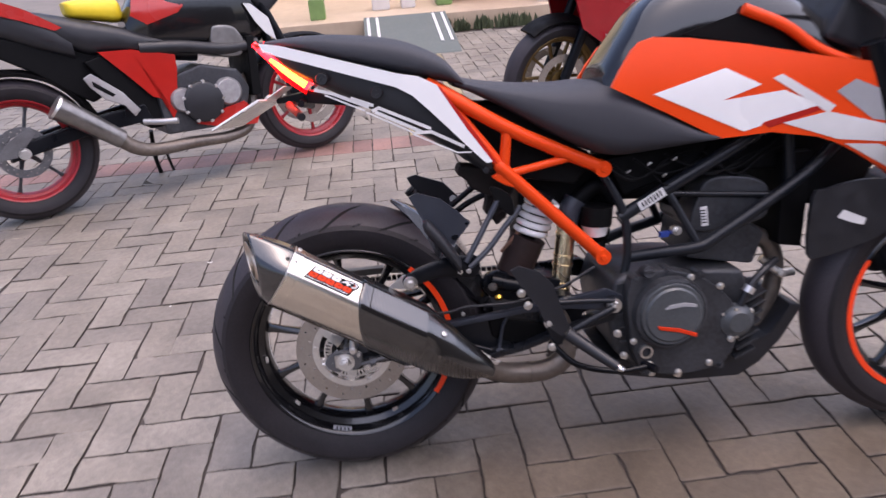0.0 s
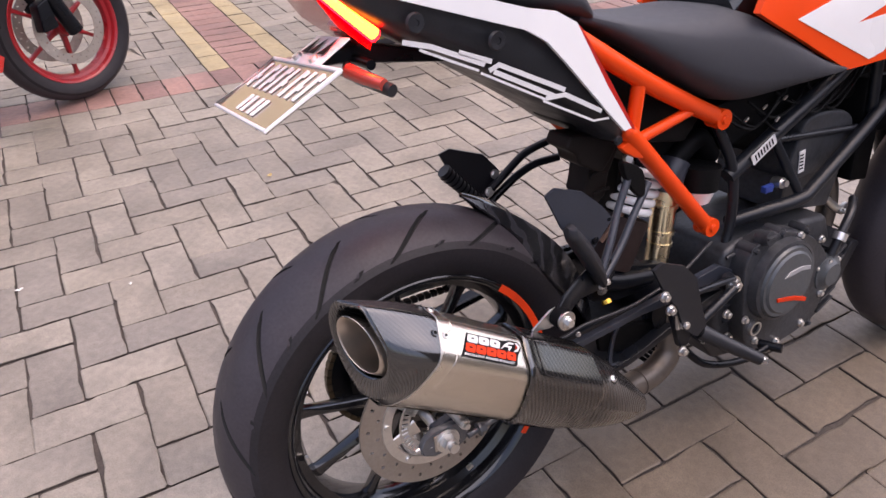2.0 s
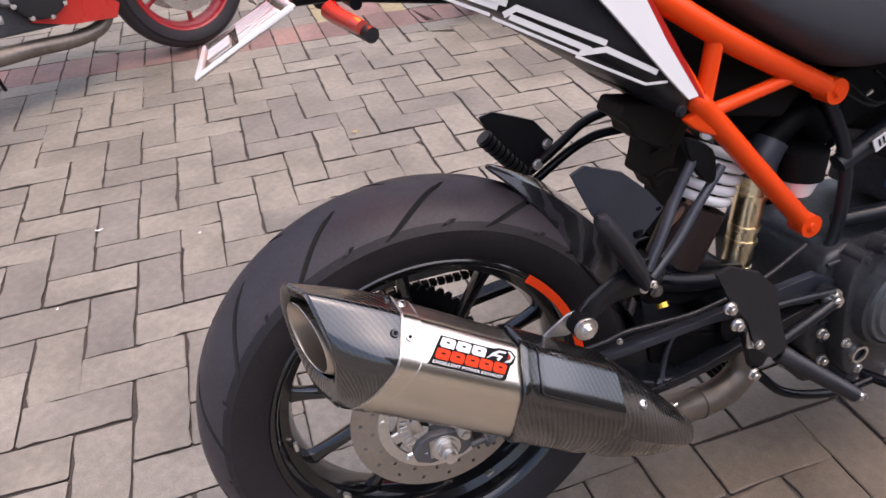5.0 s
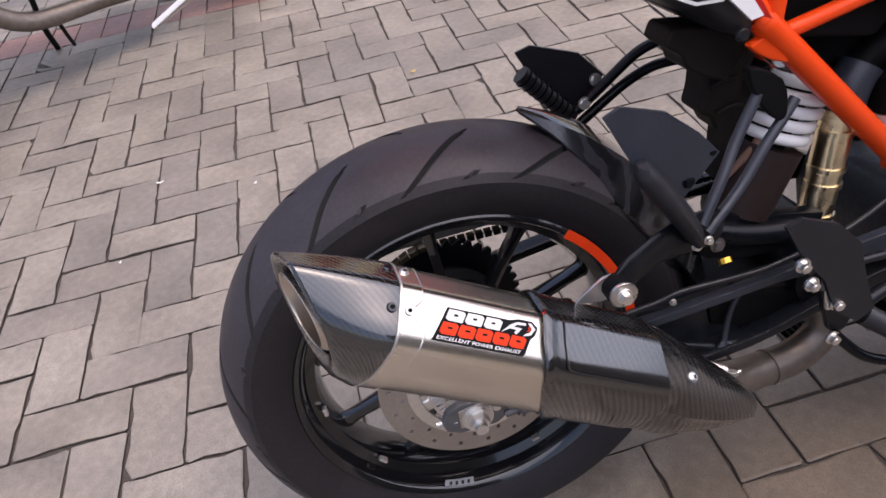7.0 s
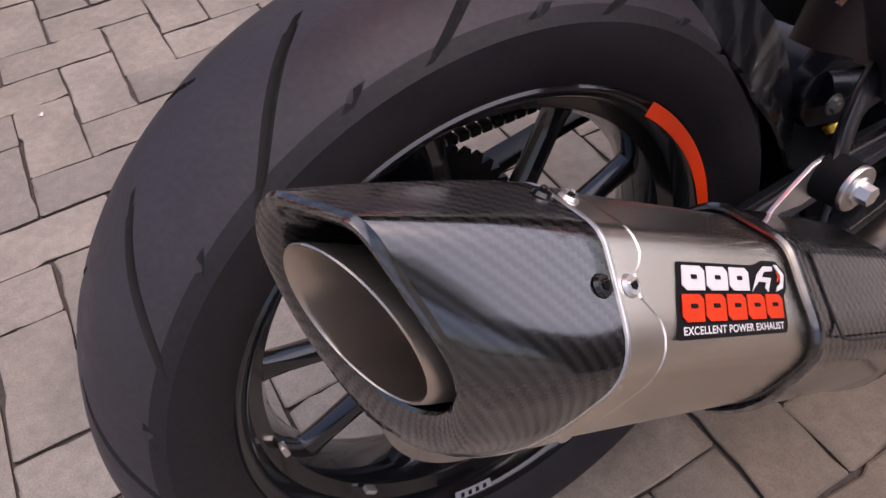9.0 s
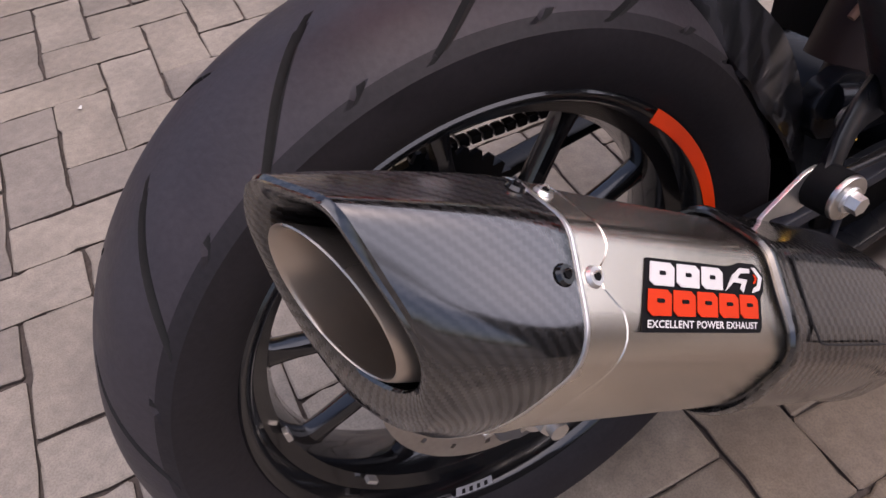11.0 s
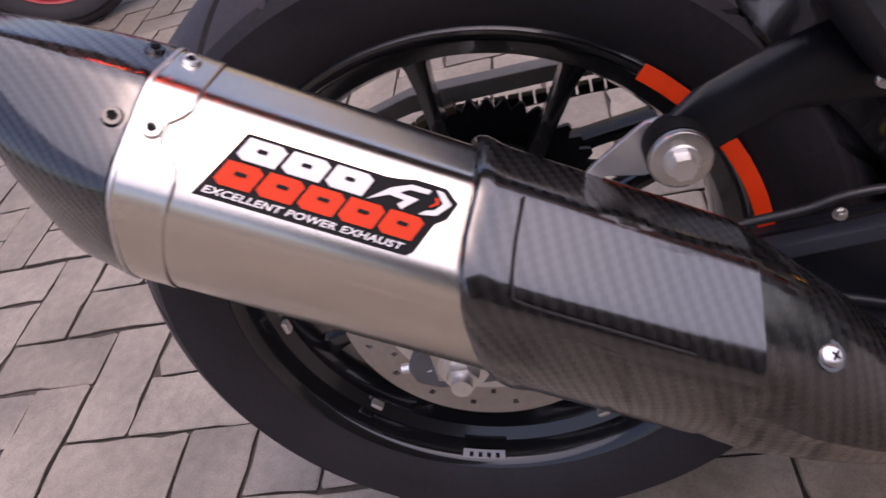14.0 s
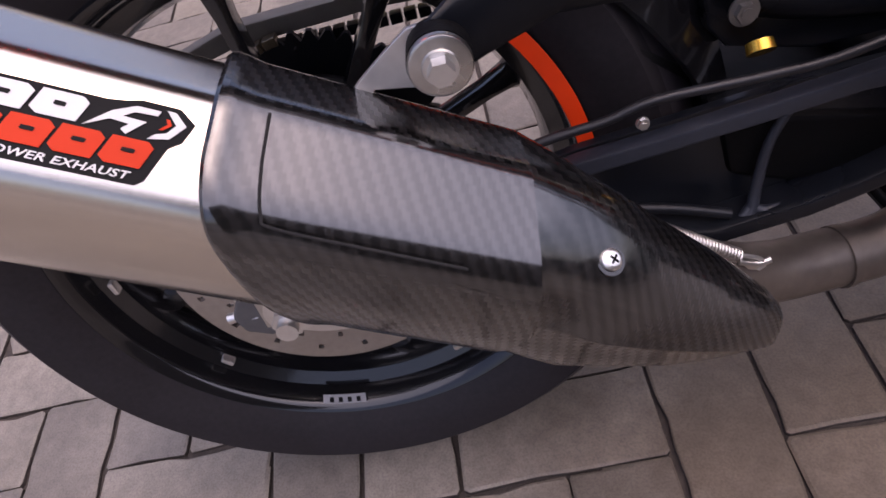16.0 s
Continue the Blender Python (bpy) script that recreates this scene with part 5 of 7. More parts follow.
part("fluid_reservoir", join(cyl((0.541, -0.052, 0.498), (0.541, -0.052, 0.522), 0.022, 0.031, 24, 0.004)), WHITE, bike, "pale plastic fluid reservoir")
part("reservoir_cap", cyl((0.541, -0.052, 0.522), (0.544, -0.052, 0.562), 0.034, 0.034, 24, 0.005), PLASTIC_DARK, bike, "black reservoir cap")
part("breather_hose", tube([(0.590, -0.03, 0.56), (0.555, -0.03, 0.60), (0.505, -0.025, 0.56), (0.490, -0.02, 0.50)], 0.018, 14), PLASTIC_DARK, bike)
gold = part("link_pipe", tube([(0.484, -0.040, 0.530), (0.476, -0.040, 0.480), (0.453, -0.046, 0.330)], 0.0205, 26, 12), GOLD, bike, "bronzed link pipe")
for q in (0.02, 0.10, 0.34, 0.45, 0.66, 0.72, 0.92):
    p = Vector((0.483, -0.040, 0.526)).lerp(Vector((0.454, -0.046, 0.335)), q)
    part("pipe_collar", cyl(p, p + Vector((-0.0008, 0, -0.006)), 0.0221, seg=28, b=0.001), GOLD, gold)
part("pipe_boot", tube([(0.505, -0.035, 0.575), (0.490, -0.038, 0.552), (0.484, -0.040, 0.528)], 0.0240, 18), GUARD, gold, "grey rubber boot")
sp0, sp1 = Vector((0.446, -0.034, 0.604)), Vector((0.356, -0.034, 0.412))
ax, u1, v1 = frame_of(sp1 - sp0)
helix = [sp0 + ax * (0.0158 * k / 17) + 0.031 * (math.cos(2 * math.pi * k / 17) * u1 + math.sin(2 * math.pi * k / 17) * v1) for k in range(22, 112)]
shock = part("shock_absorber", cyl(sp0 + ax * 0.01, sp1 + ax * 0.03, 0.017, seg=20), SATIN_BLACK, bike, "rear shock with white spring")
part("spring", tube(helix, 0.0068, 10, 2), WHITE, shock, "white coil spring")
part("canister", cyl(sp0 + ax * 0.110, sp0 + ax * 0.195, 0.0385, 0.0375, 36, 0.005), RUST, shock, "dark brown shock sleeve")
mud = part("inner_mudguard", prism([(0.318, 0.601), (0.322, 0.630), (0.385, 0.630), (0.3635, 0.588), (0.3566, 0.551), (0.334, 0.534), (0.324, 0.555), (0.310, 0.563), (0.316, 0.584)], -0.032, 0.015, 0.006, 3), MUDDY, bike, "muddy black inner mudguard")
part("mudguard_flap", prism([(0.384, 0.600), (0.398, 0.600), (0.386, 0.43), (0.372, 0.43)], -0.030, 0.065, 0.005), PLASTIC_DARK, mud)
part("mudguard_box", prism([(0.2535, 0.660), (0.2615, 0.6772), (0.3193, 0.667), (0.352, 0.645), (0.3417, 0.628), (0.3239, 0.6068), (0.2999, 0.6169), (0.2785, 0.6304), (0.2741, 0.6454)], -0.062, -0.010, 0.005, 3), MUDDY, mud)
for px, pz in ((0.322, 0.592), (0.330, 0.560)):
    part("mudguard_rib", tube([(px, -0.034, pz), (px + 0.014, -0.036, pz + 0.006), (px + 0.030, -0.034, pz + 0.004)], 0.003, 8), MUDDY, mud)
# plain brown strip, drawn as a tapered tube
part("mudguard_strap", tube([(0.382, -0.045, 0.524), (0.364, -0.047, 0.508), (0.337, -0.045, 0.481)], (0.0060, 0.0035), 10), BROWN_STRIP, mud, "strap caked with dry mud")
part("mudguard_clip", box(0.372, -0.075, 0.640, 0.008, 0.012, 0.022, 0.002, Matrix.Rotation(radians(25), 4, "Y")), STEEL, mud)
part("link_arm", join(tube([(0.31, -0.062, 0.425), (0.36, -0.066, 0.410), (0.42, -0.068, 0.40)], 0.016, 14), prism([(0.306, 0.388), (0.293, 0.404), (0.290, 0.424), (0.302, 0.440), (0.322, 0.446), (0.345, 0.440), (0.46, 0.410), (0.45, 0.372), (0.36, 0.372)], -0.066, -0.045, 0.004)), SATIN_BLACK, bike)
part("link_bolt", bolt((0.3095, -0.080, 0.4175), (0, -1, 0), 0.0066, 0.006, 1.4), DULL_STEEL, bike)
part("filler_cap", cyl((0.3200, -0.083, 0.3890), (0.3200, -0.0785, 0.3940), 0.0088, 0.0084, 22, 0.001), BRASS, bike, "small brass cap")

# rider's footrest and brake pedal
rs = part("footrest_plate", shell([(0.335, 0.478), (0.352, 0.486), (0.392, 0.470), (0.418, 0.442), (0.432, 0.392), (0.448, 0.345), (0.430, 0.330), (0.402, 0.352), (0.384, 0.400), (0.360, 0.430)], lambda x, z: -0.168 - 0.10 * (x - 0.38), 0.006), PLASTIC, bike, "matt black heel plate")
part("footrest_bracket", join(prism([(0.385, 0.402), (0.410, 0.404), (0.440, 0.372), (0.452, 0.335), (0.436, 0.300), (0.418, 0.300)], -0.152, -0.138, 0.003), tube([(0.405, -0.145, 0.392), (0.48, -0.142, 0.388), (0.552, -0.136, 0.378)], 0.0055, 12), tube([(0.440, -0.146, 0.318), (0.50, -0.146, 0.346), (0.552, -0.142, 0.366)], 0.0080, 12), cyl((0.552, -0.120, 0.367), (0.552, -0.138, 0.367), 0.017, 0.015, 24, 0.002)), FRAME, rs)
part("footrest", tube([(0.445, -0.165, 0.330), (0.49, -0.195, 0.298), (0.528, -0.222, 0.272)], (0.0135, 0.0105), 14), PLASTIC, rs, "black rubber footrest")
part("footrest_tip", bolt((0.530, -0.223, 0.271), (0.8, -0.4, -0.3), 0.006, 0.010, 1.2), STEEL, rs)
part("brake_pedal", join(tube([(0.415, -0.158, 0.305), (0.46, -0.172, 0.262), (0.54, -0.18, 0.240), (0.612, -0.18, 0.242)], 0.0065, 10), cyl((0.602, -0.165, 0.242), (0.616, -0.202, 0.244), 0.008, seg=14, b=0.001)), SATIN_BLACK, rs, "black brake pedal")
for p in ((0.364, -0.172, 0.405), (0.412, -0.160, 0.303), (0.446, -0.158, 0.335), (0.405, -0.165, 0.36), (0.352, -0.170, 0.432)):
    part("rearset_bolt", bolt(p, (0, -1, 0), 0.0065, 0.009, 1.35), STEEL, rs)
part("return_spring", tube([Vector((0.43 + 0.0007 * k, -0.162 + 0.006 * math.cos(k * 1.1), 0.352 - 0.0012 * k + 0.006 * math.sin(k * 1.1))) for k in range(40)], 0.0013, 6, 2), STEEL, rs)
part("pedal_rod", tube([(0.405, -0.155, 0.345), (0.40, -0.15, 0.395), (0.385, -0.14, 0.43)], 0.004, 8), STEEL, rs)
part("catalyst_box", prism([(0.292, 0.355), (0.440, 0.318), (0.447, 0.305), (0.430, 0.285), (0.40, 0.283), (0.340, 0.288), (0.300, 0.305)], -0.090, 0.06, 0.006), PLASTIC_DARK, bike, "black silencer box")
for k in range(8):
    part("box_rib", box(0.446 - 0.002 * k, -0.06, 0.288 - 0.010 * k, 0.008, 0.07, 0.004, 0.001), SATIN_BLACK, bike)

# tail, seat and tank


def body_ring(x, top, bot, hw, n=22, sq=3.0):
    """A rounded cross-section of seat, tail or tank."""
    zc, hz = (top + bot) / 2, (top - bot) / 2
    out = []
    for k in range(n):
        a1 = 2 * math.pi * k / n
        ca, sa = math.cos(a1), math.sin(a1)
        out.append(Vector((x, hw * math.copysign(abs(ca) ** (2 / sq), ca), zc + hz * math.copysign(abs(sa) ** (2 / sq), sa))))
    return out


def body(stations, n=28, sq=3.0, fine=4):
    st = [Vector((a, b, c)) for a, b, c, _ in stations]
    hw = [Vector((s[3], 0, 0)) for s in stations]
    a, b = smooth_path(st, fine), smooth_path(hw, fine)
    return loft([body_ring(p.x, p.y, p.z, max(0.004, w.x), n, sq) for p, w in zip(a, b)])


tail = part("tail_body", body([(-0.095, 0.940, 0.915, 0.050), (-0.03, 0.930, 0.876, 0.075), (0.083, 0.900, 0.812, 0.098), (0.16, 0.868, 0.765, 0.107), (0.253, 0.805, 0.703, 0.110), (0.30, 0.735, 0.668, 0.107), (0.322, 0.70, 0.658, 0.10)], 28, 4.0), PLASTIC, bike, "black tail fairing")


def tail_y(x, z):
    if x < 0.0:
        return -(0.080 + (x + 0.1) * 0.15)
    return -(0.095 + min(0.022, x * 0.14))


part("tail_panel", shell([(-0.093, 0.944), (-0.055, 0.937), (0.045, 0.905), (0.151, 0.871), (0.192, 0.862), (0.224, 0.844), (0.275, 0.757), (0.320, 0.690), (0.308, 0.688), (0.285, 0.712), (0.208, 0.797), (0.178, 0.828), (0.149, 0.846), (0.045, 0.882), (-0.057, 0.917), (-0.088, 0.929)], lambda x, z: tail_y(x, z) - 0.004, 0.006), WHITE, tail, "white tail side panel")
part("tail_edge", shell([(0.224, 0.843), (0.232, 0.838), (0.288, 0.752), (0.330, 0.684), (0.321, 0.688), (0.275, 0.756)], lambda x, z: tail_y(x, z) - 0.002, 0.004), RED_PAINT, tail)


def on_tail(x, z):
    return Vector((x, tail_y(x, z) - 0.0015, z))


bold = [[(-0.003, 0.8535), (0.030, 0.844), (0.095, 0.814)], [(0.063, 0.833), (0.104, 0.816)], [(0.100, 0.806), (0.113, 0.811), (0.207, 0.764)], [(0.106, 0.804), (0.189, 0.760)],
        [(0.176, 0.759), (0.207, 0.758), (0.268, 0.724)]]
thin = [[(0.016, 0.8425), (0.087, 0.808)], [(0.089, 0.805), (0.176, 0.758)], [(0.172, 0.757), (0.254, 0.714), (0.281, 0.712)]]
part("model_decal", join(strokes(bold, 0.0060, on_tail), strokes(thin, 0.0030, on_tail)), WHITE_TAPE, tail, "silver 250 number decal")
for p in ((0.112, -0.1115, 0.839), (0.014, -0.0985, 0.872)):
    part("tail_screw", join(lathe([(0, 0.004), (-0.003, 0.004), (-0.003, 0.010), (0, 0.012)], p, 28), cyl(p, (p[0], p[1] - 0.002, p[2]), 0.004, seg=6)), PLASTIC, tail)
part("tail_screw", bolt((0.308, -0.108, 0.672), (0, -1, 0), 0.006, 0.003, 1.2, False), PLASTIC, tail)
lamp = part("tail_lamp", loft([[Vector((x, w * y, z)) for x, z, y in ((-0.108, 0.946, -1), (-0.086, 0.940, -1), (-0.015, 0.868, -0.85), (-0.022, 0.842, -0.8), (-0.062, 0.876, -0.95))] for w in (0.062, 0.02, -0.02, -0.062)]), LENS_RED, tail, "red tail lamp lens")
for sg in (-1, 1):
    part("light_strip", tube([(-0.106, 0.052 * sg, 0.944), (-0.085, 0.058 * sg, 0.922), (-0.050, 0.060 * sg, 0.888), (-0.016, 0.054 * sg, 0.858)], (0.0055, 0.0085), 12), TAIL_GLOW, lamp, "lit red light strip")
part("light_core", tube([(-0.078, -0.062, 0.914), (-0.048, -0.066, 0.886), (-0.020, -0.062, 0.862)], (0.0042, 0.0070), 12), AMBER_GLOW, lamp, "bright amber light core")
holder = part("plate_holder", join(prism([(-0.02, 0.848), (0.09, 0.818), (0.09, 0.806), (-0.05, 0.828), (-0.085, 0.828), (-0.085, 0.838)], -0.022, 0.022, 0.003), cyl((-0.032, -0.070, 0.830), (-0.032, 0.070, 0.830), 0.006, seg=12)), SATIN_BLACK, tail, "black number plate holder")
pm = Matrix.Translation((-0.094, -0.0255, 0.836)) @ Matrix.Rotation(radians(1.3), 4, "Z") @ Matrix.Rotation(radians(-26.7), 4, "Y") @ Matrix.Rotation(radians(-5.5), 4, "X")


def plate_part(name, bm, mat, label=""):
    bmesh.ops.transform(bm, matrix=pm, verts=bm.verts)
    return part(name, bm, mat, holder, label)


plate_part("number_plate", box(-0.050, 0, 0, 0.100, 0.250, 0.0015, 0.0006), PLATE, "dark number plate with pale characters")
rim_pts = [(-0.002, -0.1235), (-0.002, 0.1235), (-0.098, 0.1235), (-0.098, -0.1235), (-0.002, -0.1235)]
plate_part("plate_rim", tube([(x, y, 0.0015) for x, y in rim_pts], 0.0026, 8, curved=False), WHITE, "white raised rim")
for k in range(8):
    y = 0.100 - 0.0265 * k - (0.006 if k > 0 else 0) - (0.006 if k > 4 else 0)
    plate_part("plate_bar", box(-0.033, y, 0.0022, 0.044, 0.0085, 0.0016, 0.0006), WHITE)
    plate_part("plate_bar", box(-0.033 + (0.015 if k % 2 else -0.004), y - 0.006, 0.0022, 0.009, 0.010, 0.0016, 0.0006), WHITE)
for k in range(4):
    plate_part("plate_bar", box(-0.077, 0.032 - 0.020 * k - (0.008 if k > 1 else 0), 0.0022, 0.026, 0.011, 0.0016, 0.0006), WHITE)
bracket = plate_part("plate_bracket", prism([(-0.004, 0.0015), (0.044, 0.0035), (0.044, 0.0055), (-0.004, 0.0035)], -0.058, 0.050, 0.0006), WHITE, "white plate bracket")
for y0, sg in ((-0.034, 1), (0.0, -1), (0.024, 1)):
    hole = bmesh.new()
    hole.faces.new([hole.verts.new(v) for v in ((0.012, y0 - 0.012, 0.0062), (0.040, y0 + 0.002 * sg, 0.0068), (0.012, y0 + 0.012, 0.0062))])
    plate_part("bracket_slot", hole, PLASTIC_DARK)
for sg in (-1, 1):
    plate_part("plate_bolt", cyl((0.004, 0.03 * sg, 0.003), (0.004, 0.03 * sg, 0.009), 0.006, seg=16), STEEL)
for sg in (-1, 1):
    ind = part("indicator", tube([(-0.050, 0.040 * sg, 0.828), (-0.056, 0.066 * sg, 0.822)], 0.0055, 10, curved=False), PLASTIC, tail, "slim indicator")
    part("indicator_lens", tube([(-0.056, 0.058 * sg, 0.826), (-0.051, 0.076 * sg, 0.822), (-0.043, 0.096 * sg, 0.818), (-0.037, 0.110 * sg, 0.815)], (0.0092, 0.0070), 14), AMBER, ind, "red-orange indicator lens")
    part("indicator_back", tube([(-0.047, 0.062 * sg, 0.818), (-0.038, 0.092 * sg, 0.813), (-0.030, 0.116 * sg, 0.808)], (0.0080, 0.0075), 12), PLASTIC, ind)

part("rider_seat", body([(0.262, 0.850, 0.832, 0.080), (0.30, 0.840, 0.815, 0.094), (0.36, 0.828, 0.780, 0.106), (0.46, 0.818, 0.715, 0.116), (0.56, 0.815, 0.667, 0.124), (0.64, 0.775, 0.668, 0.134), (0.72, 0.722, 0.680, 0.141), (0.785, 0.696, 0.690, 0.140)], 32, 3.2), VINYL, bike, "dark grained rider seat")
part("pillion_seat", body([(-0.098, 0.946, 0.940, 0.048), (-0.03, 0.951, 0.925, 0.074), (0.053, 0.948, 0.895, 0.090), (0.16, 0.930, 0.862, 0.103), (0.237, 0.895, 0.845, 0.104), (0.268, 0.862, 0.836, 0.096), (0.280, 0.845, 0.832, 0.085)], 32, 2.8), VINYL, bike, "dark grained pillion seat")


def tank_y(x, z):
    out = 0.126 + 0.030 * max(0, min(1, (x - 0.60) / 0.35)) + 0.015 * max(0, min(1, (x - 0.95) / 0.2))
    if z > 0.77:
        out -= 0.020 * ((z - 0.77) / 0.12) ** 2
    if z < 0.70:
        out -= 0.02 * ((0.70 - z) / 0.1) ** 2
    return -out


tank_side = [(0.556, 0.808), (0.575, 0.838), (0.600, 0.872), (0.618, 0.886), (0.645, 0.893), (0.708, 0.886), (0.817, 0.866), (0.970, 0.830), (1.05, 0.815), (1.13, 0.770), (1.24, 0.665), (1.23, 0.58), (1.16, 0.560), (1.119, 0.588), (1.075, 0.618), (1.031, 0.645), (0.995, 0.665), (0.957, 0.680), (0.915, 0.692), (0.865, 0.697), (0.800, 0.694), (0.765, 0.693), (0.66, 0.752)]
tank = part("fuel_tank", body([(0.555, 0.835, 0.74, 0.080), (0.60, 0.90, 0.72, 0.090), (0.66, 0.965, 0.71, 0.096), (0.76, 1.00, 0.70, 0.100), (0.88, 0.985, 0.70, 0.102), (0.98, 0.93, 0.70, 0.10), (1.06, 0.86, 0.70, 0.09)], 32, 3.0), GLOSS_BLACK, bike, "gloss black tank top")
for sg in (-1, 1):
    part("tank_panel", shell(tank_side, (lambda s: lambda x, z: -s * tank_y(x, z))(sg), 0.012), ORANGE, tank, "orange tank side panel")
part("tank_rib", tube([(0.82, -0.104, 0.930), (0.90, -0.110, 0.893), (0.965, -0.118, 0.845), (1.03, -0.125, 0.815), (1.14, -0.13, 0.775)], 0.011, 12), ORANGE, tank)
part("tank_recess", shell([(0.70, 0.893), (0.82, 0.925), (0.90, 0.885), (0.955, 0.838), (0.82, 0.870)], lambda x, z: -0.1025, 0.004), PLASTIC_DARK, tank)
decals = [([(0.636, 0.789), (0.773, 0.826), (0.841, 0.790), (0.768, 0.766), (0.885, 0.776), (0.955, 0.742), (0.848, 0.718), (0.842, 0.711), (0.810, 0.703)], WHITE, "white tank graphic"),
          ([(0.885, 0.713), (0.972, 0.728), (1.10, 0.690), (1.12, 0.655), (0.995, 0.672)], WHITE_TAPE, "pale grey tank graphic"),
          ([(0.862, 0.800), (0.880, 0.806), (0.985, 0.738), (0.972, 0.724)], WHITE_TAPE, "pale grey tank stripe"),
          ([(0.985, 0.765), (1.02, 0.785), (1.13, 0.735), (1.13, 0.695), (1.06, 0.705)], GREY_TAPE, "dark grey tank graphic"),
          ([(1.01, 0.662), (1.08, 0.655), (1.14, 0.625), (1.11, 0.604)], WHITE_TAPE, "pale grey tank graphic")]
for o, m, lb in decals:
    part("tank_decal", shell(o, lambda x, z: tank_y(x, z) - 0.0012, 0.0006), m, tank, lb)
part("decal_edge", shell([(0.845, 0.716), (0.955, 0.741), (0.972, 0.736), (0.86, 0.706)], lambda x, z: tank_y(x, z) - 0.0009, 0.0004), RED_PAINT, tank)

# front end
FX, FY, FZ = 1.290, -0.088, 0.285
fw = build_wheel(bike, "front_wheel", (FX, FY, FZ), 0.055, 0.293, 0.218, False, 10, 20.0, GLOSS_BLACK, RUBBER, "gloss black ten-spoke front wheel", 160)
part("rim_decal", lathe([(-0.0440, 0.2085), (-0.0446, 0.2095), (-0.0446, 0.2195), (-0.0440, 0.2205)], (FX, FY, FZ), 60, 148.0, 240.0), ORANGE_DECAL, fw, "orange reflective rim stripe")
for sg in (-1, 1):
    part("fork_leg", join(cyl((1.23, FY + 0.085 * sg, 0.33), (1.06, FY * 0.7 + 0.085 * sg, 0.85), 0.026, seg=20), cyl((1.29, FY + 0.085 * sg, 0.285), (1.21, FY + 0.085 * sg, 0.40), 0.024, seg=20)), SATIN_BLACK, bike, "black upside-down fork leg")
shroud = part("radiator_shroud", shell(round_outline([(0.955, 0.5585), (0.9835, 0.573), (1.06, 0.5845), (1.13, 0.572), (1.16, 0.52), (1.108, 0.464), (1.037, 0.442), (0.9835, 0.430), (0.952, 0.440)], 3), lambda x, z: -0.158, 0.010), PLASTIC, bike, "black radiator shroud")
part("shroud_mark", shell([(1.008, 0.512), (1.020, 0.527), (1.070, 0.504), (1.066, 0.490), (1.040, 0.498)], lambda x, z: -0.1600, 0.0008), WHITE_TAPE, shroud, "small white mark")
part("front_mudguard", lathe([(-0.062, 0.296), (-0.066, 0.305), (-0.05, 0.318), (0.05, 0.318), (0.066, 0.305), (0.062, 0.296), (0.048, 0.312), (-0.048, 0.312)], (FX, FY, FZ), 30, 60.0, 128.0), PLASTIC, bike, "black front mudguard")
part("headlamp_housing", join(prism([(0.98, 0.86), (1.05, 0.83), (1.16, 0.79), (1.22, 0.85), (1.15, 0.98), (1.05, 0.99)], -0.11, 0.08, 0.02), tube([(1.02, -0.36, 0.98), (1.04, -0.20, 0.97), (1.07, -0.05, 0.95), (1.05, 0.2, 0.98)], 0.012, 12)), PLASTIC, bike, "black handlebar and headlamp housing")
for k in range(6):
    part("cable", tube([(1.02 + 0.02 * k, -0.10, 0.95 - 0.01 * k), (1.08 + 0.01 * k, -0.15, 0.88), (1.06, -0.12, 0.80)], 0.004, 8), PLASTIC, bike)


# ---- the red and black motorcycle behind ----
red = thing("motorcycle", "red and black naked motorcycle with red wheels parked on block paving", "motorcycle", pose(-1.489, 1.835, 0.001, 0, 0, 28.7) @ pose(0, 0, 0, -6))
RC, RF = (0.03, 0.0, 0.310), (1.405, 0.0, 0.295)
w1 = build_wheel(red, "rear_wheel", RC, 0.085, 0.310, 0.222, False, 6, 10.0, RED_RIM, RUBBER, "black wheel with a red rim", 120, CAST)
w2 = build_wheel(red, "front_wheel", RF, 0.060, 0.295, 0.222, False, 6, 30.0, RED_RIM, RUBBER, "red six-spoke front wheel", 120)
for y in (-0.07, 0.07):
    part("brake_disc", holed_disc(RF, y, 0.145, 0.105, 0.004, 20), DISC_STEEL, w2, "drilled front brake disc")
part("brake_disc", holed_disc(RC, -0.095, 0.11, 0.075, 0.004, 16), CAST_GREY, w1, "drilled rear brake disc")
part("brake_caliper", prism([(1.27, 0.30), (1.28, 0.40), (1.33, 0.42), (1.34, 0.31)], -0.12, -0.06, 0.008), SATIN_BLACK, w2, "black brake caliper")
part("swingarm", join(prism([(-0.03, 0.28), (-0.03, 0.34), (0.30, 0.40), (0.56, 0.42), (0.58, 0.34), (0.30, 0.33)], -0.135, -0.10, 0.008), prism([(-0.03, 0.28), (-0.03, 0.34), (0.56, 0.42), (0.58, 0.34)], 0.10, 0.135, 0.008)), SATIN_BLACK, red, "black swingarm")
part("axle_nut", bolt((0.03, -0.136, 0.310), (0, -1, 0), 0.018, 0.02, 1.4), STEEL, red)
part("axle_plate", prism([(-0.09, 0.30), (-0.02, 0.37), (0.08, 0.42), (0.09, 0.38), (0.0, 0.30)], -0.142, -0.136, 0.002), CAST_GREY, red, "grey brake bracket")
ex2 = part("silencer", tube([(0.20, -0.165, 0.475), (0.255, -0.162, 0.43), (0.33, -0.158, 0.365), (0.42, -0.15, 0.285)], (0.053, 0.042), 26), DULL_STEEL, red, "short brushed grey silencer")
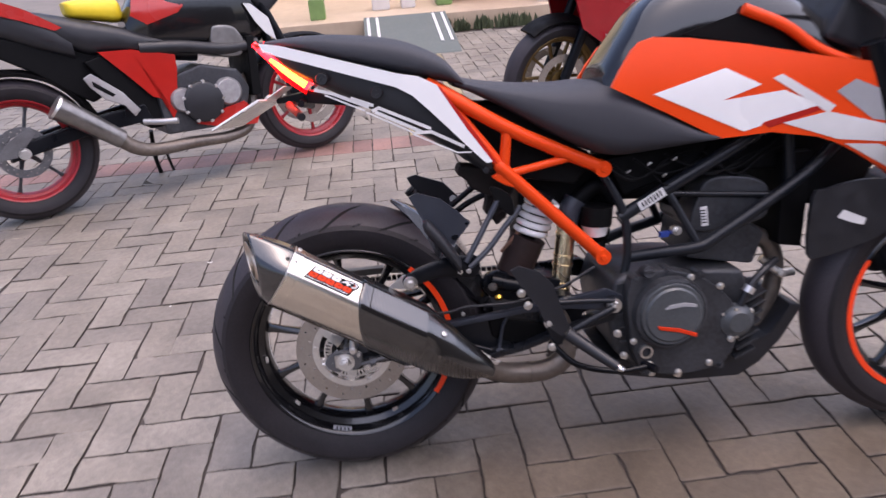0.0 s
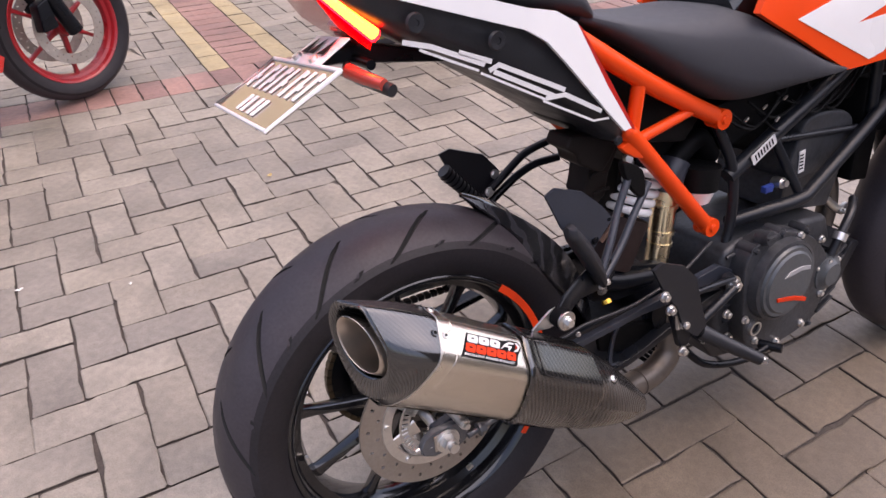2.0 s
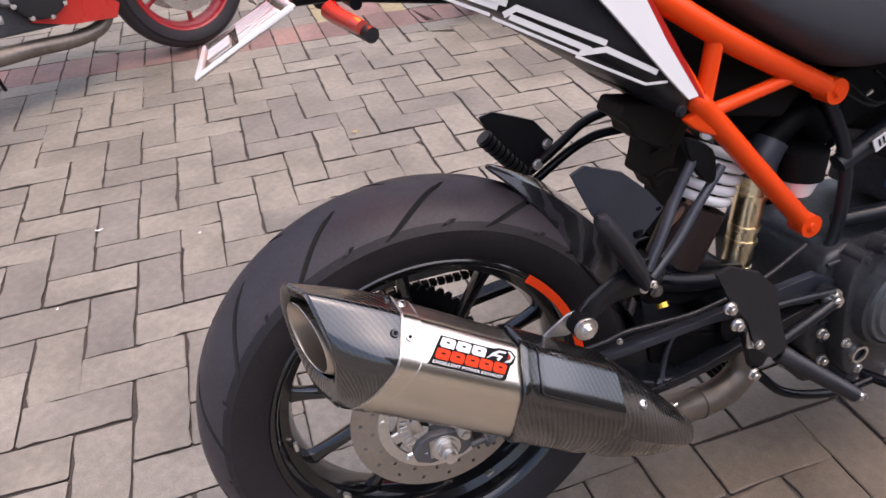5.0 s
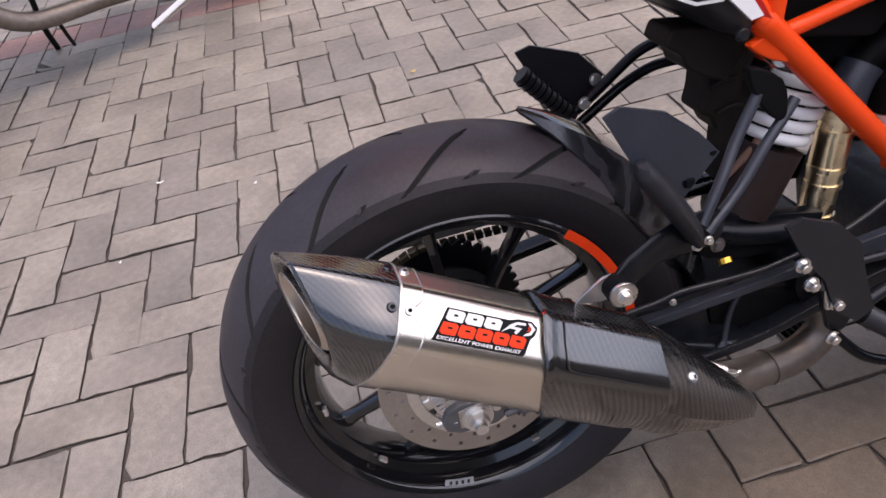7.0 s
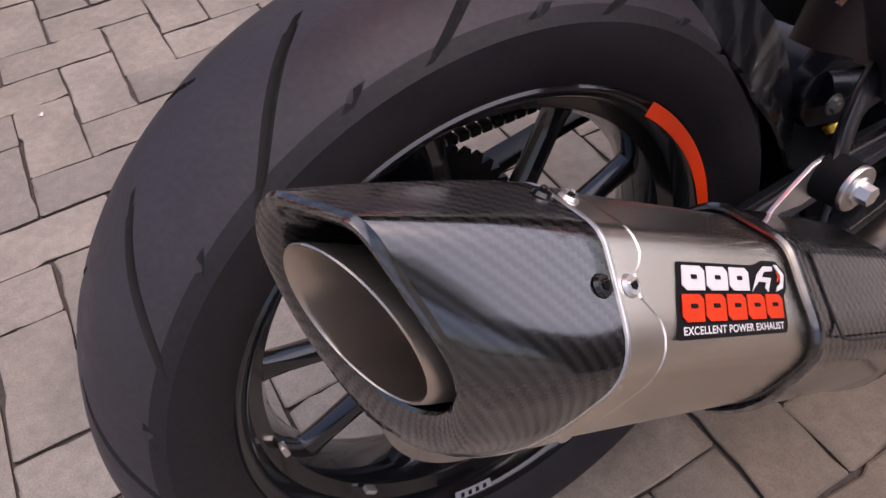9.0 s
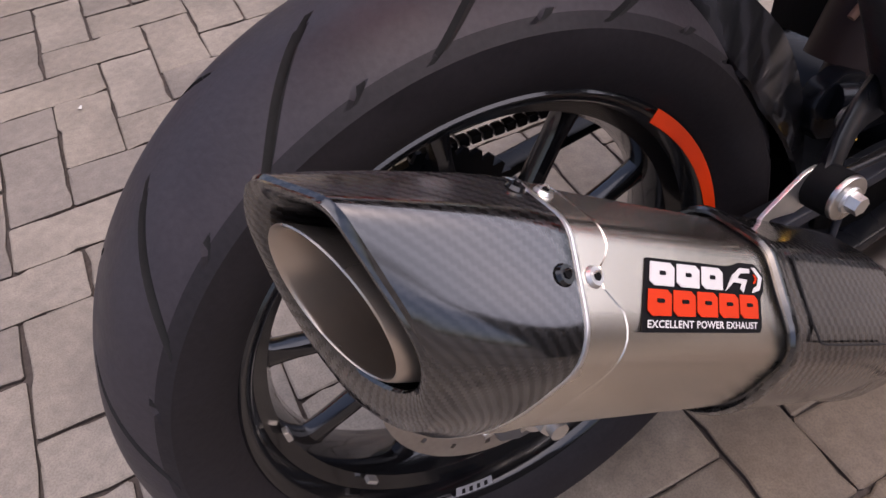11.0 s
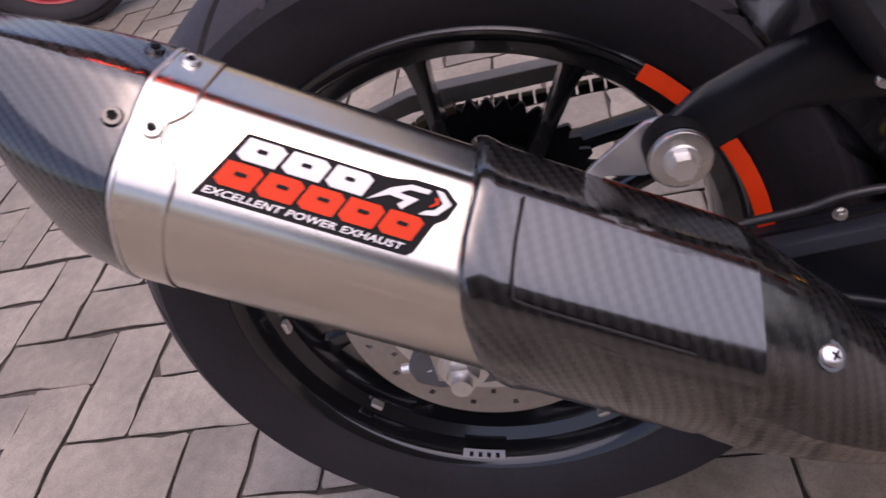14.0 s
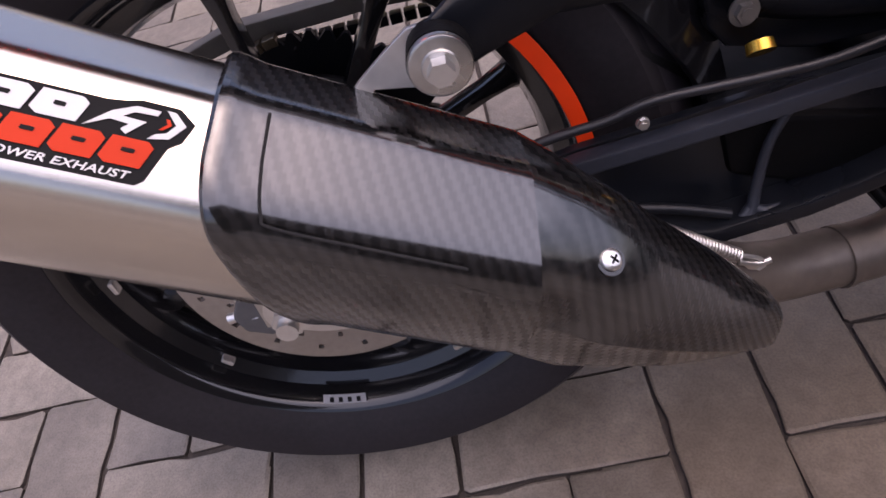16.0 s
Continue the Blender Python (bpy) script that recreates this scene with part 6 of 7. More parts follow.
part("silencer_outlet", cyl((0.192, -0.1655, 0.482), (0.200, -0.165, 0.475), 0.053, 0.056, 26), STEEL, ex2)
part("exhaust_pipe", tube([(0.40, -0.152, 0.300), (0.47, -0.145, 0.235), (0.56, -0.135, 0.205), (0.75, -0.12, 0.195), (0.92, -0.115, 0.185), (1.03, -0.10, 0.22), (1.08, -0.08, 0.36), (1.05, -0.06, 0.46)], (0.034, 0.022), 20), PIPE, ex2, "heat-stained exhaust pipe")
eng2 = part("engine", prism([(0.62, 0.26), (0.62, 0.50), (0.85, 0.55), (1.02, 0.50), (1.06, 0.40), (1.00, 0.24)], -0.15, 0.15, 0.015), CAST, red, "black and silver engine")
for cx, cz, r, m in ((0.725, 0.405, 0.058, BRIGHT_CAST), (0.945, 0.405, 0.068, BRIGHT_CAST), (0.815, 0.380, 0.098, PLASTIC)):
    part("engine_cover", lathe([(0.0, 0.0005), (-0.020, 0.0005), (-0.018, r * 0.82), (-0.008, r * 0.96), (0.02, r)], (cx, -0.158 - (0.014 if m is PLASTIC else 0), cz), 36, close=False), m, eng2, "round cast engine cover")
for k in range(9):
    a1 = 2 * math.pi * k / 9
    part("cover_bolt", bolt((0.815 + 0.092 * math.cos(a1), -0.176, 0.380 + 0.092 * math.sin(a1)), (0, -1, 0), 0.007, 0.01), STEEL, eng2)
part("belly_fairing", shell([(0.76, 0.285), (0.90, 0.33), (1.01, 0.345), (1.075, 0.27), (1.05, 0.225), (0.88, 0.245)], lambda x, z: -0.165, 0.012), RED_PAINT, red, "red belly fairing")
part("side_panel", shell([(0.425, 0.672), (0.56, 0.662), (0.74, 0.612), (0.735, 0.55), (0.715, 0.47), (0.700, 0.38), (0.665, 0.33), (0.655, 0.42), (0.600, 0.445), (0.53, 0.540)], lambda x, z: -0.150 - 0.06 * (x - 0.55), 0.012), RED_PAINT, red, "red side fairing")
part("heel_bracket", join(prism([(0.335, 0.575), (0.37, 0.59), (0.475, 0.49), (0.53, 0.40), (0.50, 0.375), (0.47, 0.43), (0.40, 0.47), (0.35, 0.535)], -0.172, -0.160, 0.004)), SILVER, red, "silver footrest bracket")
part("heel_bracket_gap", prism([(0.365, 0.56), (0.445, 0.485), (0.43, 0.478), (0.365, 0.535)], -0.1745, -0.171, 0.001), PLASTIC_DARK, red)
part("footrest", tube([(0.53, -0.17, 0.345), (0.60, -0.22, 0.335), (0.66, -0.25, 0.33)], 0.014, 12), SILVER, red, "silver footrest")
part("inner_panel", prism([(0.36, 0.64), (0.45, 0.66), (0.70, 0.60), (0.66, 0.30), (0.56, 0.30), (0.47, 0.46)], -0.13, 0.13, 0.01), PLASTIC_DARK, red, "black inner panel")
part("seat", body([(0.12, 0.905, 0.86, 0.085), (0.25, 0.865, 0.76, 0.11), (0.38, 0.825, 0.66, 0.13), (0.50, 0.785, 0.645, 0.135), (0.64, 0.73, 0.61, 0.14), (0.76, 0.69, 0.58, 0.13), (0.86, 0.66, 0.56, 0.10)], 28, 3.0), PLASTIC, red, "black riding seat")
part("tail_cowl", body([(-0.22, 1.00, 0.93, 0.03), (-0.10, 0.985, 0.87, 0.07), (0.05, 0.945, 0.79, 0.10), (0.18, 0.89, 0.72, 0.115), (0.34, 0.77, 0.65, 0.12)], 24, 3.4), PLASTIC, red, "black tail cowl")
part("under_tail", prism([(-0.22, 0.925), (0.06, 0.79), (0.30, 0.70), (0.46, 0.66), (0.46, 0.50), (0.36, 0.46), (0.27, 0.53), (0.16, 0.63), (0.04, 0.715), (-0.16, 0.86)], -0.090, 0.090, 0.01), PLASTIC_DARK, red, "black under-tail tray")
part("rear_mudguard", lathe([(-0.085, 0.318), (-0.090, 0.330), (-0.06, 0.348), (0.06, 0.348), (0.090, 0.330), (0.085, 0.318), (0.06, 0.340), (-0.06, 0.340)], RC, 30, 15.0, 120.0), PLASTIC_DARK, red, "black rear mudguard")
part("tail_stripe", shell([(-0.16, 0.992), (-0.05, 0.978), (0.08, 0.940), (0.20, 0.880), (0.32, 0.790), (0.29, 0.782), (0.17, 0.840), (0.04, 0.893), (-0.10, 0.938)], lambda x, z: -0.122, 0.010), RED_PAINT, red, "red tail panel")
part("tank", body([(0.58, 0.80, 0.64, 0.09), (0.66, 0.90, 0.62, 0.13), (0.80, 0.97, 0.60, 0.15), (0.98, 0.97, 0.58, 0.15), (1.10, 0.94, 0.58, 0.14), (1.20, 0.86, 0.60, 0.10)], 28, 2.8), GLOSS_BLACK, red, "black fuel tank")
part("tank_panel", shell([(0.60, 0.80), (0.63, 0.89), (0.80, 0.92), (0.90, 0.845), (0.81, 0.79), (0.66, 0.755)], lambda x, z: -0.150 + 0.25 * max(0, z - 0.82) + 0.10 * max(0, 0.7 - x), 0.006), RED_PAINT, red, "red tank panel")
part("frame_cover", tube([(0.60, -0.13, 0.66), (0.78, -0.145, 0.64), (0.98, -0.14, 0.60), (1.15, -0.12, 0.60)], 0.030, 14), PLASTIC, red, "dark grey frame cover")
part("cylinder_head", prism(round_outline([(0.925, 0.585), (0.93, 0.69), (0.965, 0.712), (1.045, 0.692), (1.08, 0.615), (1.04, 0.555)], 4), -0.155, 0.155, 0.015), DULL_STEEL, red, "dull grey cylinder head cover")
part("radiator", prism([(1.06, 0.36), (1.09, 0.64), (1.13, 0.64), (1.11, 0.36)], -0.16, 0.16, 0.008), PLASTIC_DARK, red, "black radiator")
for sg in (-1, 1):
    part("fork_leg", join(cyl((1.40, 0.095 * sg, 0.295), (1.19, 0.095 * sg, 0.86), 0.024, seg=18), cyl((1.41, 0.095 * sg, 0.275), (1.33, 0.095 * sg, 0.48), 0.030, seg=18)), SATIN_BLACK, red, "black fork leg")
part("front_mudguard", lathe([(-0.070, 0.300), (-0.074, 0.309), (-0.05, 0.322), (0.05, 0.322), (0.074, 0.309), (0.070, 0.300)], RF, 30, 40.0, 140.0), PLASTIC_DARK, red, "black front mudguard")
part("headlamp", prism([(1.16, 0.80), (1.24, 0.72), (1.34, 0.80), (1.32, 0.94), (1.20, 1.02)], -0.12, 0.12, 0.03), PLASTIC, red, "black headlamp cowl")
part("headlamp_trim", shell([(1.116, 0.79), (1.15, 0.785), (1.227, 0.71), (1.246, 0.60), (1.20, 0.64), (1.158, 0.70)], lambda x, z: -0.145, 0.006), WHITE_TAPE, red, "white headlamp trim")
part("handlebar", tube([(1.05, -0.38, 1.02), (1.12, -0.20, 1.03), (1.15, 0.0, 1.01), (1.12, 0.20, 1.03), (1.05, 0.38, 1.02)], 0.013, 12), SATIN_BLACK, red, "black handlebar")
part("side_stand", tube([(0.60, 0.12, 0.26), (0.60, 0.19, 0.12), (0.615, 0.235, 0.02)], 0.011, 10), SATIN_BLACK, red, "black side stand")
part("stand_spring", tube([(0.60, -0.10, 0.20), (0.61, -0.08, 0.13), (0.625, -0.04, 0.075)], 0.007, 8), SATIN_BLACK, red)
bag = thing("bag", "yellow bag lying on the red motorcycle's seat", "bag", red.matrix_world @ pose(0.475, 0.02, 0.846))
part("bag_body", body([(-0.115, 0.045, -0.006, 0.05), (-0.09, 0.050, -0.026, 0.09), (0.0, 0.050, -0.046, 0.10), (0.09, 0.040, -0.066, 0.09), (0.115, 0.020, -0.050, 0.05)], 20, 3.2), YELLOW, bag)

# ---- the sports motorcycle further back ----
sport = thing("motorcycle", "dark red and white faired sports motorcycle", "motorcycle", pose(1.05, 2.42, 0.001, 0, 0, 196) @ pose(0, 0, 0, -7))
SF = (0.0, 0.0, 0.295)
w3 = build_wheel(sport, "front_wheel", SF, 0.058, 0.295, 0.220, False, 10, 5.0, BRONZE, RUBBER, "front wheel with bronze spokes", 120)
for y in (-0.07, 0.07):
    part("brake_disc", holed_disc(SF, y, 0.14, 0.10, 0.004, 20), DISC_STEEL, w3, "drilled front brake disc")
w4 = build_wheel(sport, "rear_wheel", (-1.40, 0.0, 0.305), 0.085, 0.305, 0.220, False, 10, 5.0, BRONZE, RUBBER, "rear wheel with bronze spokes", 100)
for sg in (-1, 1):
    part("fork_leg", cyl((0.0, 0.09 * sg, 0.29), (-0.25, 0.09 * sg, 0.95), 0.026, seg=16), SATIN_BLACK, sport, "black fork leg")
    part("fairing", shell([(0.02, 0.80), (-0.05, 0.58), (-0.16, 0.50), (-0.40, 0.46), (-0.62, 0.52), (-0.66, 0.80), (-0.40, 0.98), (-0.10, 0.98)], (lambda s: lambda x, z: s * (0.15 + 0.10 * min(1, max(0, -x / 0.4))))(sg), 0.012), DARK_RED, sport, "dark red side fairing")
    part("lower_fairing", shell([(-0.14, 0.56), (-0.24, 0.36), (-0.36, 0.20), (-0.70, 0.16), (-0.80, 0.30), (-0.50, 0.44), (-0.40, 0.47), (-0.22, 0.52)], (lambda s: lambda x, z: s * 0.235)(sg), 0.012), WHITE, sport, "white lower fairing")
part("front_mudguard", lathe([(-0.070, 0.300), (-0.074, 0.309), (-0.05, 0.322), (0.05, 0.322), (0.074, 0.309), (0.070, 0.300)], SF, 30, 55.0, 150.0), PLASTIC_DARK, sport, "black front mudguard")
part("nose", body([(0.10, 0.90, 0.80, 0.05), (0.0, 0.98, 0.72, 0.14), (-0.18, 1.05, 0.66, 0.20), (-0.35, 1.02, 0.64, 0.20)], 24, 2.6), DARK_RED, sport, "dark red nose fairing")
part("engine", prism([(-0.35, 0.25), (-0.40, 0.60), (-0.80, 0.62), (-0.95, 0.30), (-0.60, 0.22)], -0.16, 0.16, 0.02), CAST, sport, "dark engine")
part("seat", body([(-0.60, 0.86, 0.66, 0.15), (-0.75, 0.84, 0.66, 0.16), (-1.0, 0.80, 0.70, 0.14), (-1.3, 0.90, 0.80, 0.12), (-1.5, 0.96, 0.90, 0.08)], 24, 3.0), VINYL, sport, "black seat")
part("tank", body([(-0.32, 0.92, 0.66, 0.10), (-0.45, 1.00, 0.66, 0.17), (-0.62, 0.98, 0.66, 0.17), (-0.75, 0.84, 0.66, 0.12)], 24, 2.8), DARK_RED, sport, "dark red tank")

# ---- an unseen low wall, added to dim the horizon in reflections ----
tagged(part("wall_east", box(9.5, 0.0, 0.5, 0.2, 20.0, 1.1, 0.02), RAMP), "low grey yard wall", "wall", kind="structure")

# unseen; added to shade the paving and darken low reflections
tagged(part("wall_south", box(3.8, -2.6, 0.95, 7.4, 0.2, 1.9, 0.02), SHADE_WALL), "weathered brown yard wall behind the parking bay", "wall", kind="structure")

# ---- the building across the yard ----
tagged(part("porch", box(3.2, 8.1, 0.09, 9.6, 4.0, 0.18, 0.01), STEP_TILE), "peach tiled porch with a low step", "porch", kind="structure")
tagged(part("wall_north", box(3.2, 9.0, 1.38, 9.6, 0.25, 2.40, 0.01), PLASTER), "cream plastered shop wall", "wall", kind="structure")
tagged(part("coping", box(3.2, 9.0, 2.64, 9.8, 0.34, 0.12, 0.02), PLASTER), "plastered coping on the shop wall", "coping", kind="structure")
tagged(part("porch_beam", box(3.2, 6.45, 2.44, 9.6, 0.16, 0.12, 0.01), WHITEWASH), "whitewashed beam along the porch posts", "beam", kind="structure")


def post(x, w, mat, name, label):
    e = thing(name, label, "post", Matrix.Translation((x, 6.45, 0.18)), kind="structure")
    part("shaft", box(0, 0, 1.10, w, w, 2.2, 0.015), mat, e)
    part("base", box(0, 0, 0.10, w + 0.06, w + 0.06, 0.20, 0.012), mat, e)


post(2.02, 0.17, WHITEWASH, "porch_post", "whitewashed porch post")
post(-0.42, 0.10, GREEN_PAINT, "porch_post", "green painted porch post")
post(-1.45, 0.17, WHITEWASH, "porch_post", "whitewashed porch post")
post(4.6, 0.17, WHITEWASH, "porch_post", "whitewashed porch post")
door = thing("door_1", "maroon panelled shop door", "door", Matrix.Translation((1.75, 8.86, 0.18)), kind="structure")
part("leaf", box(0, 0, 1.02, 1.3, 0.06, 2.04, 0.01), MAROON, door)
for sx in (-0.32, 0.32):
    for sz in (0.5, 1.45):
        part("panel", box(sx, -0.036, sz, 0.46, 0.02, 0.7, 0.01), MAROON, door)
bench = thing("bench", "low maroon wooden bench on the porch", "bench", Matrix.Translation((1.55, 7.1, 0.18)))
part("plank", box(0, 0, 0.42, 1.25, 0.34, 0.05, 0.008), MAROON, bench)
part("front_board", box(0, -0.15, 0.24, 1.15, 0.03, 0.26, 0.006), MAROON, bench)
for sx in (-0.55, 0.55):
    part("leg", box(sx, 0, 0.20, 0.06, 0.28, 0.40, 0.006), MAROON, bench)
for x, w, m, lb in ((0.95, 0.16, GREEN_PAINT, "green crate on the porch"), (0.55, 0.14, WHITEWASH, "pale crate on the porch"), (0.25, 0.18, WHITEWASH, "pale crate on the porch")):
    c = thing("crate", lb, "crate", Matrix.Translation((x, 6.85, 0.18)), "crates on the porch")
    part("side", join(box(0, -0.11, 0.10, w, 0.015, 0.18, 0.004), box(0, 0.11, 0.10, w, 0.015, 0.18, 0.004), box(-w / 2, 0, 0.10, 0.015, 0.22, 0.18, 0.004), box(w / 2, 0, 0.10, 0.015, 0.22, 0.18, 0.004)), m, c)
    part("bottom", box(0, 0, 0.015, w, 0.22, 0.03, 0.003), m, c)
ramp = thing("ramp", "grey-green rubber ramp with white edge stripes", "ramp", Matrix.Translation((0.47, 5.55, 0.0)), kind="structure")
rp = bmesh.new()
vs = [rp.verts.new(v) for v in ((-0.42, -0.62, 0.0), (0.42, -0.62, 0.0), (0.42, 0.62, 0.0), (-0.42, 0.62, 0.0), (-0.42, -0.60, 0.012), (0.42, -0.60, 0.012), (0.42, 0.62, 0.19), (-0.42, 0.62, 0.19))]
for f in ((0, 3, 2, 1), (4, 5, 6, 7), (0, 1, 5, 4), (1, 2, 6, 5), (2, 3, 7, 6), (3, 0, 4, 7)):
    rp.faces.new([vs[i] for i in f])
part("deck", rp, RAMP, ramp)
for x in (-0.375, -0.285, 0.285, 0.375):
    part("edge_stripe", box(x, 0.13, 0.122, 0.028, 0.9, 0.006, 0.001, Matrix.Rotation(math.atan2(0.178, 1.22), 4, "X")), WHITE_TAPE, ramp, "white painted stripe")
weeds = bmesh.new()
rng = random.Random(8)
for k in range(220):
    x = rng.choice((1.05, 1.25, 1.55, 1.7)) + rng.gauss(0, 0.05)
    y = 6.02 + rng.random() * 0.05
    a1, hgt = rng.random() * 6.28, 0.05 + 0.10 * rng.random()
    w = Vector((math.cos(a1), math.sin(a1), 0)) * 0.012
    t = Vector((math.cos(a1 + 1.3), math.sin(a1 + 1.3), 0)) * 0.05 * rng.random()
    b0 = Vector((x, y, 0.0))
    weeds.faces.new([weeds.verts.new(v) for v in (b0 - w, b0 + w, b0 + t * 0.6 + w * 1.4 + Vector((0, 0, hgt * 0.6)), b0 + t + Vector((0, 0, hgt)), b0 + t * 0.6 - w * 1.4 + Vector((0, 0, hgt * 0.6)))])
tagged(part("weeds", weeds, WEED), "low weeds along the porch step", "weeds", kind="stuff")


# ---- ground: sheet to the horizon, sand bed and block paving ----
gm = bmesh.new()
bmesh.ops.create_grid(gm, x_segments=2, y_segments=2, size=400)
bmesh.ops.translate(gm, verts=gm.verts, vec=(0, 0, -0.05))
tagged(part("ground", gm, EARTH), "packed earth reaching the horizon", "ground", kind="structure")
bed = bmesh.new()
bmesh.ops.create_grid(bed, x_segments=40, y_segments=40, size=0.5)
bmesh.ops.scale(bed, verts=bed.verts, vec=(10.0, 8.8, 1))
bmesh.ops.translate(bed, verts=bed.verts, vec=(0.3, 1.75, -0.0075))
paving = tagged(part("pavement", bed, SAND), "grey concrete block paving with sandy joints", "pavement", kind="structure")

U, ORIGIN, TURNED = 0.106, Vector((-0.4859, 0.9696, 0)), radians(-0.33)
CT, ST = math.cos(TURNED), math.sin(TURNED)


def spot(i, j):
    return ORIGIN + U * Vector((CT * i - ST * j, ST * i + CT * j, 0))


def block_verts(rg, L, W):
    """A paving block with worn, slightly ragged edges and now and then a broken corner; top at z = 0."""
    gx, gy = rg.uniform(0.0004, 0.0022), rg.uniform(0.0004, 0.0022)
    a, b = L / 2 - gx, W / 2 - gy
    per = []
    for k, (sx, sy) in enumerate(((-1, -1), (1, -1), (1, 1), (-1, 1))):
        cx, cy = (rg.uniform(0.010, 0.030), rg.uniform(0.006, 0.016)) if rg.random() < 0.05 else (rg.uniform(0.002, 0.006), rg.uniform(0.002, 0.006))
        along, across = (sx * (a - cx), sy * b), (sx * a, sy * (b - cy))
        per += [across, along] if sx * sy > 0 else [along, across]
        for f in ((-0.66, -0.33, 0.0, 0.33, 0.66) if k % 2 == 0 else (-0.4, 0.4)):
            q = rg.uniform(-0.0026, 0.0006) if rg.random() < 0.85 else rg.uniform(-0.005, -0.0026)
            f += rg.uniform(-0.1, 0.1)
            per.append((f * a * -sx, sy * (b + q)) if k % 2 == 0 else (sx * (a + q), f * b * sy))
    out = []
    for inset, z in ((0.0030, 0.0), (0.0004, -0.0016), (0.0, -0.030)):
        for x, y in per:
            q = rg.uniform(-0.0007, 0.0007) if -0.02 < z else 0
            out.append((x * (1 - inset / a) + q, y * (1 - inset / b) - q, z))
    return out


RIM = 22
BLOCK_FACES = [tuple(range(RIM))] + [(r * RIM + k, (r + 1) * RIM + k, (r + 1) * RIM + (k + 1) % RIM, r * RIM + (k + 1) % RIM) for r in range(2) for k in range(RIM)]


def dirty_sides(me):
    """Soil clings to the blocks' sides, below their worn edge."""
    me.materials.append(SAND)
    k = len(BLOCK_FACES)
    me.polygons.foreach_set("material_index", [1 if i % k > RIM else 0 for i in range(len(me.polygons))])


rg = random.Random(11)
variants = []
for k in range(14):
    me = bpy.data.meshes.new("paver")
    me.from_pydata(block_verts(rg, 2 * U, U), [], [f if n else f for n, f in enumerate(BLOCK_FACES)])
    bmx = bmesh.new()
    bmx.from_mesh(me)
    bmesh.ops.recalc_face_normals(bmx, faces=bmx.faces[:])
    bmx.to_mesh(me)
    bmx.free()
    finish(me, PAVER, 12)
    dirty_sides(me)
    variants.append(me)

far = {"grey": ([], []), "red": ([], []), "yellow": ([], [])}


def lay_far(kind, c, turn, L, W):
    vs, fs = far[kind]
    n = len(vs)
    ca, sa = math.cos(turn), math.sin(turn)
    dz = rg.uniform(-0.0016, 0.0008)
    tx, ty = rg.gauss(0, 0.006), rg.gauss(0, 0.006)
    for x, y, z in block_verts(rg, L, W):
        vs.append((c.x + ca * x - sa * y, c.y + sa * x + ca * y, z + dz + tx * x + ty * y))
    fs.extend(tuple(n + q for q in f) for f in BLOCK_FACES)


def near(c):
    return -1.12 < c.x < 1.15 and -0.62 < c.y < 1.98


def lay(c, turn):
    c = c + Vector((rg.gauss(0, 0.0012), rg.gauss(0, 0.0012), 0))
    turn += rg.gauss(0, 0.006)
    if near(c):
        ob = new("paver", variants[rg.randrange(len(variants))])
        ob.parent = paving
        ob.matrix_basis = Matrix.Translation((c.x, c.y, rg.uniform(-0.0022, 0.0010))) @ Matrix.Rotation(turn + (math.pi if rg.random() < 0.5 else 0), 4, "Z") @ Matrix.Rotation(rg.gauss(0, 0.005), 4, "X")
    else:
        lay_far("grey", c, turn, 2 * U, U)


def band(i, j):
    """Which coloured band a cell of the layout lies in."""
    if 13 <= j < 15:
        return "red_row"
    if j >= 15 and 7 <= i < 11:
        return "stripe"
    return ""


for k in range(-70, 90):
    for m in range(-45, 46):
        i, j = k + 2 * m, k - 2 * m
        for cells, ci, cj, turn in ((((i, j - 1), (i, j - 2)), i + 0.5, j - 1, math.pi / 2), (((i + 1, j - 2), (i + 2, j - 2)), i + 2, j - 1.5, 0.0)):
            c = spot(ci, cj)
            if not (-4.6 < c.x < 5.2 and -2.4 < c.y < 5.95):
                continue
            if any(band(*q) for q in cells):
                keep = [q for q in cells if not band(*q)]
                for q in keep:
                    lay_far("grey", spot(q[0] + 0.5, q[1] + 0.5), TURNED, U, U)
                continue
            lay(c, turn + TURNED)
for i in range(-40, 54):
    lay_far("red", spot(i + 0.5, 14), math.pi / 2 + TURNED, 2 * U, U)
for j in range(15, 47, 2):
    lay_far("yellow", spot(7.5, j + 1), math.pi / 2 + TURNED, 2 * U, U)
    lay_far("yellow", spot(10.5, j + 1), math.pi / 2 + TURNED, 2 * U, U)
    for q in (0, 1):
        lay_far("red", spot(9, j + q + 0.5), TURNED, 2 * U, U)
for key, mat, lb in (("grey", PAVER_FAR, "grey paving blocks"), ("red", PAVER_RED, "brick-red paving blocks"), ("yellow", PAVER_YELLOW, "ochre paving blocks")):
    me = bpy.data.meshes.new("paver_field")
    me.from_pydata(*[far[key][0], [], far[key][1]])
    bmx = bmesh.new()
    bmx.from_mesh(me)
    bmesh.ops.recalc_face_normals(bmx, faces=bmx.faces[:])
    bmx.to_mesh(me)
    bmx.free()
    finish(me, mat, 12)
    dirty_sides(me)
    ob = new("paver_field", me)
    ob.parent = paving
    tagged(ob, lb, kind="stuff")

# litter on the blocks


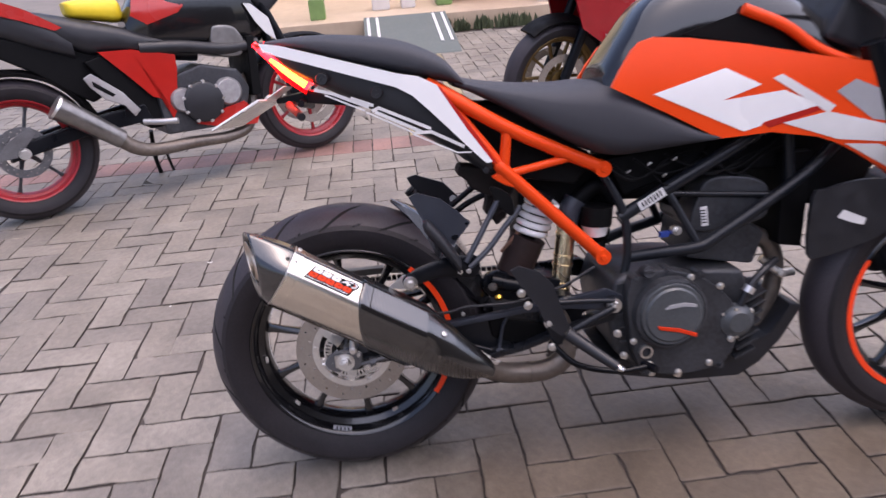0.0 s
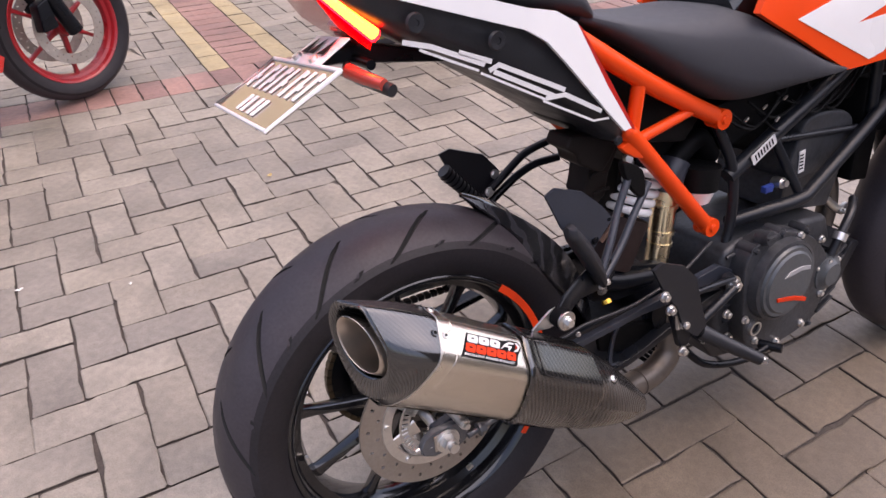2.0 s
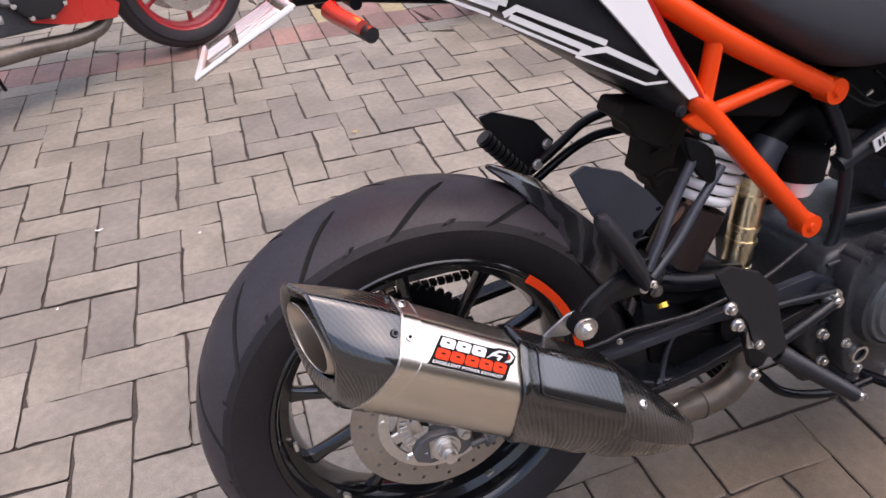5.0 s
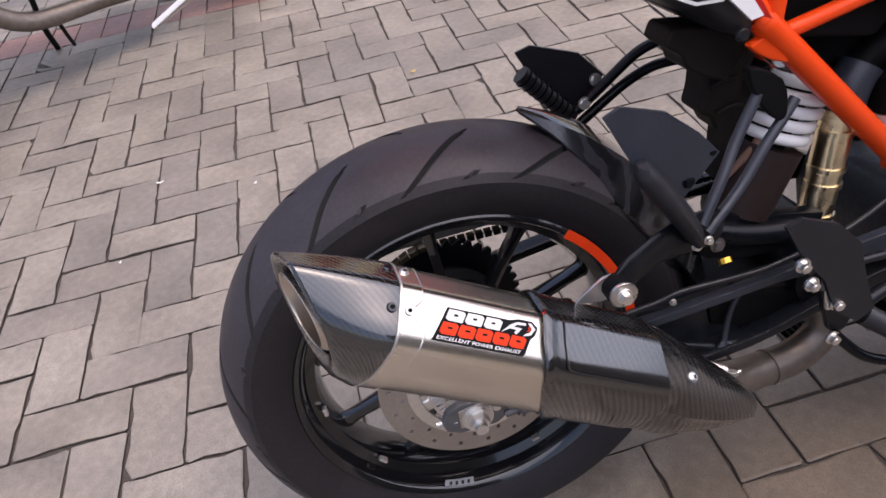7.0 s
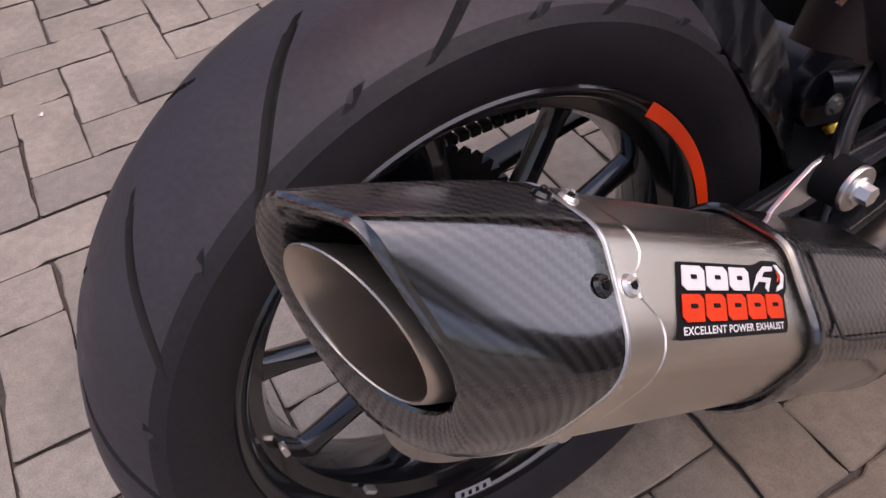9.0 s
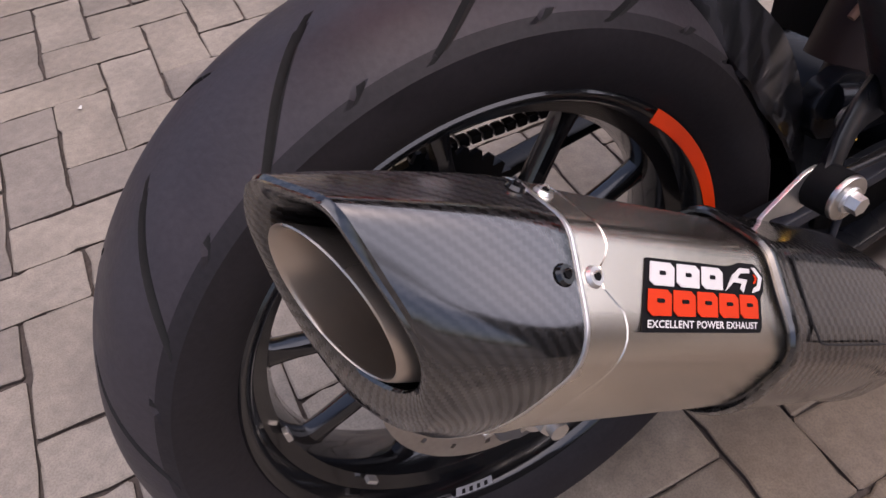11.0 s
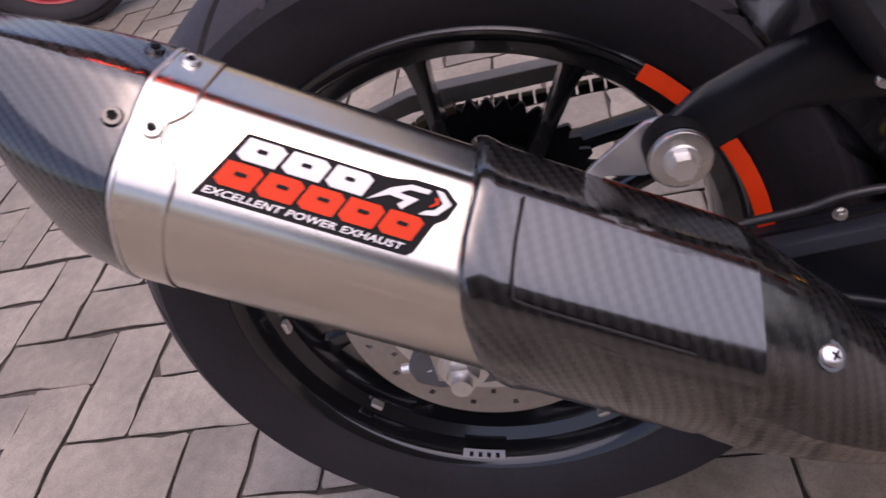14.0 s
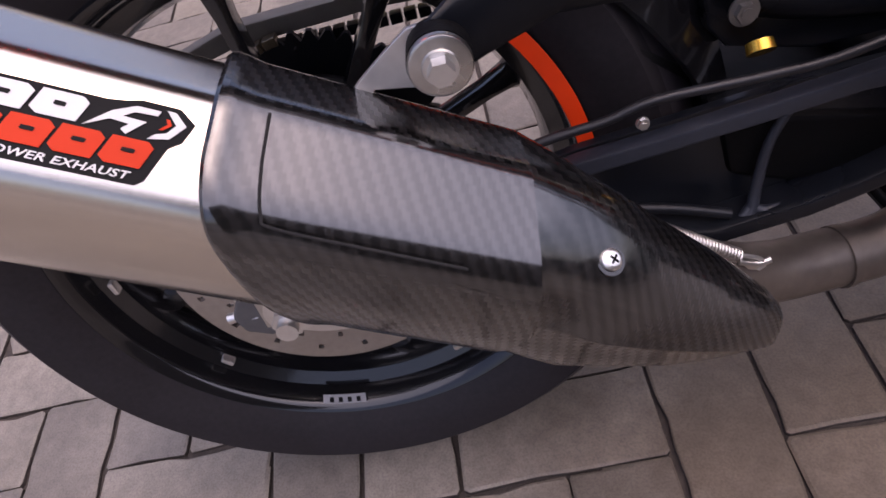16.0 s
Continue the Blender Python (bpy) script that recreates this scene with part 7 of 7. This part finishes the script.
def litter(name, label, mat, x, y, L, W, turn):
    bm = bmesh.new()
    n = 8
    ring = [(L * math.cos(2 * math.pi * k / n) * (1 if k % 2 else 0.8), W * math.sin(2 * math.pi * k / n), 0.003 + 0.004 * abs(math.cos(2 * math.pi * k / n))) for k in range(n)]
    top = [bm.verts.new(v) for v in ring]
    c = bm.verts.new((0, 0, 0.001))
    for k in range(n):
        bm.faces.new((top[k], top[(k + 1) % n], c))
    ob = tagged(part(name, bm, mat), label, "litter")
    ob.matrix_world = Matrix.Translation((x, y, 0.001)) @ Matrix.Rotation(turn, 4, "Z")


def paper_sheet(x, y, L, W, turn):
    """A creased sheet lying on the paving with its edges curling up."""
    bm = bmesh.new()
    n = 10
    grid = [[bm.verts.new((L * (i / n - 0.5), W * (j / n - 0.5), 0.002 + 0.014 * abs(i / n - 0.5) ** 2 * 4 * (0.5 + j / n) + 0.0015 * math.sin(5 * i / n + 3 * j / n))) for j in range(n + 1)] for i in range(n + 1)]
    for i in range(n):
        for j in range(n):
            bm.faces.new((grid[i][j], grid[i + 1][j], grid[i + 1][j + 1], grid[i][j + 1]))
    ex = bmesh.ops.extrude_face_region(bm, geom=bm.faces[:])
    bmesh.ops.translate(bm, verts=[v for v in ex["geom"] if isinstance(v, bmesh.types.BMVert)], vec=(0, 0, 0.0006))
    ob = tagged(part("paper_sheet", bm, PAPER), "white sheet of paper lying behind the motorcycle's wheel", "litter")
    ob.matrix_world = Matrix.Translation((x, y, 0.001)) @ Matrix.Rotation(turn, 4, "Z")


paper_sheet(-0.085, 0.478, 0.070, 0.105, -0.35)
litter("leaf", "small dry yellow leaf on the paving", LEAF, 0.181, 1.428, 0.012, 0.008, 0.4)
litter("paper_scrap", "small white scrap on the paving", PAPER, -0.585, 1.150, 0.013, 0.004, 0.1)
litter("paper_scrap", "small white scrap on the paving", PAPER, -0.33, 1.03, 0.006, 0.004, 0.6)
litter("paper_scrap", "small white scrap on the paving", PAPER, -0.66, 0.84, 0.005, 0.003, 0.6)
